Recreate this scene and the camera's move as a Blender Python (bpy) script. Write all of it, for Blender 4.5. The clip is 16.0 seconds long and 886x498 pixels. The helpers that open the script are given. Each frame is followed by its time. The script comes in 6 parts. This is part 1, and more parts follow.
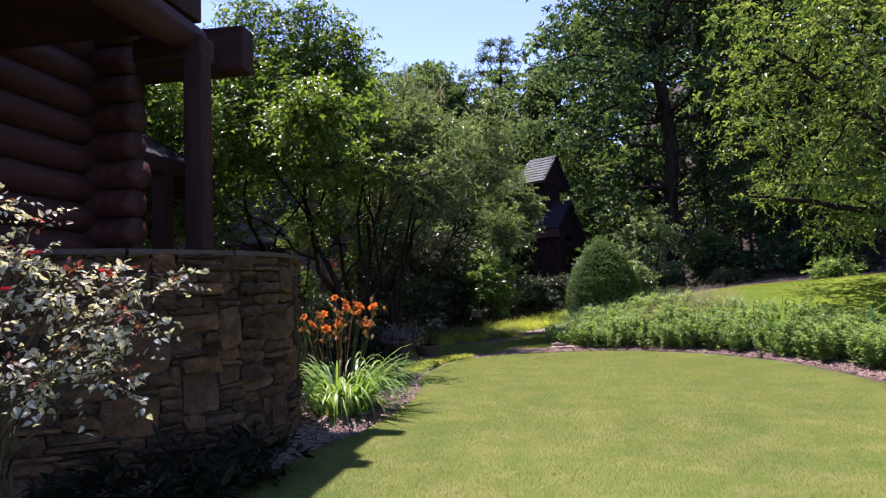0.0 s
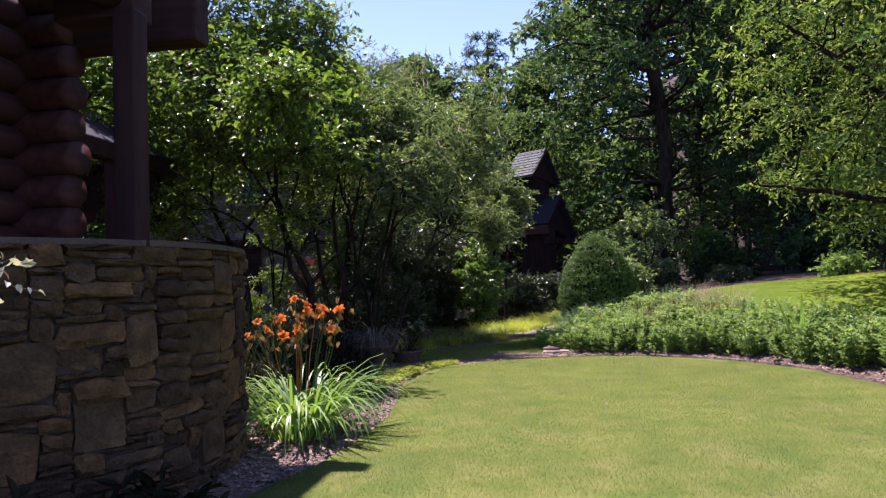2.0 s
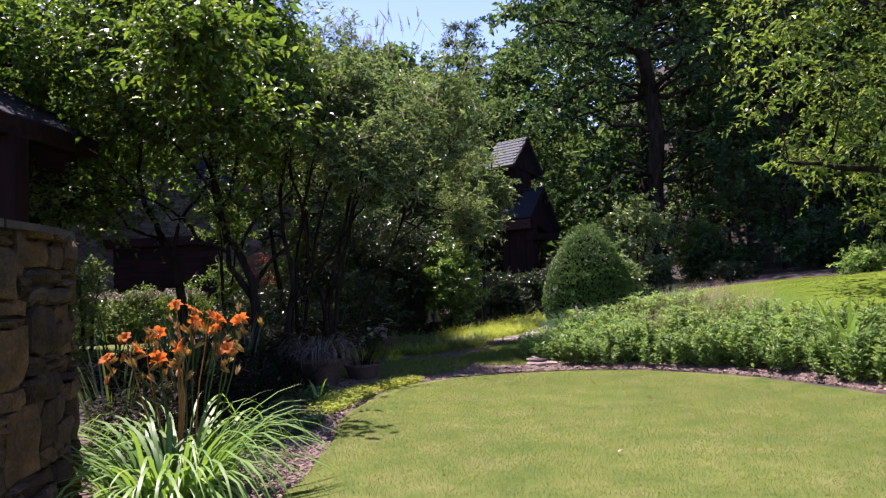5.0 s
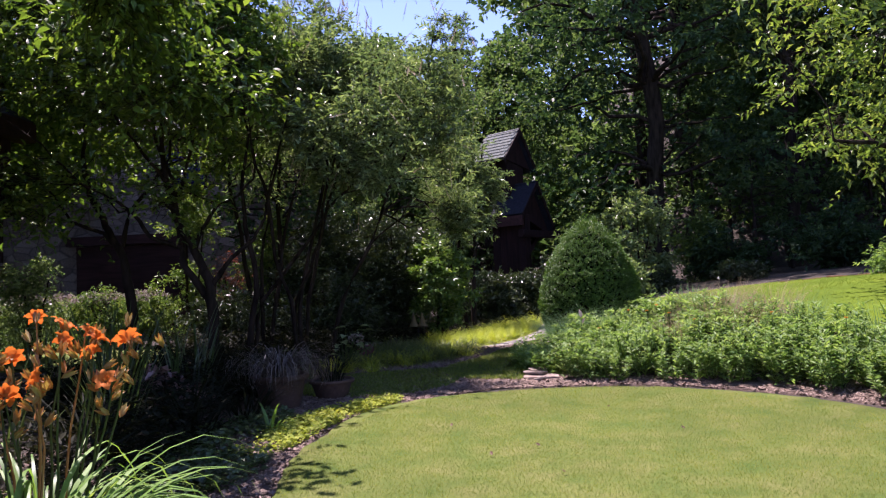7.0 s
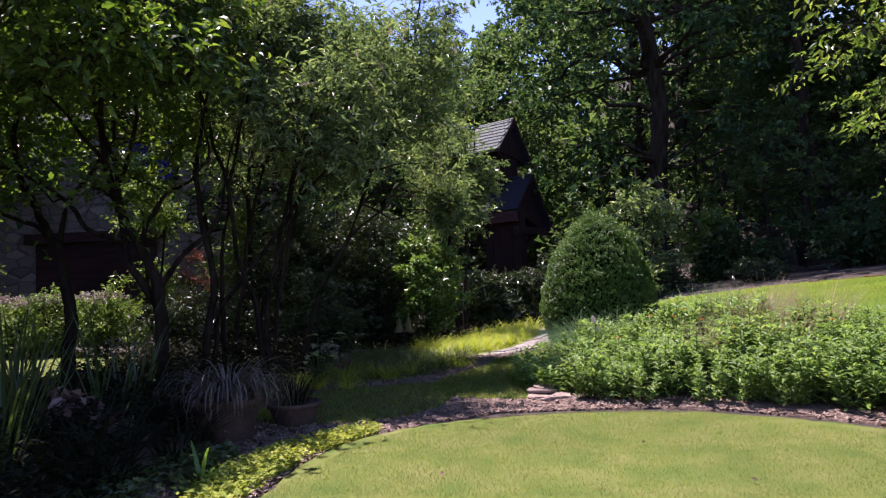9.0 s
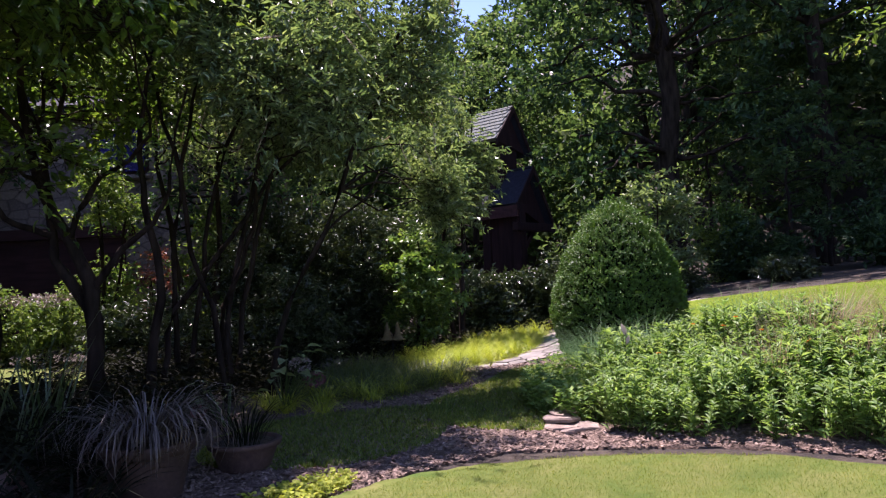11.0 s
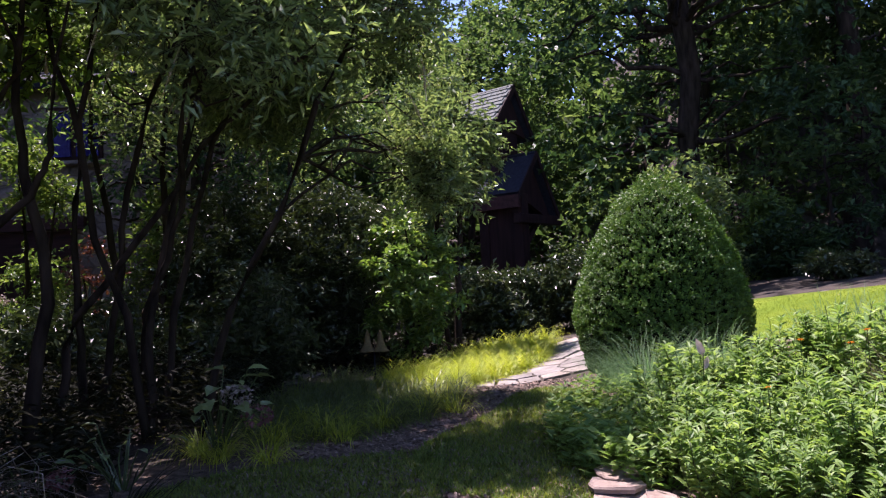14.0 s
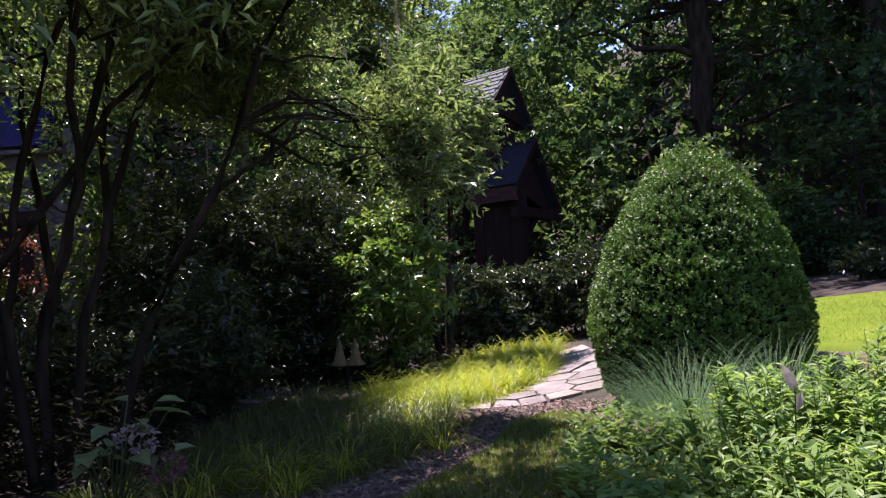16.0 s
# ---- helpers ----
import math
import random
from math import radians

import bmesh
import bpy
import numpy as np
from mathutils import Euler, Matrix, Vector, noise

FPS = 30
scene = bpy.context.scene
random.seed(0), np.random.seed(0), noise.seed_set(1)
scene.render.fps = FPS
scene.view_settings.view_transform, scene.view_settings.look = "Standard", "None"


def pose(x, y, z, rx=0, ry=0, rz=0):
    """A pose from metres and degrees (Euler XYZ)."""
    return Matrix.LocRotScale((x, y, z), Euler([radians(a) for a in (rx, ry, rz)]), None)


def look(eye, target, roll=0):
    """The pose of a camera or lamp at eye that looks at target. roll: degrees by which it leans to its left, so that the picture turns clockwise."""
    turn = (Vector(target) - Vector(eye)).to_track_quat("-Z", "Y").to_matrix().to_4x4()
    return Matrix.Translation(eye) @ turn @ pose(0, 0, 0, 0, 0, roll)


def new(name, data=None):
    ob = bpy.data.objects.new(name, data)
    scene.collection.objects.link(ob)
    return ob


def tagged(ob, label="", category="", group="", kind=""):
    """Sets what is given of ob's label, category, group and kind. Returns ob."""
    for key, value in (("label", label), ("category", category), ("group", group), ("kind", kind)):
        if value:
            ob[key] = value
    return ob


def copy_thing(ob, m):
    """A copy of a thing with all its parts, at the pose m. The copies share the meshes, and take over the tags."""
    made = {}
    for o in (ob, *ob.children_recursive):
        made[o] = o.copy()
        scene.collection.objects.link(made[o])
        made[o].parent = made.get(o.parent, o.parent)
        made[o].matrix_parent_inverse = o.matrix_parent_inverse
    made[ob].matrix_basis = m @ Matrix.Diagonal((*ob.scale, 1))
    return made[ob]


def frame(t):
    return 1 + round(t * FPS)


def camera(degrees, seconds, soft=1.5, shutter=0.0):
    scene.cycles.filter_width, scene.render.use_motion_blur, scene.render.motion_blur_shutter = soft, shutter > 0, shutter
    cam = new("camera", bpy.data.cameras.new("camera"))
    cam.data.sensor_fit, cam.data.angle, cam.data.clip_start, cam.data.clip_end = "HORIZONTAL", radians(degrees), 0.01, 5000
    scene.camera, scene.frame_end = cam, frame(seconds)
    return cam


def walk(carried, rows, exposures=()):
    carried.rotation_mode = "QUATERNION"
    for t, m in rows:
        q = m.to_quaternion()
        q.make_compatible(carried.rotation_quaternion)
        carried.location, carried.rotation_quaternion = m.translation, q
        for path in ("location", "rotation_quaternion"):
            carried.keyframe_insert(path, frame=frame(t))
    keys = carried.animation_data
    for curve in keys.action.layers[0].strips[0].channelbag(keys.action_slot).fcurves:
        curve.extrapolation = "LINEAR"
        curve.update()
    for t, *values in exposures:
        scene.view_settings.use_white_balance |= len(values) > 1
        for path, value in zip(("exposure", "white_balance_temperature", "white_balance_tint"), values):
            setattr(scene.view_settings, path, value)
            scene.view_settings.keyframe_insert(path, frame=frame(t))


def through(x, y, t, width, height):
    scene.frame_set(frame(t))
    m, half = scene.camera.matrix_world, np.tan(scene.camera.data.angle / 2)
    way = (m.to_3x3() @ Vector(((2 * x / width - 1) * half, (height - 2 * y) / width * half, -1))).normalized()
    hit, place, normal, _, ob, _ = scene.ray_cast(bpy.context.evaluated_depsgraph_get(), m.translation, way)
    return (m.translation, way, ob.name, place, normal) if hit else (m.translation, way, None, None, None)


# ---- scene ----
cam = camera(65.4, 16.0, 1.25)
METRES, EYE, TILT, LEAN, TURN = 8.0, 0.95, 6.0, 0.0, 9.5
ROWS = [
    (0.0, 0.0, 0.0, 0.0, -0.11, -3.03, 1.99),
    (0.5, 0.0016, 0.025, -0.0027, -0.34, -3.07, 2.04),
    (1.0, 0.0038, 0.0504, -0.0053, -0.59, -3.12, 2.06),
    (1.5, 0.006, 0.0768, -0.0081, -0.87, -3.15, 2.04),
    (2.0, 0.0083, 0.1045, -0.0115, -1.17, -3.15, 2.01),
    (2.5, 0.0116, 0.1331, -0.0148, -1.45, -3.16, 1.99),
    (3.0, 0.0156, 0.1626, -0.0185, -1.72, -3.19, 1.99),
    (3.5, 0.0198, 0.1928, -0.0218, -2.01, -3.22, 1.98),
    (4.0, 0.0248, 0.2235, -0.0255, -2.28, -3.24, 1.97),
    (6.5, 0.0424, 0.3797, -0.0416, -3.51, -3.25, 1.92),
    (7.0, 0.0452, 0.4121, -0.0448, -3.72, -3.27, 1.93),
    (7.5, 0.0473, 0.4449, -0.0483, -3.96, -3.29, 1.92),
    (8.0, 0.0494, 0.4775, -0.0516, -4.18, -3.3, 1.9),
    (8.5, 0.052, 0.511, -0.0551, -4.39, -3.29, 1.88),
    (9.0, 0.0546, 0.5448, -0.0584, -4.59, -3.29, 1.87),
    (11.5, 0.0656, 0.7133, -0.0752, -5.27, -3.31, 1.93),
    (12.0, 0.0671, 0.7438, -0.0787, -5.39, -3.33, 1.95),
    (12.5, 0.0698, 0.7742, -0.0824, -5.5, -3.35, 1.9),
    (13.0, 0.0728, 0.8046, -0.0853, -5.62, -3.35, 1.91),
    (13.5, 0.0753, 0.8345, -0.0889, -5.71, -3.37, 1.91),
    (14.0, 0.0786, 0.8643, -0.0926, -5.81, -3.38, 1.89),
    (14.5, 0.0837, 0.895, -0.096, -5.9, -3.38, 1.92),
    (15.0, 0.0895, 0.9263, -0.0993, -5.98, -3.38, 1.97),
    (15.5, 0.0955, 0.9571, -0.1024, -6.08, -3.41, 2.0),
    (16.0, 0.1003, 0.9886, -0.1056, -6.17, -3.43, 1.99),
]
walk(cam, [(t, pose(0, 0, EYE, TILT, LEAN, TURN) @ pose(METRES * x, METRES * y, METRES * z, 90 + pitch, roll, yaw)) for t, x, y, z, yaw, pitch, roll in ROWS], [(0.0, 2.36, 6280, 41), (8.5, 2.36, 6280, 41), (12.5, 2.47, 6280, 41), (16.0, 2.47, 6280, 41)])

# ---- light ----
SUN = Vector((-0.284, 0.324, 1.0)).normalized()
world = bpy.data.worlds.new("sky")
scene.world = world
world.use_nodes = True
wn, wl = world.node_tree.nodes, world.node_tree.links
sky = wn.new("ShaderNodeTexSky")
sky.sky_type = "NISHITA"
sky.sun_disc = False
sky.sun_elevation = math.asin(SUN.z)
sky.sun_rotation = math.atan2(SUN.x, SUN.y) % (2 * math.pi)
sky.altitude, sky.air_density, sky.dust_density, sky.ozone_density = 3000.0, 0.75, 0.0, 1.0
wl.new(sky.outputs["Color"], wn["Background"].inputs["Color"])
wn["Background"].inputs["Strength"].default_value = 0.088
sun = new("sun", bpy.data.lights.new("sun", "SUN"))
sun.data.energy, sun.data.angle, sun.data.color = 2.85, radians(0.53), (1.0, 0.95, 0.86)
sun.matrix_world = look(SUN * 60, (0, 0, 0))


# ---- materials ----
def material(name):
    m = bpy.data.materials.new(name)
    m.use_nodes = True
    nt = m.node_tree
    return m, nt.nodes, nt.links, nt.nodes["Principled BSDF"]


def ramp(nodes, stops, interpolation="LINEAR"):
    r = nodes.new("ShaderNodeValToRGB")
    r.color_ramp.interpolation = interpolation
    while len(r.color_ramp.elements) < len(stops):
        r.color_ramp.elements.new(0.5)
    for e, (p, c) in zip(r.color_ramp.elements, stops):
        e.position, e.color = p, (*c, 1)
    return r


def noise_node(nodes, links, scale, detail=4.0, rough=0.6, coord="Object", distort=0.0):
    tc = nodes.new("ShaderNodeTexCoord")
    n = nodes.new("ShaderNodeTexNoise")
    n.inputs["Scale"].default_value, n.inputs["Detail"].default_value = scale, detail
    n.inputs["Roughness"].default_value, n.inputs["Distortion"].default_value = rough, distort
    links.new(tc.outputs[coord], n.inputs["Vector"])
    return n


def mix(nodes, links, a, b, fac, mode="MIX"):
    n = nodes.new("ShaderNodeMix")
    n.data_type, n.blend_type = "RGBA", mode
    for key, v in ((6, a), (7, b)):
        if isinstance(v, tuple):
            n.inputs[key].default_value = (*v, 1)
        else:
            links.new(v, n.inputs[key])
    if isinstance(fac, float):
        n.inputs[0].default_value = fac
    else:
        links.new(fac, n.inputs[0])
    return n.outputs[2]


def bump(nodes, links, height, strength, distance, shader):
    b = nodes.new("ShaderNodeBump")
    b.inputs["Strength"].default_value, b.inputs["Distance"].default_value = strength, distance
    links.new(height, b.inputs["Height"])
    links.new(b.outputs["Normal"], shader.inputs["Normal"])


def leaf_material(name, dark, mid, light, rough=0.45, through=0.35, glow=(1.25, 1.2, 0.66), patch=1.2, gloss=0.5, warm=1.36):
    """Leaves: colour differs from leaf to leaf and in drifts, light comes through the blade."""
    m, n, l, p = material(name)
    geo = n.new("ShaderNodeNewGeometry")
    r = ramp(n, [(0.0, dark), (0.55, mid), (1.0, light)])
    l.new(geo.outputs["Random Per Island"], r.inputs["Fac"])
    drift = noise_node(n, l, patch, 3.0)
    hue = ramp(n, [(0.3, (0.75, 0.82, 0.86)), (0.7, (warm, 1.12, 1.0))])
    l.new(drift.outputs["Fac"], hue.inputs["Fac"])
    col = mix(n, l, r.outputs["Color"], hue.outputs["Color"], 1.0, "MULTIPLY")
    l.new(col, p.inputs["Base Color"])
    p.inputs["Roughness"].default_value = rough
    p.inputs["Specular IOR Level"].default_value = gloss
    tr = n.new("ShaderNodeBsdfTranslucent")
    tcol = mix(n, l, col, glow, 1.0, "MULTIPLY")
    l.new(tcol, tr.inputs["Color"])
    ms = n.new("ShaderNodeMixShader")
    ms.inputs["Fac"].default_value = through
    l.new(p.outputs["BSDF"], ms.inputs[1])
    l.new(tr.outputs["BSDF"], ms.inputs[2])
    l.new(ms.outputs["Shader"], n["Material Output"].inputs["Surface"])
    return m


def bark_material(name, a, b, scale=9.0):
    m, n, l, p = material(name)
    tc = n.new("ShaderNodeTexCoord")
    mp = n.new("ShaderNodeMapping")
    mp.inputs["Scale"].default_value = (1, 1, 0.22)
    l.new(tc.outputs["Object"], mp.inputs["Vector"])
    t = n.new("ShaderNodeTexNoise")
    t.inputs["Scale"].default_value, t.inputs["Detail"].default_value = scale, 6.0
    l.new(mp.outputs["Vector"], t.inputs["Vector"])
    big = noise_node(n, l, 1.4, 3.0)
    r = ramp(n, [(0.32, a), (0.7, b)])
    l.new(t.outputs["Fac"], r.inputs["Fac"])
    moss = ramp(n, [(0.45, (1, 1, 1)), (0.7, (0.75, 0.85, 0.6))])
    l.new(big.outputs["Fac"], moss.inputs["Fac"])
    l.new(mix(n, l, r.outputs["Color"], moss.outputs["Color"], 1.0, "MULTIPLY"), p.inputs["Base Color"])
    p.inputs["Roughness"].default_value = 0.9
    p.inputs["Specular IOR Level"].default_value = 0.08
    bump(n, l, t.outputs["Fac"], 0.8, 0.02, p)
    return m


def rough_material(name, stops, scale=6.0, fine=60.0, rough=0.85, height=0.01, big=0.7, vary=0.0, gloss=0.4):
    """Stone, soil, clay: a coarse and a fine grain, and a drift of tone; vary: how far single pieces differ."""
    m, n, l, p = material(name)
    a, f, d = noise_node(n, l, scale, 5.0, 0.65), noise_node(n, l, fine, 3.0, 0.6), noise_node(n, l, big, 3.0)
    r = ramp(n, stops)
    l.new(a.outputs["Fac"], r.inputs["Fac"])
    fr = ramp(n, [(0.25, (0.7, 0.7, 0.7)), (0.75, (1.25, 1.25, 1.25))])
    l.new(f.outputs["Fac"], fr.inputs["Fac"])
    dr = ramp(n, [(0.3, (0.8, 0.8, 0.82)), (0.7, (1.15, 1.12, 1.1))])
    l.new(d.outputs["Fac"], dr.inputs["Fac"])
    col = mix(n, l, r.outputs["Color"], fr.outputs["Color"], 0.8, "MULTIPLY")
    col = mix(n, l, col, dr.outputs["Color"], 0.8, "MULTIPLY")
    if vary:
        oi = n.new("ShaderNodeObjectInfo")
        vr = ramp(n, [(0.0, (0.52, 0.48, 0.45)), (0.3, (0.85, 0.74, 0.62)), (0.6, (1.0, 0.94, 0.88)), (0.8, (1.22, 0.98, 0.7)), (1.0, (1.5, 1.25, 0.95))])
        l.new(oi.outputs["Random"], vr.inputs["Fac"])
        col = mix(n, l, col, vr.outputs["Color"], vary, "MULTIPLY")
    l.new(col, p.inputs["Base Color"])
    p.inputs["Roughness"].default_value = rough
    p.inputs["Specular IOR Level"].default_value = gloss
    add = n.new("ShaderNodeMath")
    add.operation = "MULTIPLY_ADD"
    l.new(f.outputs["Fac"], add.inputs[0])
    add.inputs[1].default_value = 0.35
    l.new(a.outputs["Fac"], add.inputs[2])
    bump(n, l, add.outputs[0], 0.9, height, p)
    return m


def wood_material(name, a, b, rough=0.6, axis=(1, 1, 1), scale=14.0):
    m, n, l, p = material(name)
    tc = n.new("ShaderNodeTexCoord")
    mp = n.new("ShaderNodeMapping")
    mp.inputs["Scale"].default_value = axis
    l.new(tc.outputs["Object"], mp.inputs["Vector"])
    t = n.new("ShaderNodeTexNoise")
    t.inputs["Scale"].default_value, t.inputs["Detail"].default_value = scale, 6.0
    t.inputs["Distortion"].default_value = 0.4
    l.new(mp.outputs["Vector"], t.inputs["Vector"])
    r = ramp(n, [(0.3, a), (0.72, b)])
    l.new(t.outputs["Fac"], r.inputs["Fac"])
    d = noise_node(n, l, 1.1, 3.0)
    dr = ramp(n, [(0.3, (0.75, 0.74, 0.72)), (0.7, (1.2, 1.15, 1.1))])
    l.new(d.outputs["Fac"], dr.inputs["Fac"])
    l.new(mix(n, l, r.outputs["Color"], dr.outputs["Color"], 1.0, "MULTIPLY"), p.inputs["Base Color"])
    p.inputs["Roughness"].default_value = rough
    p.inputs["Specular IOR Level"].default_value = 0.2
    bump(n, l, t.outputs["Fac"], 0.5, 0.006, p)
    return m


def wall_stone_material():
    """Coursed grey rubble with dark joints, seen from afar through leaves."""
    m, n, l, p = material("grey_stone_wall")
    tc = n.new("ShaderNodeTexCoord")
    mp = n.new("ShaderNodeMapping")
    mp.inputs["Scale"].default_value = (2.6, 2.6, 5.5)
    l.new(tc.outputs["Object"], mp.inputs["Vector"])
    cell, edge = n.new("ShaderNodeTexVoronoi"), n.new("ShaderNodeTexVoronoi")
    edge.feature = "DISTANCE_TO_EDGE"
    for v in (cell, edge):
        v.inputs["Scale"].default_value, v.inputs["Randomness"].default_value = 1.0, 0.8
        l.new(mp.outputs["Vector"], v.inputs["Vector"])
    sep = n.new("ShaderNodeSeparateColor")
    l.new(cell.outputs["Color"], sep.inputs["Color"])
    r = ramp(n, [(0.0, (0.12, 0.095, 0.08)), (0.5, (0.17, 0.135, 0.115)), (1.0, (0.24, 0.195, 0.165))])
    l.new(sep.outputs["Red"], r.inputs["Fac"])
    j = ramp(n, [(0.02, (0.62, 0.62, 0.62)), (0.1, (1, 1, 1))])
    l.new(edge.outputs["Distance"], j.inputs["Fac"])
    f = noise_node(n, l, 24.0, 4.0)
    fr = ramp(n, [(0.3, (0.75, 0.75, 0.75)), (0.7, (1.2, 1.2, 1.2))])
    l.new(f.outputs["Fac"], fr.inputs["Fac"])
    c = mix(n, l, r.outputs["Color"], j.outputs["Color"], 1.0, "MULTIPLY")
    l.new(mix(n, l, c, fr.outputs["Color"], 1.0, "MULTIPLY"), p.inputs["Base Color"])
    p.inputs["Roughness"].default_value = 0.9
    bump(n, l, j.outputs["Color"], 0.8, 0.03, p)
    return m


LAWN = leaf_material("lawn_blades", (0.085, 0.145, 0.026), (0.13, 0.188, 0.034), (0.228, 0.242, 0.078), 0.6, 0.5, (1.2, 1.15, 0.5), 1.7, gloss=0.12, warm=1.2)
TURF = rough_material("lawn_turf", [(0.3, (0.05, 0.09, 0.017)), (0.5, (0.085, 0.112, 0.025)), (0.72, (0.125, 0.134, 0.043))], 3.2, 90.0, 0.95, 0.012, 0.5, 0.0, 0.1)
UPPERTURF = rough_material("bank_turf", [(0.3, (0.062, 0.108, 0.008)), (0.5, (0.088, 0.142, 0.01)), (0.72, (0.125, 0.17, 0.017))], 1.0, 120.0, 0.95, 0.008, 0.5, 0.0, 0.1)
UPPERLAWN = leaf_material("bank_blades", (0.07, 0.125, 0.012), (0.1, 0.165, 0.016), (0.145, 0.2, 0.026), 0.6, 0.5, (1.2, 1.15, 0.5), 0.7, gloss=0.12)
MULCH = rough_material("bark_mulch", [(0.3, (0.03, 0.02, 0.0145)), (0.5, (0.095, 0.064, 0.046)), (0.7, (0.215, 0.155, 0.118))], 24.0, 90.0, 0.9, 0.03)
CHIP = rough_material("mulch_chips", [(0.3, (0.068, 0.046, 0.034)), (0.5, (0.17, 0.118, 0.09)), (0.7, (0.34, 0.26, 0.205))], 30.0, 120.0, 0.85, 0.004)
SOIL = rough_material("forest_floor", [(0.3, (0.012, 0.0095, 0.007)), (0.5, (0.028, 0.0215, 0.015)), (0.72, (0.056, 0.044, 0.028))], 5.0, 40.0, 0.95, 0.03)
STONE = rough_material("field_stone", [(0.25, (0.042, 0.029, 0.018)), (0.5, (0.086, 0.058, 0.034)), (0.75, (0.15, 0.1, 0.055))], 9.0, 70.0, 0.95, 0.03, 1.6, 1.0, 0.15)
# near-black tone painted as the shade in the boxwood's gaps
HEDGECORE = rough_material("hedge_gap_shade", [(0.3, (0.004, 0.006, 0.003)), (0.7, (0.012, 0.018, 0.007))], 30.0, 90.0, 1.0, 0.02, 1.0, 0.0, 0.0)
MORTAR = rough_material("deep_joint", [(0.3, (0.03, 0.024, 0.018)), (0.7, (0.07, 0.054, 0.04))], 14.0, 80.0, 0.95, 0.012)
CAPSTONE = rough_material("cap_stone", [(0.3, (0.034, 0.026, 0.019)), (0.7, (0.08, 0.06, 0.042))], 7.0, 60.0, 0.8, 0.008)
FLAG = rough_material("flagstone", [(0.3, (0.13, 0.125, 0.115)), (0.55, (0.19, 0.183, 0.17)), (0.75, (0.26, 0.252, 0.236))], 4.0, 45.0, 0.85, 0.006, 1.0, 0.3, 0.2)
SLAB = rough_material("tan_slab", [(0.3, (0.15, 0.115, 0.095)), (0.55, (0.21, 0.17, 0.145)), (0.75, (0.27, 0.225, 0.195))], 6.0, 45.0, 0.8, 0.006, 1.0, 0.3)
LOG = wood_material("stained_log", (0.034, 0.0142, 0.0137), (0.082, 0.034, 0.0305), 0.68, (0.935, 0.112, 0.935))
BEAM = wood_material("stained_beam", (0.024, 0.011, 0.0105), (0.056, 0.0245, 0.0225), 0.8, (0.102, 0.85, 0.85))
POST = wood_material("stained_post", (0.021, 0.009, 0.009), (0.047, 0.0195, 0.019), 0.7, (0.68, 0.68, 0.0816))
DARKBOARD = wood_material("dark_board", (0.012, 0.0058, 0.0055), (0.03, 0.0135, 0.0125), 0.85, (0.85, 0.85, 0.102))
DARKBARK = bark_material("dark_bark", (0.0098, 0.00672, 0.00504), (0.0448, 0.0315, 0.0231), 14.0)
TWIG = bark_material("twig_bark", (0.035, 0.03, 0.018), (0.08, 0.07, 0.04), 20.0)
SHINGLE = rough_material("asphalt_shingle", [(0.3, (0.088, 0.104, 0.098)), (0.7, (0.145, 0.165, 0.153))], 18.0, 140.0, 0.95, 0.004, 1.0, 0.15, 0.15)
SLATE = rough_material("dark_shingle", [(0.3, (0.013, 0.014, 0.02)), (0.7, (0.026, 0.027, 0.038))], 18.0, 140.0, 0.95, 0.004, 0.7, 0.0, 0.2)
TERRACOTTA = rough_material("weathered_terracotta", [(0.3, (0.0488, 0.0283, 0.0195)), (0.6, (0.0878, 0.0512, 0.0365)), (0.8, (0.127, 0.0878, 0.0657))], 7.0, 60.0, 0.85, 0.004)
HOUSEWALL = wall_stone_material()
VERDIGRIS = rough_material("weathered_metal", [(0.3, (0.085, 0.066, 0.03)), (0.7, (0.145, 0.112, 0.052))], 9.0, 60.0, 0.9, 0.002, 0.7, 0.0, 0.1)
MAPLE = leaf_material("left_tree_leaf", (0.048, 0.108, 0.017), (0.084, 0.165, 0.023), (0.15, 0.24, 0.036), 0.38, 0.48, warm=1.2)
REDLEAF = leaf_material("red_shrub_leaf", (0.1, 0.035, 0.03), (0.15, 0.06, 0.042), (0.19, 0.12, 0.06), 0.45, 0.35, (1.1, 0.8, 0.6))
CHERRY = leaf_material("right_tree_leaf", (0.06, 0.13, 0.026), (0.11, 0.205, 0.042), (0.2, 0.3, 0.075), 0.36, 0.5)
VITEX = leaf_material("grey_green_leaf", (0.077, 0.13, 0.058), (0.142, 0.215, 0.094), (0.25, 0.325, 0.156), 0.36, 0.46, (1.15, 1.2, 0.62), warm=1.24)
OAK = leaf_material("oak_leaf", (0.018, 0.046, 0.018), (0.034, 0.078, 0.028), (0.072, 0.13, 0.045), 0.5, 0.32, gloss=0.25, warm=1.1)
WOODS = leaf_material("woodland_leaf", (0.032, 0.07, 0.028), (0.062, 0.115, 0.042), (0.115, 0.175, 0.072), 0.55, 0.58, gloss=0.22, warm=1.15)
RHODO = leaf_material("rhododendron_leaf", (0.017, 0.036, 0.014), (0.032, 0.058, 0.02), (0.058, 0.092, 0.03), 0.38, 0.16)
LAUREL = leaf_material("laurel_leaf", (0.06, 0.128, 0.028), (0.11, 0.205, 0.04), (0.21, 0.3, 0.068), 0.34, 0.42, warm=1.15)
BOX = leaf_material("boxwood_leaf", (0.03, 0.082, 0.012), (0.06, 0.14, 0.02), (0.125, 0.225, 0.035), 0.42, 0.3, patch=2.5, gloss=0.3, warm=1.12)
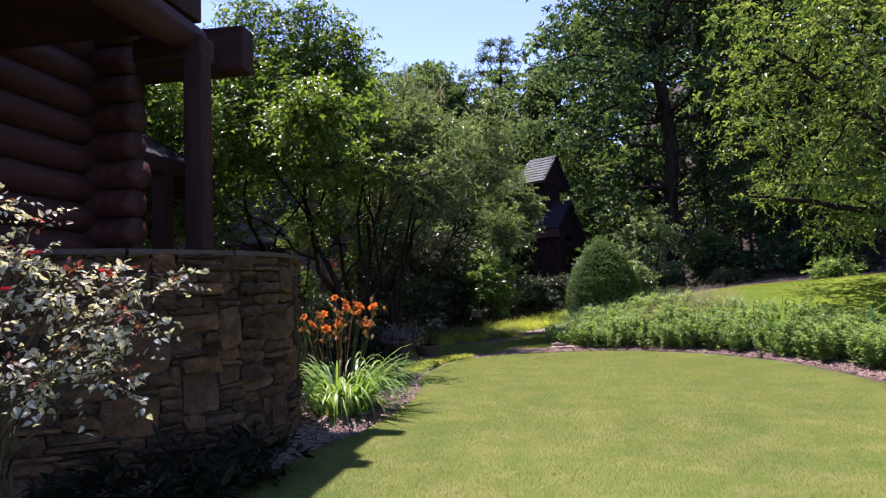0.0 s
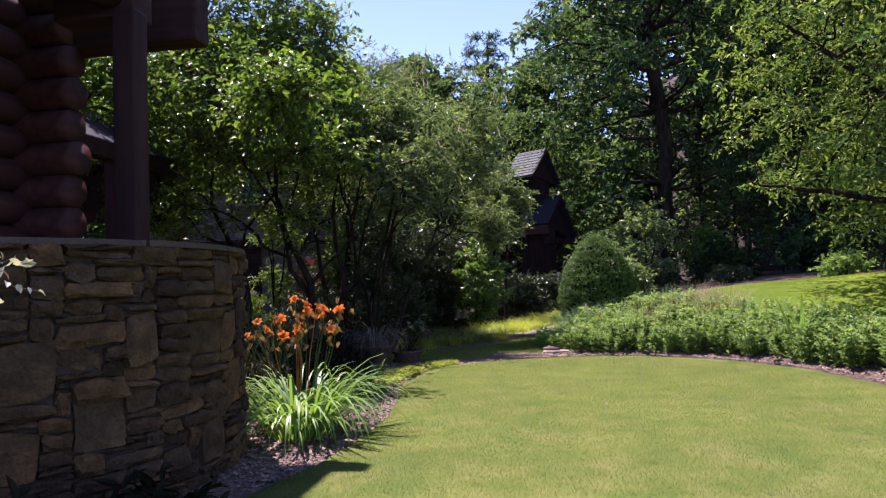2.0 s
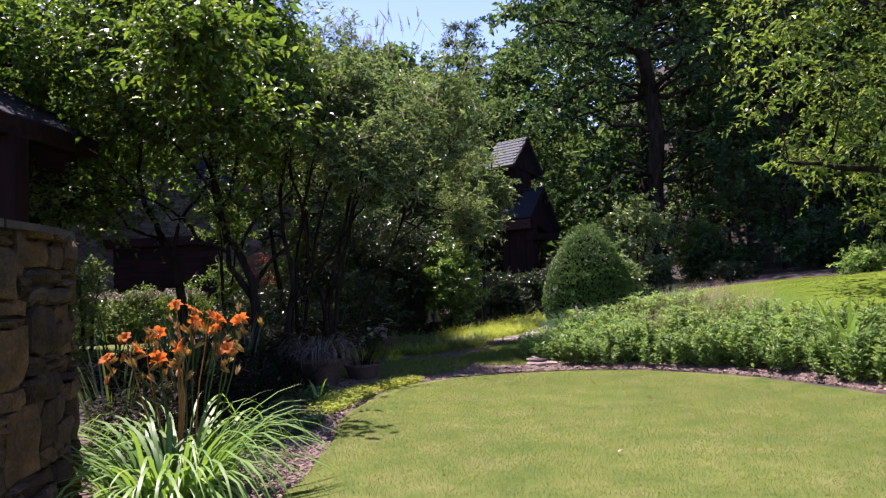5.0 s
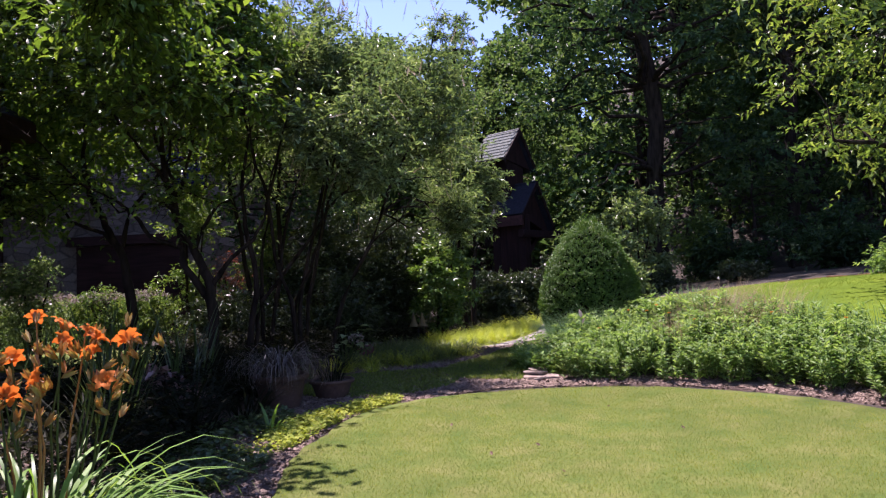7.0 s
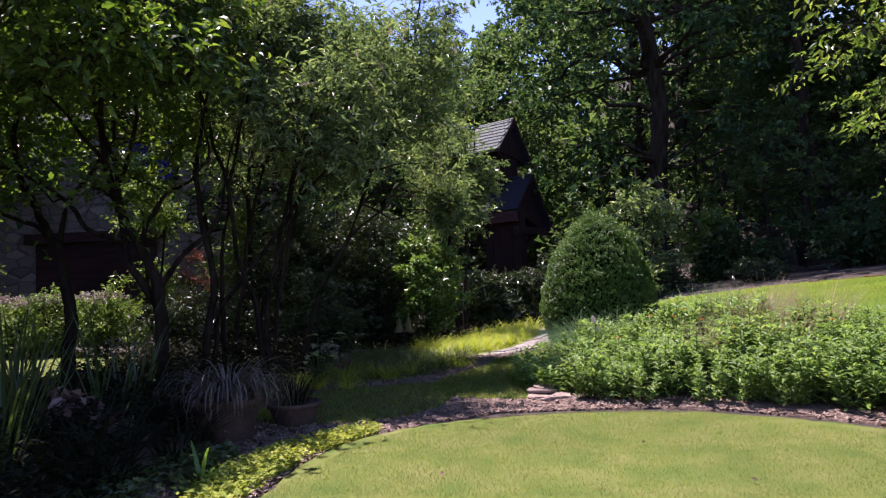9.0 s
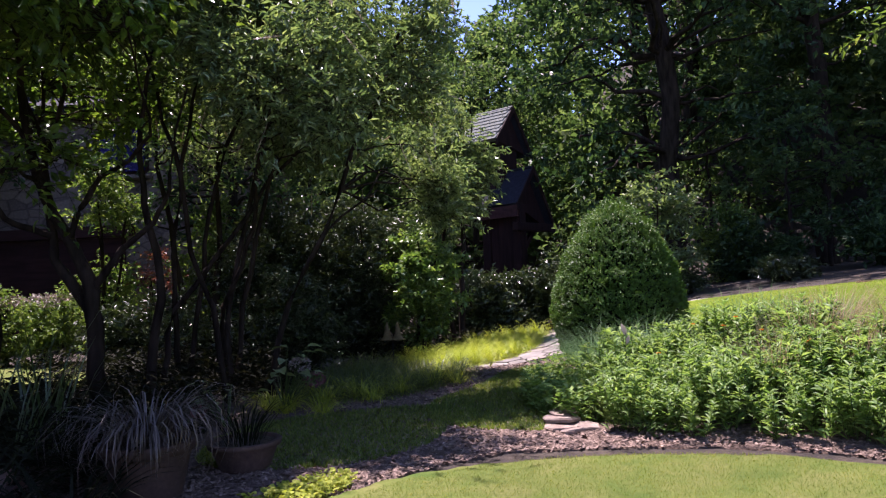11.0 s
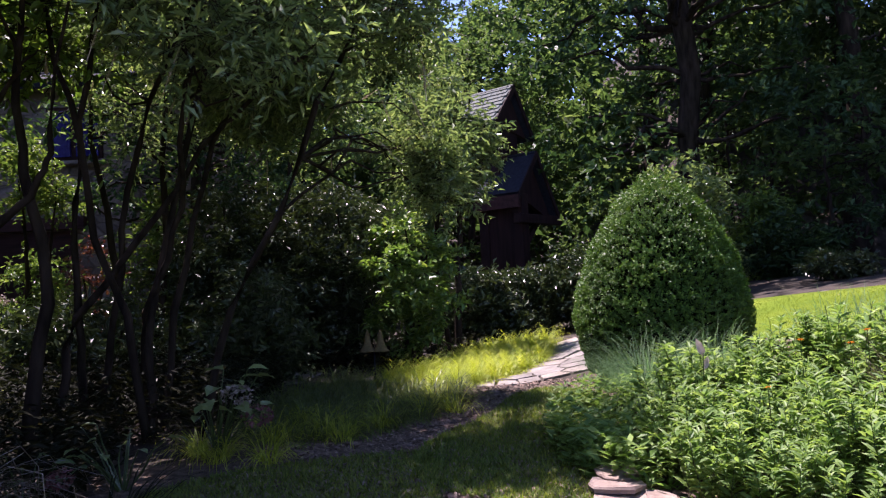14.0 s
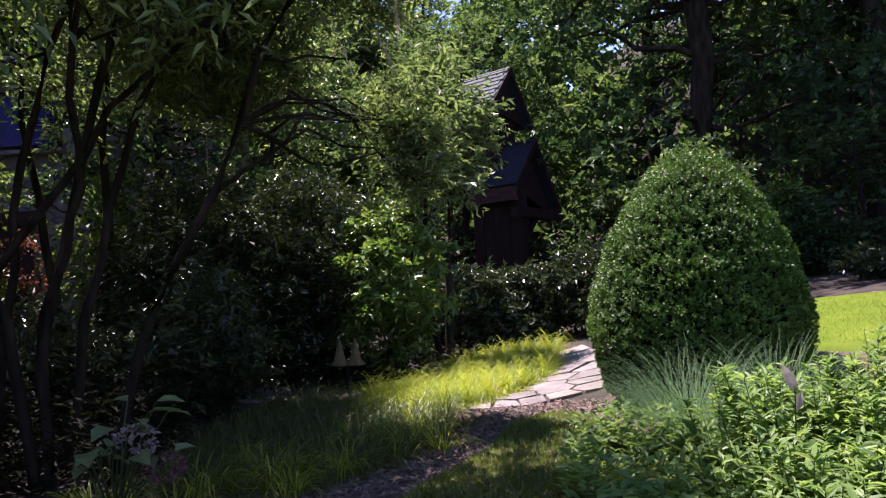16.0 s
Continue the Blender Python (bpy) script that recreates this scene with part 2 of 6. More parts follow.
PERENNIAL = leaf_material("perennial_leaf", (0.1, 0.19, 0.048), (0.165, 0.278, 0.075), (0.27, 0.385, 0.13), 0.5, 0.5, gloss=0.3, warm=1.12)
LILYLEAF = leaf_material("daylily_leaf", (0.07, 0.165, 0.032), (0.125, 0.245, 0.045), (0.245, 0.36, 0.09), 0.45, 0.4, gloss=0.4, warm=1.15)
IRISLEAF = leaf_material("iris_leaf", (0.029, 0.056, 0.019), (0.052, 0.096, 0.029), (0.092, 0.15, 0.047), 0.3, 0.35)
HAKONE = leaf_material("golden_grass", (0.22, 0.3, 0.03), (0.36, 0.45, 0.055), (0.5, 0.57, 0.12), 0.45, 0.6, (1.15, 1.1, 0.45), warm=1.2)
# darker copy of the golden grass, with its shade in the colour
SHADEGRASS = leaf_material("golden_grass_shaded", (0.05, 0.085, 0.018), (0.09, 0.135, 0.026), (0.15, 0.2, 0.045), 0.45, 0.5, warm=1.15)
BLUEGRASS = leaf_material("blue_grass", (0.06, 0.125, 0.06), (0.1, 0.185, 0.085), (0.165, 0.255, 0.13), 0.6, 0.5, (1.1, 1.15, 0.8), gloss=0.2, warm=1.1)
MOSS = leaf_material("creeping_cover", (0.06, 0.115, 0.016), (0.11, 0.185, 0.024), (0.2, 0.275, 0.042), 0.5, 0.45)
DRYGRASS = leaf_material("dry_grass_blade", (0.16, 0.13, 0.09), (0.26, 0.21, 0.15), (0.36, 0.29, 0.22), 0.7, 0.4, (1.1, 1.0, 0.8), gloss=0.15, warm=1.15)
JENNY = leaf_material("golden_creeper", (0.17, 0.235, 0.036), (0.27, 0.34, 0.055), (0.4, 0.45, 0.1), 0.75, 0.4, gloss=0.15, warm=1.2)
# near-white leaf tones: the sun's glare is painted into the colour
ROSELEAF = leaf_material("rose_leaf_glare", (0.24, 0.265, 0.2), (0.4, 0.41, 0.34), (0.6, 0.59, 0.53), 0.18, 0.4, warm=1.15)
HOSTA = leaf_material("pale_broad_leaf", (0.0972, 0.162, 0.054), (0.151, 0.227, 0.0864), (0.248, 0.313, 0.162), 0.4, 0.3)
# near-black leaf tones: deep shade is painted into the colour
SHADELEAF = leaf_material("shade_tone_leaf", (0.008, 0.0115, 0.006), (0.013, 0.0175, 0.01), (0.023, 0.027, 0.017), 0.6, 0.3, gloss=0.06)
SPIDER = leaf_material("dry_hanging_leaf", (0.045, 0.036, 0.03), (0.085, 0.07, 0.06), (0.19, 0.175, 0.155), 0.5, 0.2, (1, 0.95, 0.8))
ORANGE = leaf_material("daylily_petal", (0.46, 0.105, 0.02), (0.56, 0.175, 0.036), (0.61, 0.27, 0.075), 0.7, 0.4, (1.1, 0.9, 0.6), gloss=0.1)
BUD = leaf_material("daylily_bud", (0.24, 0.14, 0.04), (0.36, 0.17, 0.05), (0.34, 0.30, 0.10), 0.5, 0.25, (1.1, 0.95, 0.5))
ROSE = leaf_material("rose_petal", (0.35, 0.012, 0.03), (0.5, 0.025, 0.05), (0.58, 0.08, 0.07), 0.5, 0.3, (1.1, 0.5, 0.5))
SPIKE = leaf_material("faded_flower", (0.24, 0.21, 0.15), (0.36, 0.31, 0.23), (0.46, 0.42, 0.34), 0.7, 0.2, (1, 1, 0.8))
SUSAN = leaf_material("small_orange_petal", (0.528, 0.114, 0.0176), (0.616, 0.194, 0.0176), (0.686, 0.334, 0.0352), 0.5, 0.3, (1, 0.9, 0.5))
WHITE = leaf_material("pale_flower", (0.168, 0.147, 0.126), (0.224, 0.196, 0.175), (0.28, 0.259, 0.231), 0.6, 0.25, (1, 1, 0.95))
PINK = leaf_material("pink_flower", (0.12, 0.042, 0.048), (0.168, 0.072, 0.072), (0.204, 0.12, 0.108), 0.6, 0.25, (1, 0.8, 0.8))
BRONZE = leaf_material("bronze_leaf", (0.06, 0.038, 0.032), (0.13, 0.08, 0.068), (0.3, 0.2, 0.175), 0.4, 0.2, (1.1, 0.9, 0.7))
GOLDSHRUB = leaf_material("bright_shrub_leaf", (0.055, 0.11, 0.025), (0.1, 0.175, 0.035), (0.185, 0.25, 0.062), 0.5, 0.4, warm=1.15)


def glass_material():
    m, n, l, p = material("window_glass")
    p.inputs["Base Color"].default_value = (0.02, 0.02, 0.03, 1)
    p.inputs["Roughness"].default_value = 0.06
    p.inputs["Specular IOR Level"].default_value = 0.9
    return m


GLASS = glass_material()
# violet-blue sky reflection painted into the upper window's panes
BLUEGLASS = rough_material("blue_pane_reflection", [(0.3, (0.012, 0.009, 0.07)), (0.7, (0.03, 0.022, 0.16))], 3.0, 30.0, 0.25, 0.002)


# ---- mesh helpers ----
def mesh_of(name, verts, faces, mat, smooth=False):
    """A mesh from arrays of corners and of equal faces (or a list of such arrays)."""
    me = bpy.data.meshes.new(name)
    verts = np.asarray(verts, dtype=np.float32).reshape(-1, 3)
    groups = [np.asarray(f, dtype=np.int32) for f in (faces if isinstance(faces, list) else [faces])]
    groups = [g for g in groups if len(g)]
    loops = np.concatenate([g.ravel() for g in groups])
    counts = np.concatenate([np.full(len(g), g.shape[1], dtype=np.int32) for g in groups])
    starts = np.concatenate([[0], np.cumsum(counts)[:-1]]).astype(np.int32)
    me.vertices.add(len(verts))
    me.vertices.foreach_set("co", verts.ravel())
    me.loops.add(len(loops))
    me.loops.foreach_set("vertex_index", loops)
    me.polygons.add(len(counts))
    me.polygons.foreach_set("loop_start", starts)
    me.polygons.foreach_set("use_smooth", np.full(len(counts), smooth))
    me.update(calc_edges=True)
    me.materials.append(mat)
    return me


def part_mesh(name, me, parent, label=""):
    ob = new(name, me)
    ob.parent = parent
    return tagged(ob, label)


def part(name, bm, mat, parent=None, label="", smooth=False):
    me = bpy.data.meshes.new(name)
    for f in bm.faces:
        f.smooth = smooth
    bm.to_mesh(me)
    bm.free()
    me.materials.append(mat)
    ob = new(name, me)
    if parent is not None:
        ob.parent = parent
    return tagged(ob, label)


def thing(name, place, label, category, group="", kind=""):
    ob = new(name)
    ob.location = place
    ob.empty_display_size = 0.1
    return tagged(ob, label, category, group, kind)


def bm_box(sx, sy, sz, bevel=0.0, centre=(0, 0, 0), segments=2):
    bm = bmesh.new()
    bmesh.ops.create_cube(bm, size=1.0, matrix=Matrix.Translation(centre) @ Matrix.Diagonal((sx, sy, sz, 1)))
    if bevel:
        bmesh.ops.bevel(bm, geom=bm.edges[:], offset=bevel, segments=segments, profile=0.6, affect="EDGES")
    return bm


def bm_lathe(profile, steps=32):
    """A turned shape: (radius, height) pairs from the bottom up."""
    bm = bmesh.new()
    rings = [[bm.verts.new((r * math.cos(2 * math.pi * k / steps), r * math.sin(2 * math.pi * k / steps), z)) for k in range(steps)] for r, z in profile]
    for a, b in zip(rings, rings[1:]):
        for k in range(steps):
            bm.faces.new((a[k], a[(k + 1) % steps], b[(k + 1) % steps], b[k]))
    bm.faces.new(rings[0][::-1])
    bm.faces.new(rings[-1])
    return bm


def unit(v):
    return v / np.maximum(np.linalg.norm(v, axis=-1, keepdims=True), 1e-9)


def leaf_arrays(base, out, up, length, width, fold=0.18, droop=0.25, full=False):
    """Blades from base points along out; up is roughly the upper side. Folded kites, or six-cornered blades when full."""
    n = len(base)
    out, up = unit(out), unit(up)
    side = unit(np.cross(out, up))
    nor = np.cross(side, out)
    L, Wd = np.broadcast_to(length, (n,))[:, None], np.broadcast_to(width, (n,))[:, None]
    tip = base + out * L - nor * L * droop
    if not full:
        m = base + out * L * 0.45
        v = np.stack([base, m + side * Wd * 0.5 - nor * Wd * fold * 0.0 + nor * Wd * fold, tip, m - side * Wd * 0.5 + nor * Wd * fold], 1)
        i = np.arange(n)[:, None] * 4
        f = np.concatenate([i + np.array([[0, 1, 2]]), i + np.array([[0, 2, 3]])])
        return v.reshape(-1, 3), f
    a, b = base + out * L * 0.3 - nor * L * droop * 0.1, base + out * L * 0.66 - nor * L * droop * 0.42
    v = np.stack([base, a + side * Wd * 0.46 + nor * Wd * fold, a - side * Wd * 0.46 + nor * Wd * fold, b + side * Wd * 0.4 + nor * Wd * fold, b - side * Wd * 0.4 + nor * Wd * fold, tip, a, b], 1)
    i = np.arange(n)[:, None] * 8
    f = np.concatenate([i + np.array([q]) for q in ([0, 1, 6], [0, 6, 2], [1, 3, 7], [1, 7, 6], [6, 7, 4], [6, 4, 2], [3, 5, 7], [7, 5, 4])])
    return v.reshape(-1, 3), f


def tube_arrays(points, radii, sides=6):
    """A tapered tube along points."""
    pts = np.asarray(points, float)
    d = unit(np.gradient(pts, axis=0))
    ref = np.where(np.abs(d[:, 2:3]) > 0.9, np.array([[1.0, 0, 0]]), np.array([[0, 0, 1.0]]))
    u = unit(np.cross(d, ref))
    w = np.cross(d, u)
    ang = np.linspace(0, 2 * np.pi, sides, endpoint=False)
    r = np.asarray(radii, float)[:, None, None]
    v = pts[:, None] + r * (np.cos(ang)[None, :, None] * u[:, None] + np.sin(ang)[None, :, None] * w[:, None])
    k = np.arange(sides)
    f = [np.stack([j * sides + k, j * sides + (k + 1) % sides, (j + 1) * sides + (k + 1) % sides, (j + 1) * sides + k], 1) for j in range(len(pts) - 1)]
    return v.reshape(-1, 3), np.concatenate(f)


def joined(pieces):
    vs, fs, o = [], [], 0
    for v, f in pieces:
        vs.append(v)
        fs.append(f + o)
        o += len(v)
    return np.concatenate(vs), np.concatenate(fs)


def bend(a, b, rng, sag=0.0, wander=0.06, n=7):
    """A wandering line from a to b."""
    a, b = np.asarray(a, float), np.asarray(b, float)
    t = np.linspace(0, 1, n)[:, None]
    L = np.linalg.norm(b - a)
    w = np.cumsum(rng.normal(0, 1, (n, 3)), 0)
    w = w - w[0] - t * (w[-1] - w[0])
    return a + (b - a) * t + w * wander * L / math.sqrt(n) + np.array([[0, 0, 1.0]]) * (sag * L * 4 * t * (1 - t))


def twigs(rng, centre, radii, count, reach, per, leaf, width, flat=0.5, full=False, shell=0.35, droop=0.25, lift=0.15):
    """Leaves set along short twigs that fill a clump from within outwards."""
    c, rad = np.asarray(centre, float), np.asarray(radii, float)
    d = unit(rng.normal(0, 1, (count, 3)))
    start = c + d * rad * (shell + (0.95 - shell) * rng.random((count, 1)) ** 0.7)
    way = unit(d * np.array([1, 1, flat]) + rng.normal(0, 0.45, (count, 3)) + np.array([0, 0, lift]))
    L = reach * (0.5 + rng.random((count, 1)))
    s = (np.arange(per) + 0.5)[None, :, None] / per
    p = start[:, None] + way[:, None] * (L[:, None] * s) - np.array([0, 0, 1.0]) * (L[:, None] * s ** 2 * 0.25)
    p = p.reshape(-1, 3)
    n = len(p)
    w = np.repeat(way, per, 0)
    sd = unit(np.cross(w, rng.normal(0, 1, (n, 3))) * np.array([1, 1, 0.5]))
    out = unit(sd + w * 0.6 + rng.normal(0, 0.25, (n, 3)))
    up = unit(np.array([0, 0, 1.0]) + rng.normal(0, 0.55, (n, 3)))
    size = leaf * (0.65 + 0.7 * rng.random(n))
    lv = leaf_arrays(p, out, up, size, size * width, 0.18, droop, full)
    return lv, start, start + way * L - np.array([0, 0, 1.0]) * L * 0.25


def twig_sticks(starts, ends, r, keep):
    """Thin three-sided twigs."""
    a, b = starts[:keep], ends[:keep]
    d = unit(b - a)
    u = unit(np.cross(d, np.array([[0.31, 0.2, 0.93]])))
    w = np.cross(d, u)
    ring = [u * math.cos(q) + w * math.sin(q) for q in (0, 2.094, 4.189)]
    v = np.stack([a + ring[0] * r, a + ring[1] * r, a + ring[2] * r, b + ring[0] * r * 0.4, b + ring[1] * r * 0.4, b + ring[2] * r * 0.4], 1)
    i = np.arange(len(a))[:, None] * 6
    f = np.concatenate([i + np.array([q]) for q in ([0, 1, 4, 3], [1, 2, 5, 4], [2, 0, 3, 5])])
    return v.reshape(-1, 3), f


def plant(name, base, stems, clumps, mat, bark, label, category, seed, twig=14, reach=0.4, per=9, leaf=0.09, width=0.55, flat=0.5, full=False,
          group="", stem_name="trunk", crown_name="crown", stick=0.006, split=True, share=1.0, shell=0.35, droop=0.25, lift=0.15, sides=8):
    """A tree or shrub: stems as lists of (point, radius), a limb to every clump, and a crown of leaves on twigs. Points are relative to base."""
    rng = np.random.default_rng(seed)
    root = thing(name, base, label, category, group)
    ends, wood = [], []
    for pts in stems:
        line, rad = [], []
        for (p, r), (q, s) in zip(pts, pts[1:]):
            seg = bend(p, q, rng, 0, 0.05, 6)
            line += list(seg[:-1])
            rad += list(np.linspace(r, s, 6)[:-1])
        line.append(np.asarray(pts[-1][0], float))
        rad.append(pts[-1][1])
        v, f = tube_arrays(line, np.array(rad) * (1 + rng.normal(0, 0.05, len(rad))), sides)
        wood.append((v, f))
        ends.append((np.array(line), np.array(rad)))
    leaves, sticks, limbs = [], [], []
    for c, r, density in clumps:
        c = np.asarray(c, float)
        count = max(3, int(twig * density))
        lv, a, b = twigs(rng, c, r, count, reach, per, leaf, width, flat, full, shell, droop, lift)
        leaves.append(lv)
        if stick:
            sticks.append(twig_sticks(a - (b - a) * 0.6, b, stick, min(len(a), 60)))
        if ends and rng.random() < share:
            best = min(((np.linalg.norm(c - p) + max(0, p[2] - c[2]) * 1.5, i, j) for i, (ln, _) in enumerate(ends) for j, p in enumerate(ln) if j > 2), default=None)
            if best:
                ln, rd = ends[best[1]]
                rr = min(rd[best[2]] * 0.6, 0.012 + 0.02 * np.linalg.norm(c - ln[best[2]]))
                limbs.append(tube_arrays(bend(ln[best[2]], c, rng, 0.06, 0.16, 7), np.linspace(rr, rr * 0.25, 7), 5))
    if not split:
        wood, limbs = [joined(wood + limbs)], []
    for v, f in wood:
        part_mesh(stem_name, mesh_of(stem_name, v, f, bark, True), root)
    for v, f in limbs:
        part_mesh("limb", mesh_of("limb", v, f, bark, True), root)
    if sticks:
        v, f = joined(sticks)
        tagged(part_mesh("twig", mesh_of("twig", v, f, bark), root), kind="stuff")
    v, f = joined(leaves)
    part_mesh(crown_name, mesh_of(crown_name, v, f, mat), root)
    return root


def blades(rng, points, length, width, lean, segments=4, up=0.9, curl=1.0):
    """Strap leaves that rise from points and arch over. lean: outward directions."""
    n = len(points)
    L = np.broadcast_to(length, (n,))[:, None]
    out = unit(lean * np.array([1, 1, 0]))
    side = np.cross(out, np.array([[0, 0, 1.0]]))
    steep = np.arctan2(up, np.linalg.norm(lean[:, :2], axis=1))[:, None]
    pos = points.copy()
    rows = []
    ang = steep.copy()
    W = np.broadcast_to(width, (n,))[:, None]
    for k in range(segments + 1):
        t = k / segments
        w = W * (0.75 + 0.5 * t if t < 0.4 else 0.95 * (1 - ((t - 0.4) / 0.6) ** 1.6)) * 0.5
        rows.append(pos - side * w)
        rows.append(pos + side * w)
        pos = pos + (out * np.cos(ang) + np.array([[0, 0, 1.0]]) * np.sin(ang)) * L / segments
        ang = ang - curl * (0.5 + rng.random((n, 1))) * (1.6 / segments) * (0.4 + 1.2 * t)
    v = np.stack(rows, 1)
    m = 2 * (segments + 1)
    i = np.arange(n)[:, None] * m
    f = np.concatenate([i + np.array([[2 * k, 2 * k + 1, 2 * k + 3, 2 * k + 2]]) for k in range(segments)])
    return v.reshape(-1, 3), f


# ---- ground ----
EDGE_Y = np.array([-40.0, 0.0, 5.0, 6.6, 7.9, 9.0, 9.6, 11.0, 60.0])
EDGE_X = np.array([3.4, 3.2, 2.95, 2.7, 2.35, 1.75, 1.0, -0.2, -0.2])


def ground_z(x, y):
    """Height of the ground: a level lawn, a bank that rises to the right, a wooded hill far behind."""
    x, y = np.asarray(x, float), np.asarray(y, float)
    d = x - np.interp(y, EDGE_Y, EDGE_X)
    soft = 0.25
    rise = soft * np.log1p(np.exp(np.clip(d / soft, -40, 40))) * 0.25
    bank = 1.05 * np.tanh(rise / 1.05)
    far = np.maximum(0, y - 24)
    hill = 9.0 * (1 - np.exp(-far / 30.0)) + np.maximum(0, np.abs(x) - 16) * 0.10
    hill = hill + 9.0 / (1 + np.exp(-(x - 3.0 - 0.04 * y) / 1.2)) * (1 - np.exp(-np.maximum(0, y - 21) / 9.0))
    return bank + hill + 0.012 * np.sin(x * 1.7 + 0.4) * np.cos(y * 1.3)


def gz(x, y):
    return float(ground_z(x, y))


def axis(lo, hi, fine_lo, fine_hi, step):
    a = np.arange(fine_lo, fine_hi + step / 2, step)
    left = fine_lo - np.geomspace(step * 2, fine_lo - lo, 26)[::-1]
    right = fine_hi + np.geomspace(step * 2, hi - fine_hi, 26)
    return np.concatenate([left, a, right])


def grid_mesh(name, xs, ys, mat, lift=0.0):
    X, Y = np.meshgrid(xs, ys)
    v = np.stack([X, Y, ground_z(X, Y) + lift], -1).reshape(-1, 3)
    nx, ny = len(xs), len(ys)
    i = (np.arange(ny - 1)[:, None] * nx + np.arange(nx - 1)[None, :]).ravel()
    return mesh_of(name, v, np.stack([i, i + 1, i + nx + 1, i + nx], 1), mat, True)


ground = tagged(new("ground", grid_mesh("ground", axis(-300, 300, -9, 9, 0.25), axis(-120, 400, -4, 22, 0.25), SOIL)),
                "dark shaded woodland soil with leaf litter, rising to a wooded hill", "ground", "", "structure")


def inside(px, py, poly):
    poly = np.asarray(poly, float)
    r = np.zeros(len(px), bool)
    j = len(poly) - 1
    for i in range(len(poly)):
        xi, yi = poly[i]
        xj, yj = poly[j]
        cross = ((yi > py) != (yj > py)) & (px < (xj - xi) * (py - yi) / (yj - yi + 1e-12) + xi)
        r ^= cross
        j = i
    return r


def rounded(poly, rounds=3):
    """Cuts the corners of an outline until it runs in curves."""
    p = np.asarray(poly, float)
    for _ in range(rounds):
        q = np.roll(p, -1, 0)
        p = np.stack([p * 0.75 + q * 0.25, p * 0.25 + q * 0.75], 1).reshape(-1, 2)
    return p


def sheet(name, poly, mat, lift, label, category, wobble=0.02, seed=1, kind="structure"):
    """A bed or lawn with a curved, slightly ragged outline and a real edge that goes down into the ground."""
    rng = np.random.default_rng(seed)
    p = rounded(poly)
    p = p + rng.normal(0, wobble * 0.5, p.shape)
    bm = bmesh.new()
    vs = [bm.verts.new((x, y, 0)) for x, y in p]
    f = bm.faces.new(vs)
    if f.normal.z < 0:
        f.normal_flip()
    bmesh.ops.triangulate(bm, faces=[f])
    for _ in range(7):
        long = [e for e in bm.edges if e.calc_length() > 0.45]
        if not long:
            break
        bmesh.ops.subdivide_edges(bm, edges=long, cuts=1, use_grid_fill=False)
        bmesh.ops.triangulate(bm, faces=[q for q in bm.faces if len(q.verts) > 3])
    bm.normal_update()
    for q in bm.faces:
        if q.normal.z < 0:
            q.normal_flip()
    rim = [e for e in bm.edges if e.is_boundary]
    got = bmesh.ops.extrude_edge_only(bm, edges=rim)
    low = {v for v in got["geom"] if isinstance(v, bmesh.types.BMVert)}
    for v in bm.verts:
        v.co.z = gz(v.co.x, v.co.y) + (lift if v not in low else -0.06)
    ob = part(name, bm, mat, None, "", True)
    return tagged(ob, label, category, "", kind)


LAWN_LINE = [(-1.35, -9.0), (-1.52, 2.0), (-1.5, 3.1), (-1.45, 3.8), (-1.3, 4.4), (-1.25, 4.9), (-1.21, 5.5), (-1.27, 6.2), (-1.42, 6.9), (-1.39, 7.5), (-1.32, 8.2), (-1.15, 8.55), (-0.8, 8.9),
             (-0.3, 9.06), (0.4, 9.07), (1.0, 8.98), (1.6, 8.6), (2.0, 8.0), (2.3, 7.2), (2.5, 6.2), (2.7, 4.5), (2.85, 1.0), (3.5, -3.0), (6.0, -9.0)]
lawn = sheet("lawn", LAWN_LINE, TURF, 0.03, "sunlit mown lawn, yellowish green, with a cut edge", "lawn", 0.02, 2)
UPPER_LINE = [(1.25, 14.0), (1.4, 12.6), (1.65, 11.5), (2.0, 10.6), (2.5, 9.7), (3.05, 8.6), (3.45, 7.2), (3.7, 5.0), (3.85, 1.0), (4.5, -3.0), (7.0, -9.0), (15.0, -9.0), (15.0, 6.5), (9.5, 9.6), (6.5, 10.3), (4.8, 11.2), (3.9, 12.3), (3.1, 13.6), (2.5, 14.6), (1.9, 15.1), (1.4, 14.7)]
upper_lawn = sheet("upper_lawn", UPPER_LINE, UPPERTURF, 0.03, "bright sunlit lawn on the bank behind the flower bed", "lawn", 0.02, 3)
BED_LINE = [(-0.75, 9.3), (0.0, 9.3), (0.9, 9.25), (1.6, 8.8), (2.05, 8.2), (2.4, 7.3), (2.6, 6.2), (2.8, 4.5), (2.9, 0.0), (3.8, 0.0), (3.75, 5.0), (3.5, 7.2), (3.1, 8.6), (2.55, 9.7), (2.05, 10.6), (1.7, 11.6), (1.5, 12.9), (0.2, 13.2), (0.2, 11.2), (-0.3, 10.0)]
flower_bed = sheet("flower_bed", BED_LINE, MULCH, 0.012, "bed of reddish bark mulch along the lawn", "flower bed", 0.03, 4)
LEFT_LINE = [(-3.4, 0.5), (-1.1, 0.5), (-1.12, 2.4), (-1.18, 4.6), (-1.18, 6.1), (-1.4, 6.9), (-1.45, 7.7), (-1.3, 8.5), (-0.9, 9.0), (-0.4, 9.3), (-0.1, 10.0), (0.0, 11.0), (-0.3, 12.6), (-0.9, 12.9), (-1.6, 12.7), (-2.0, 11.4), (-2.4, 10.4), (-3.2, 9.0), (-3.2, 5.5)]
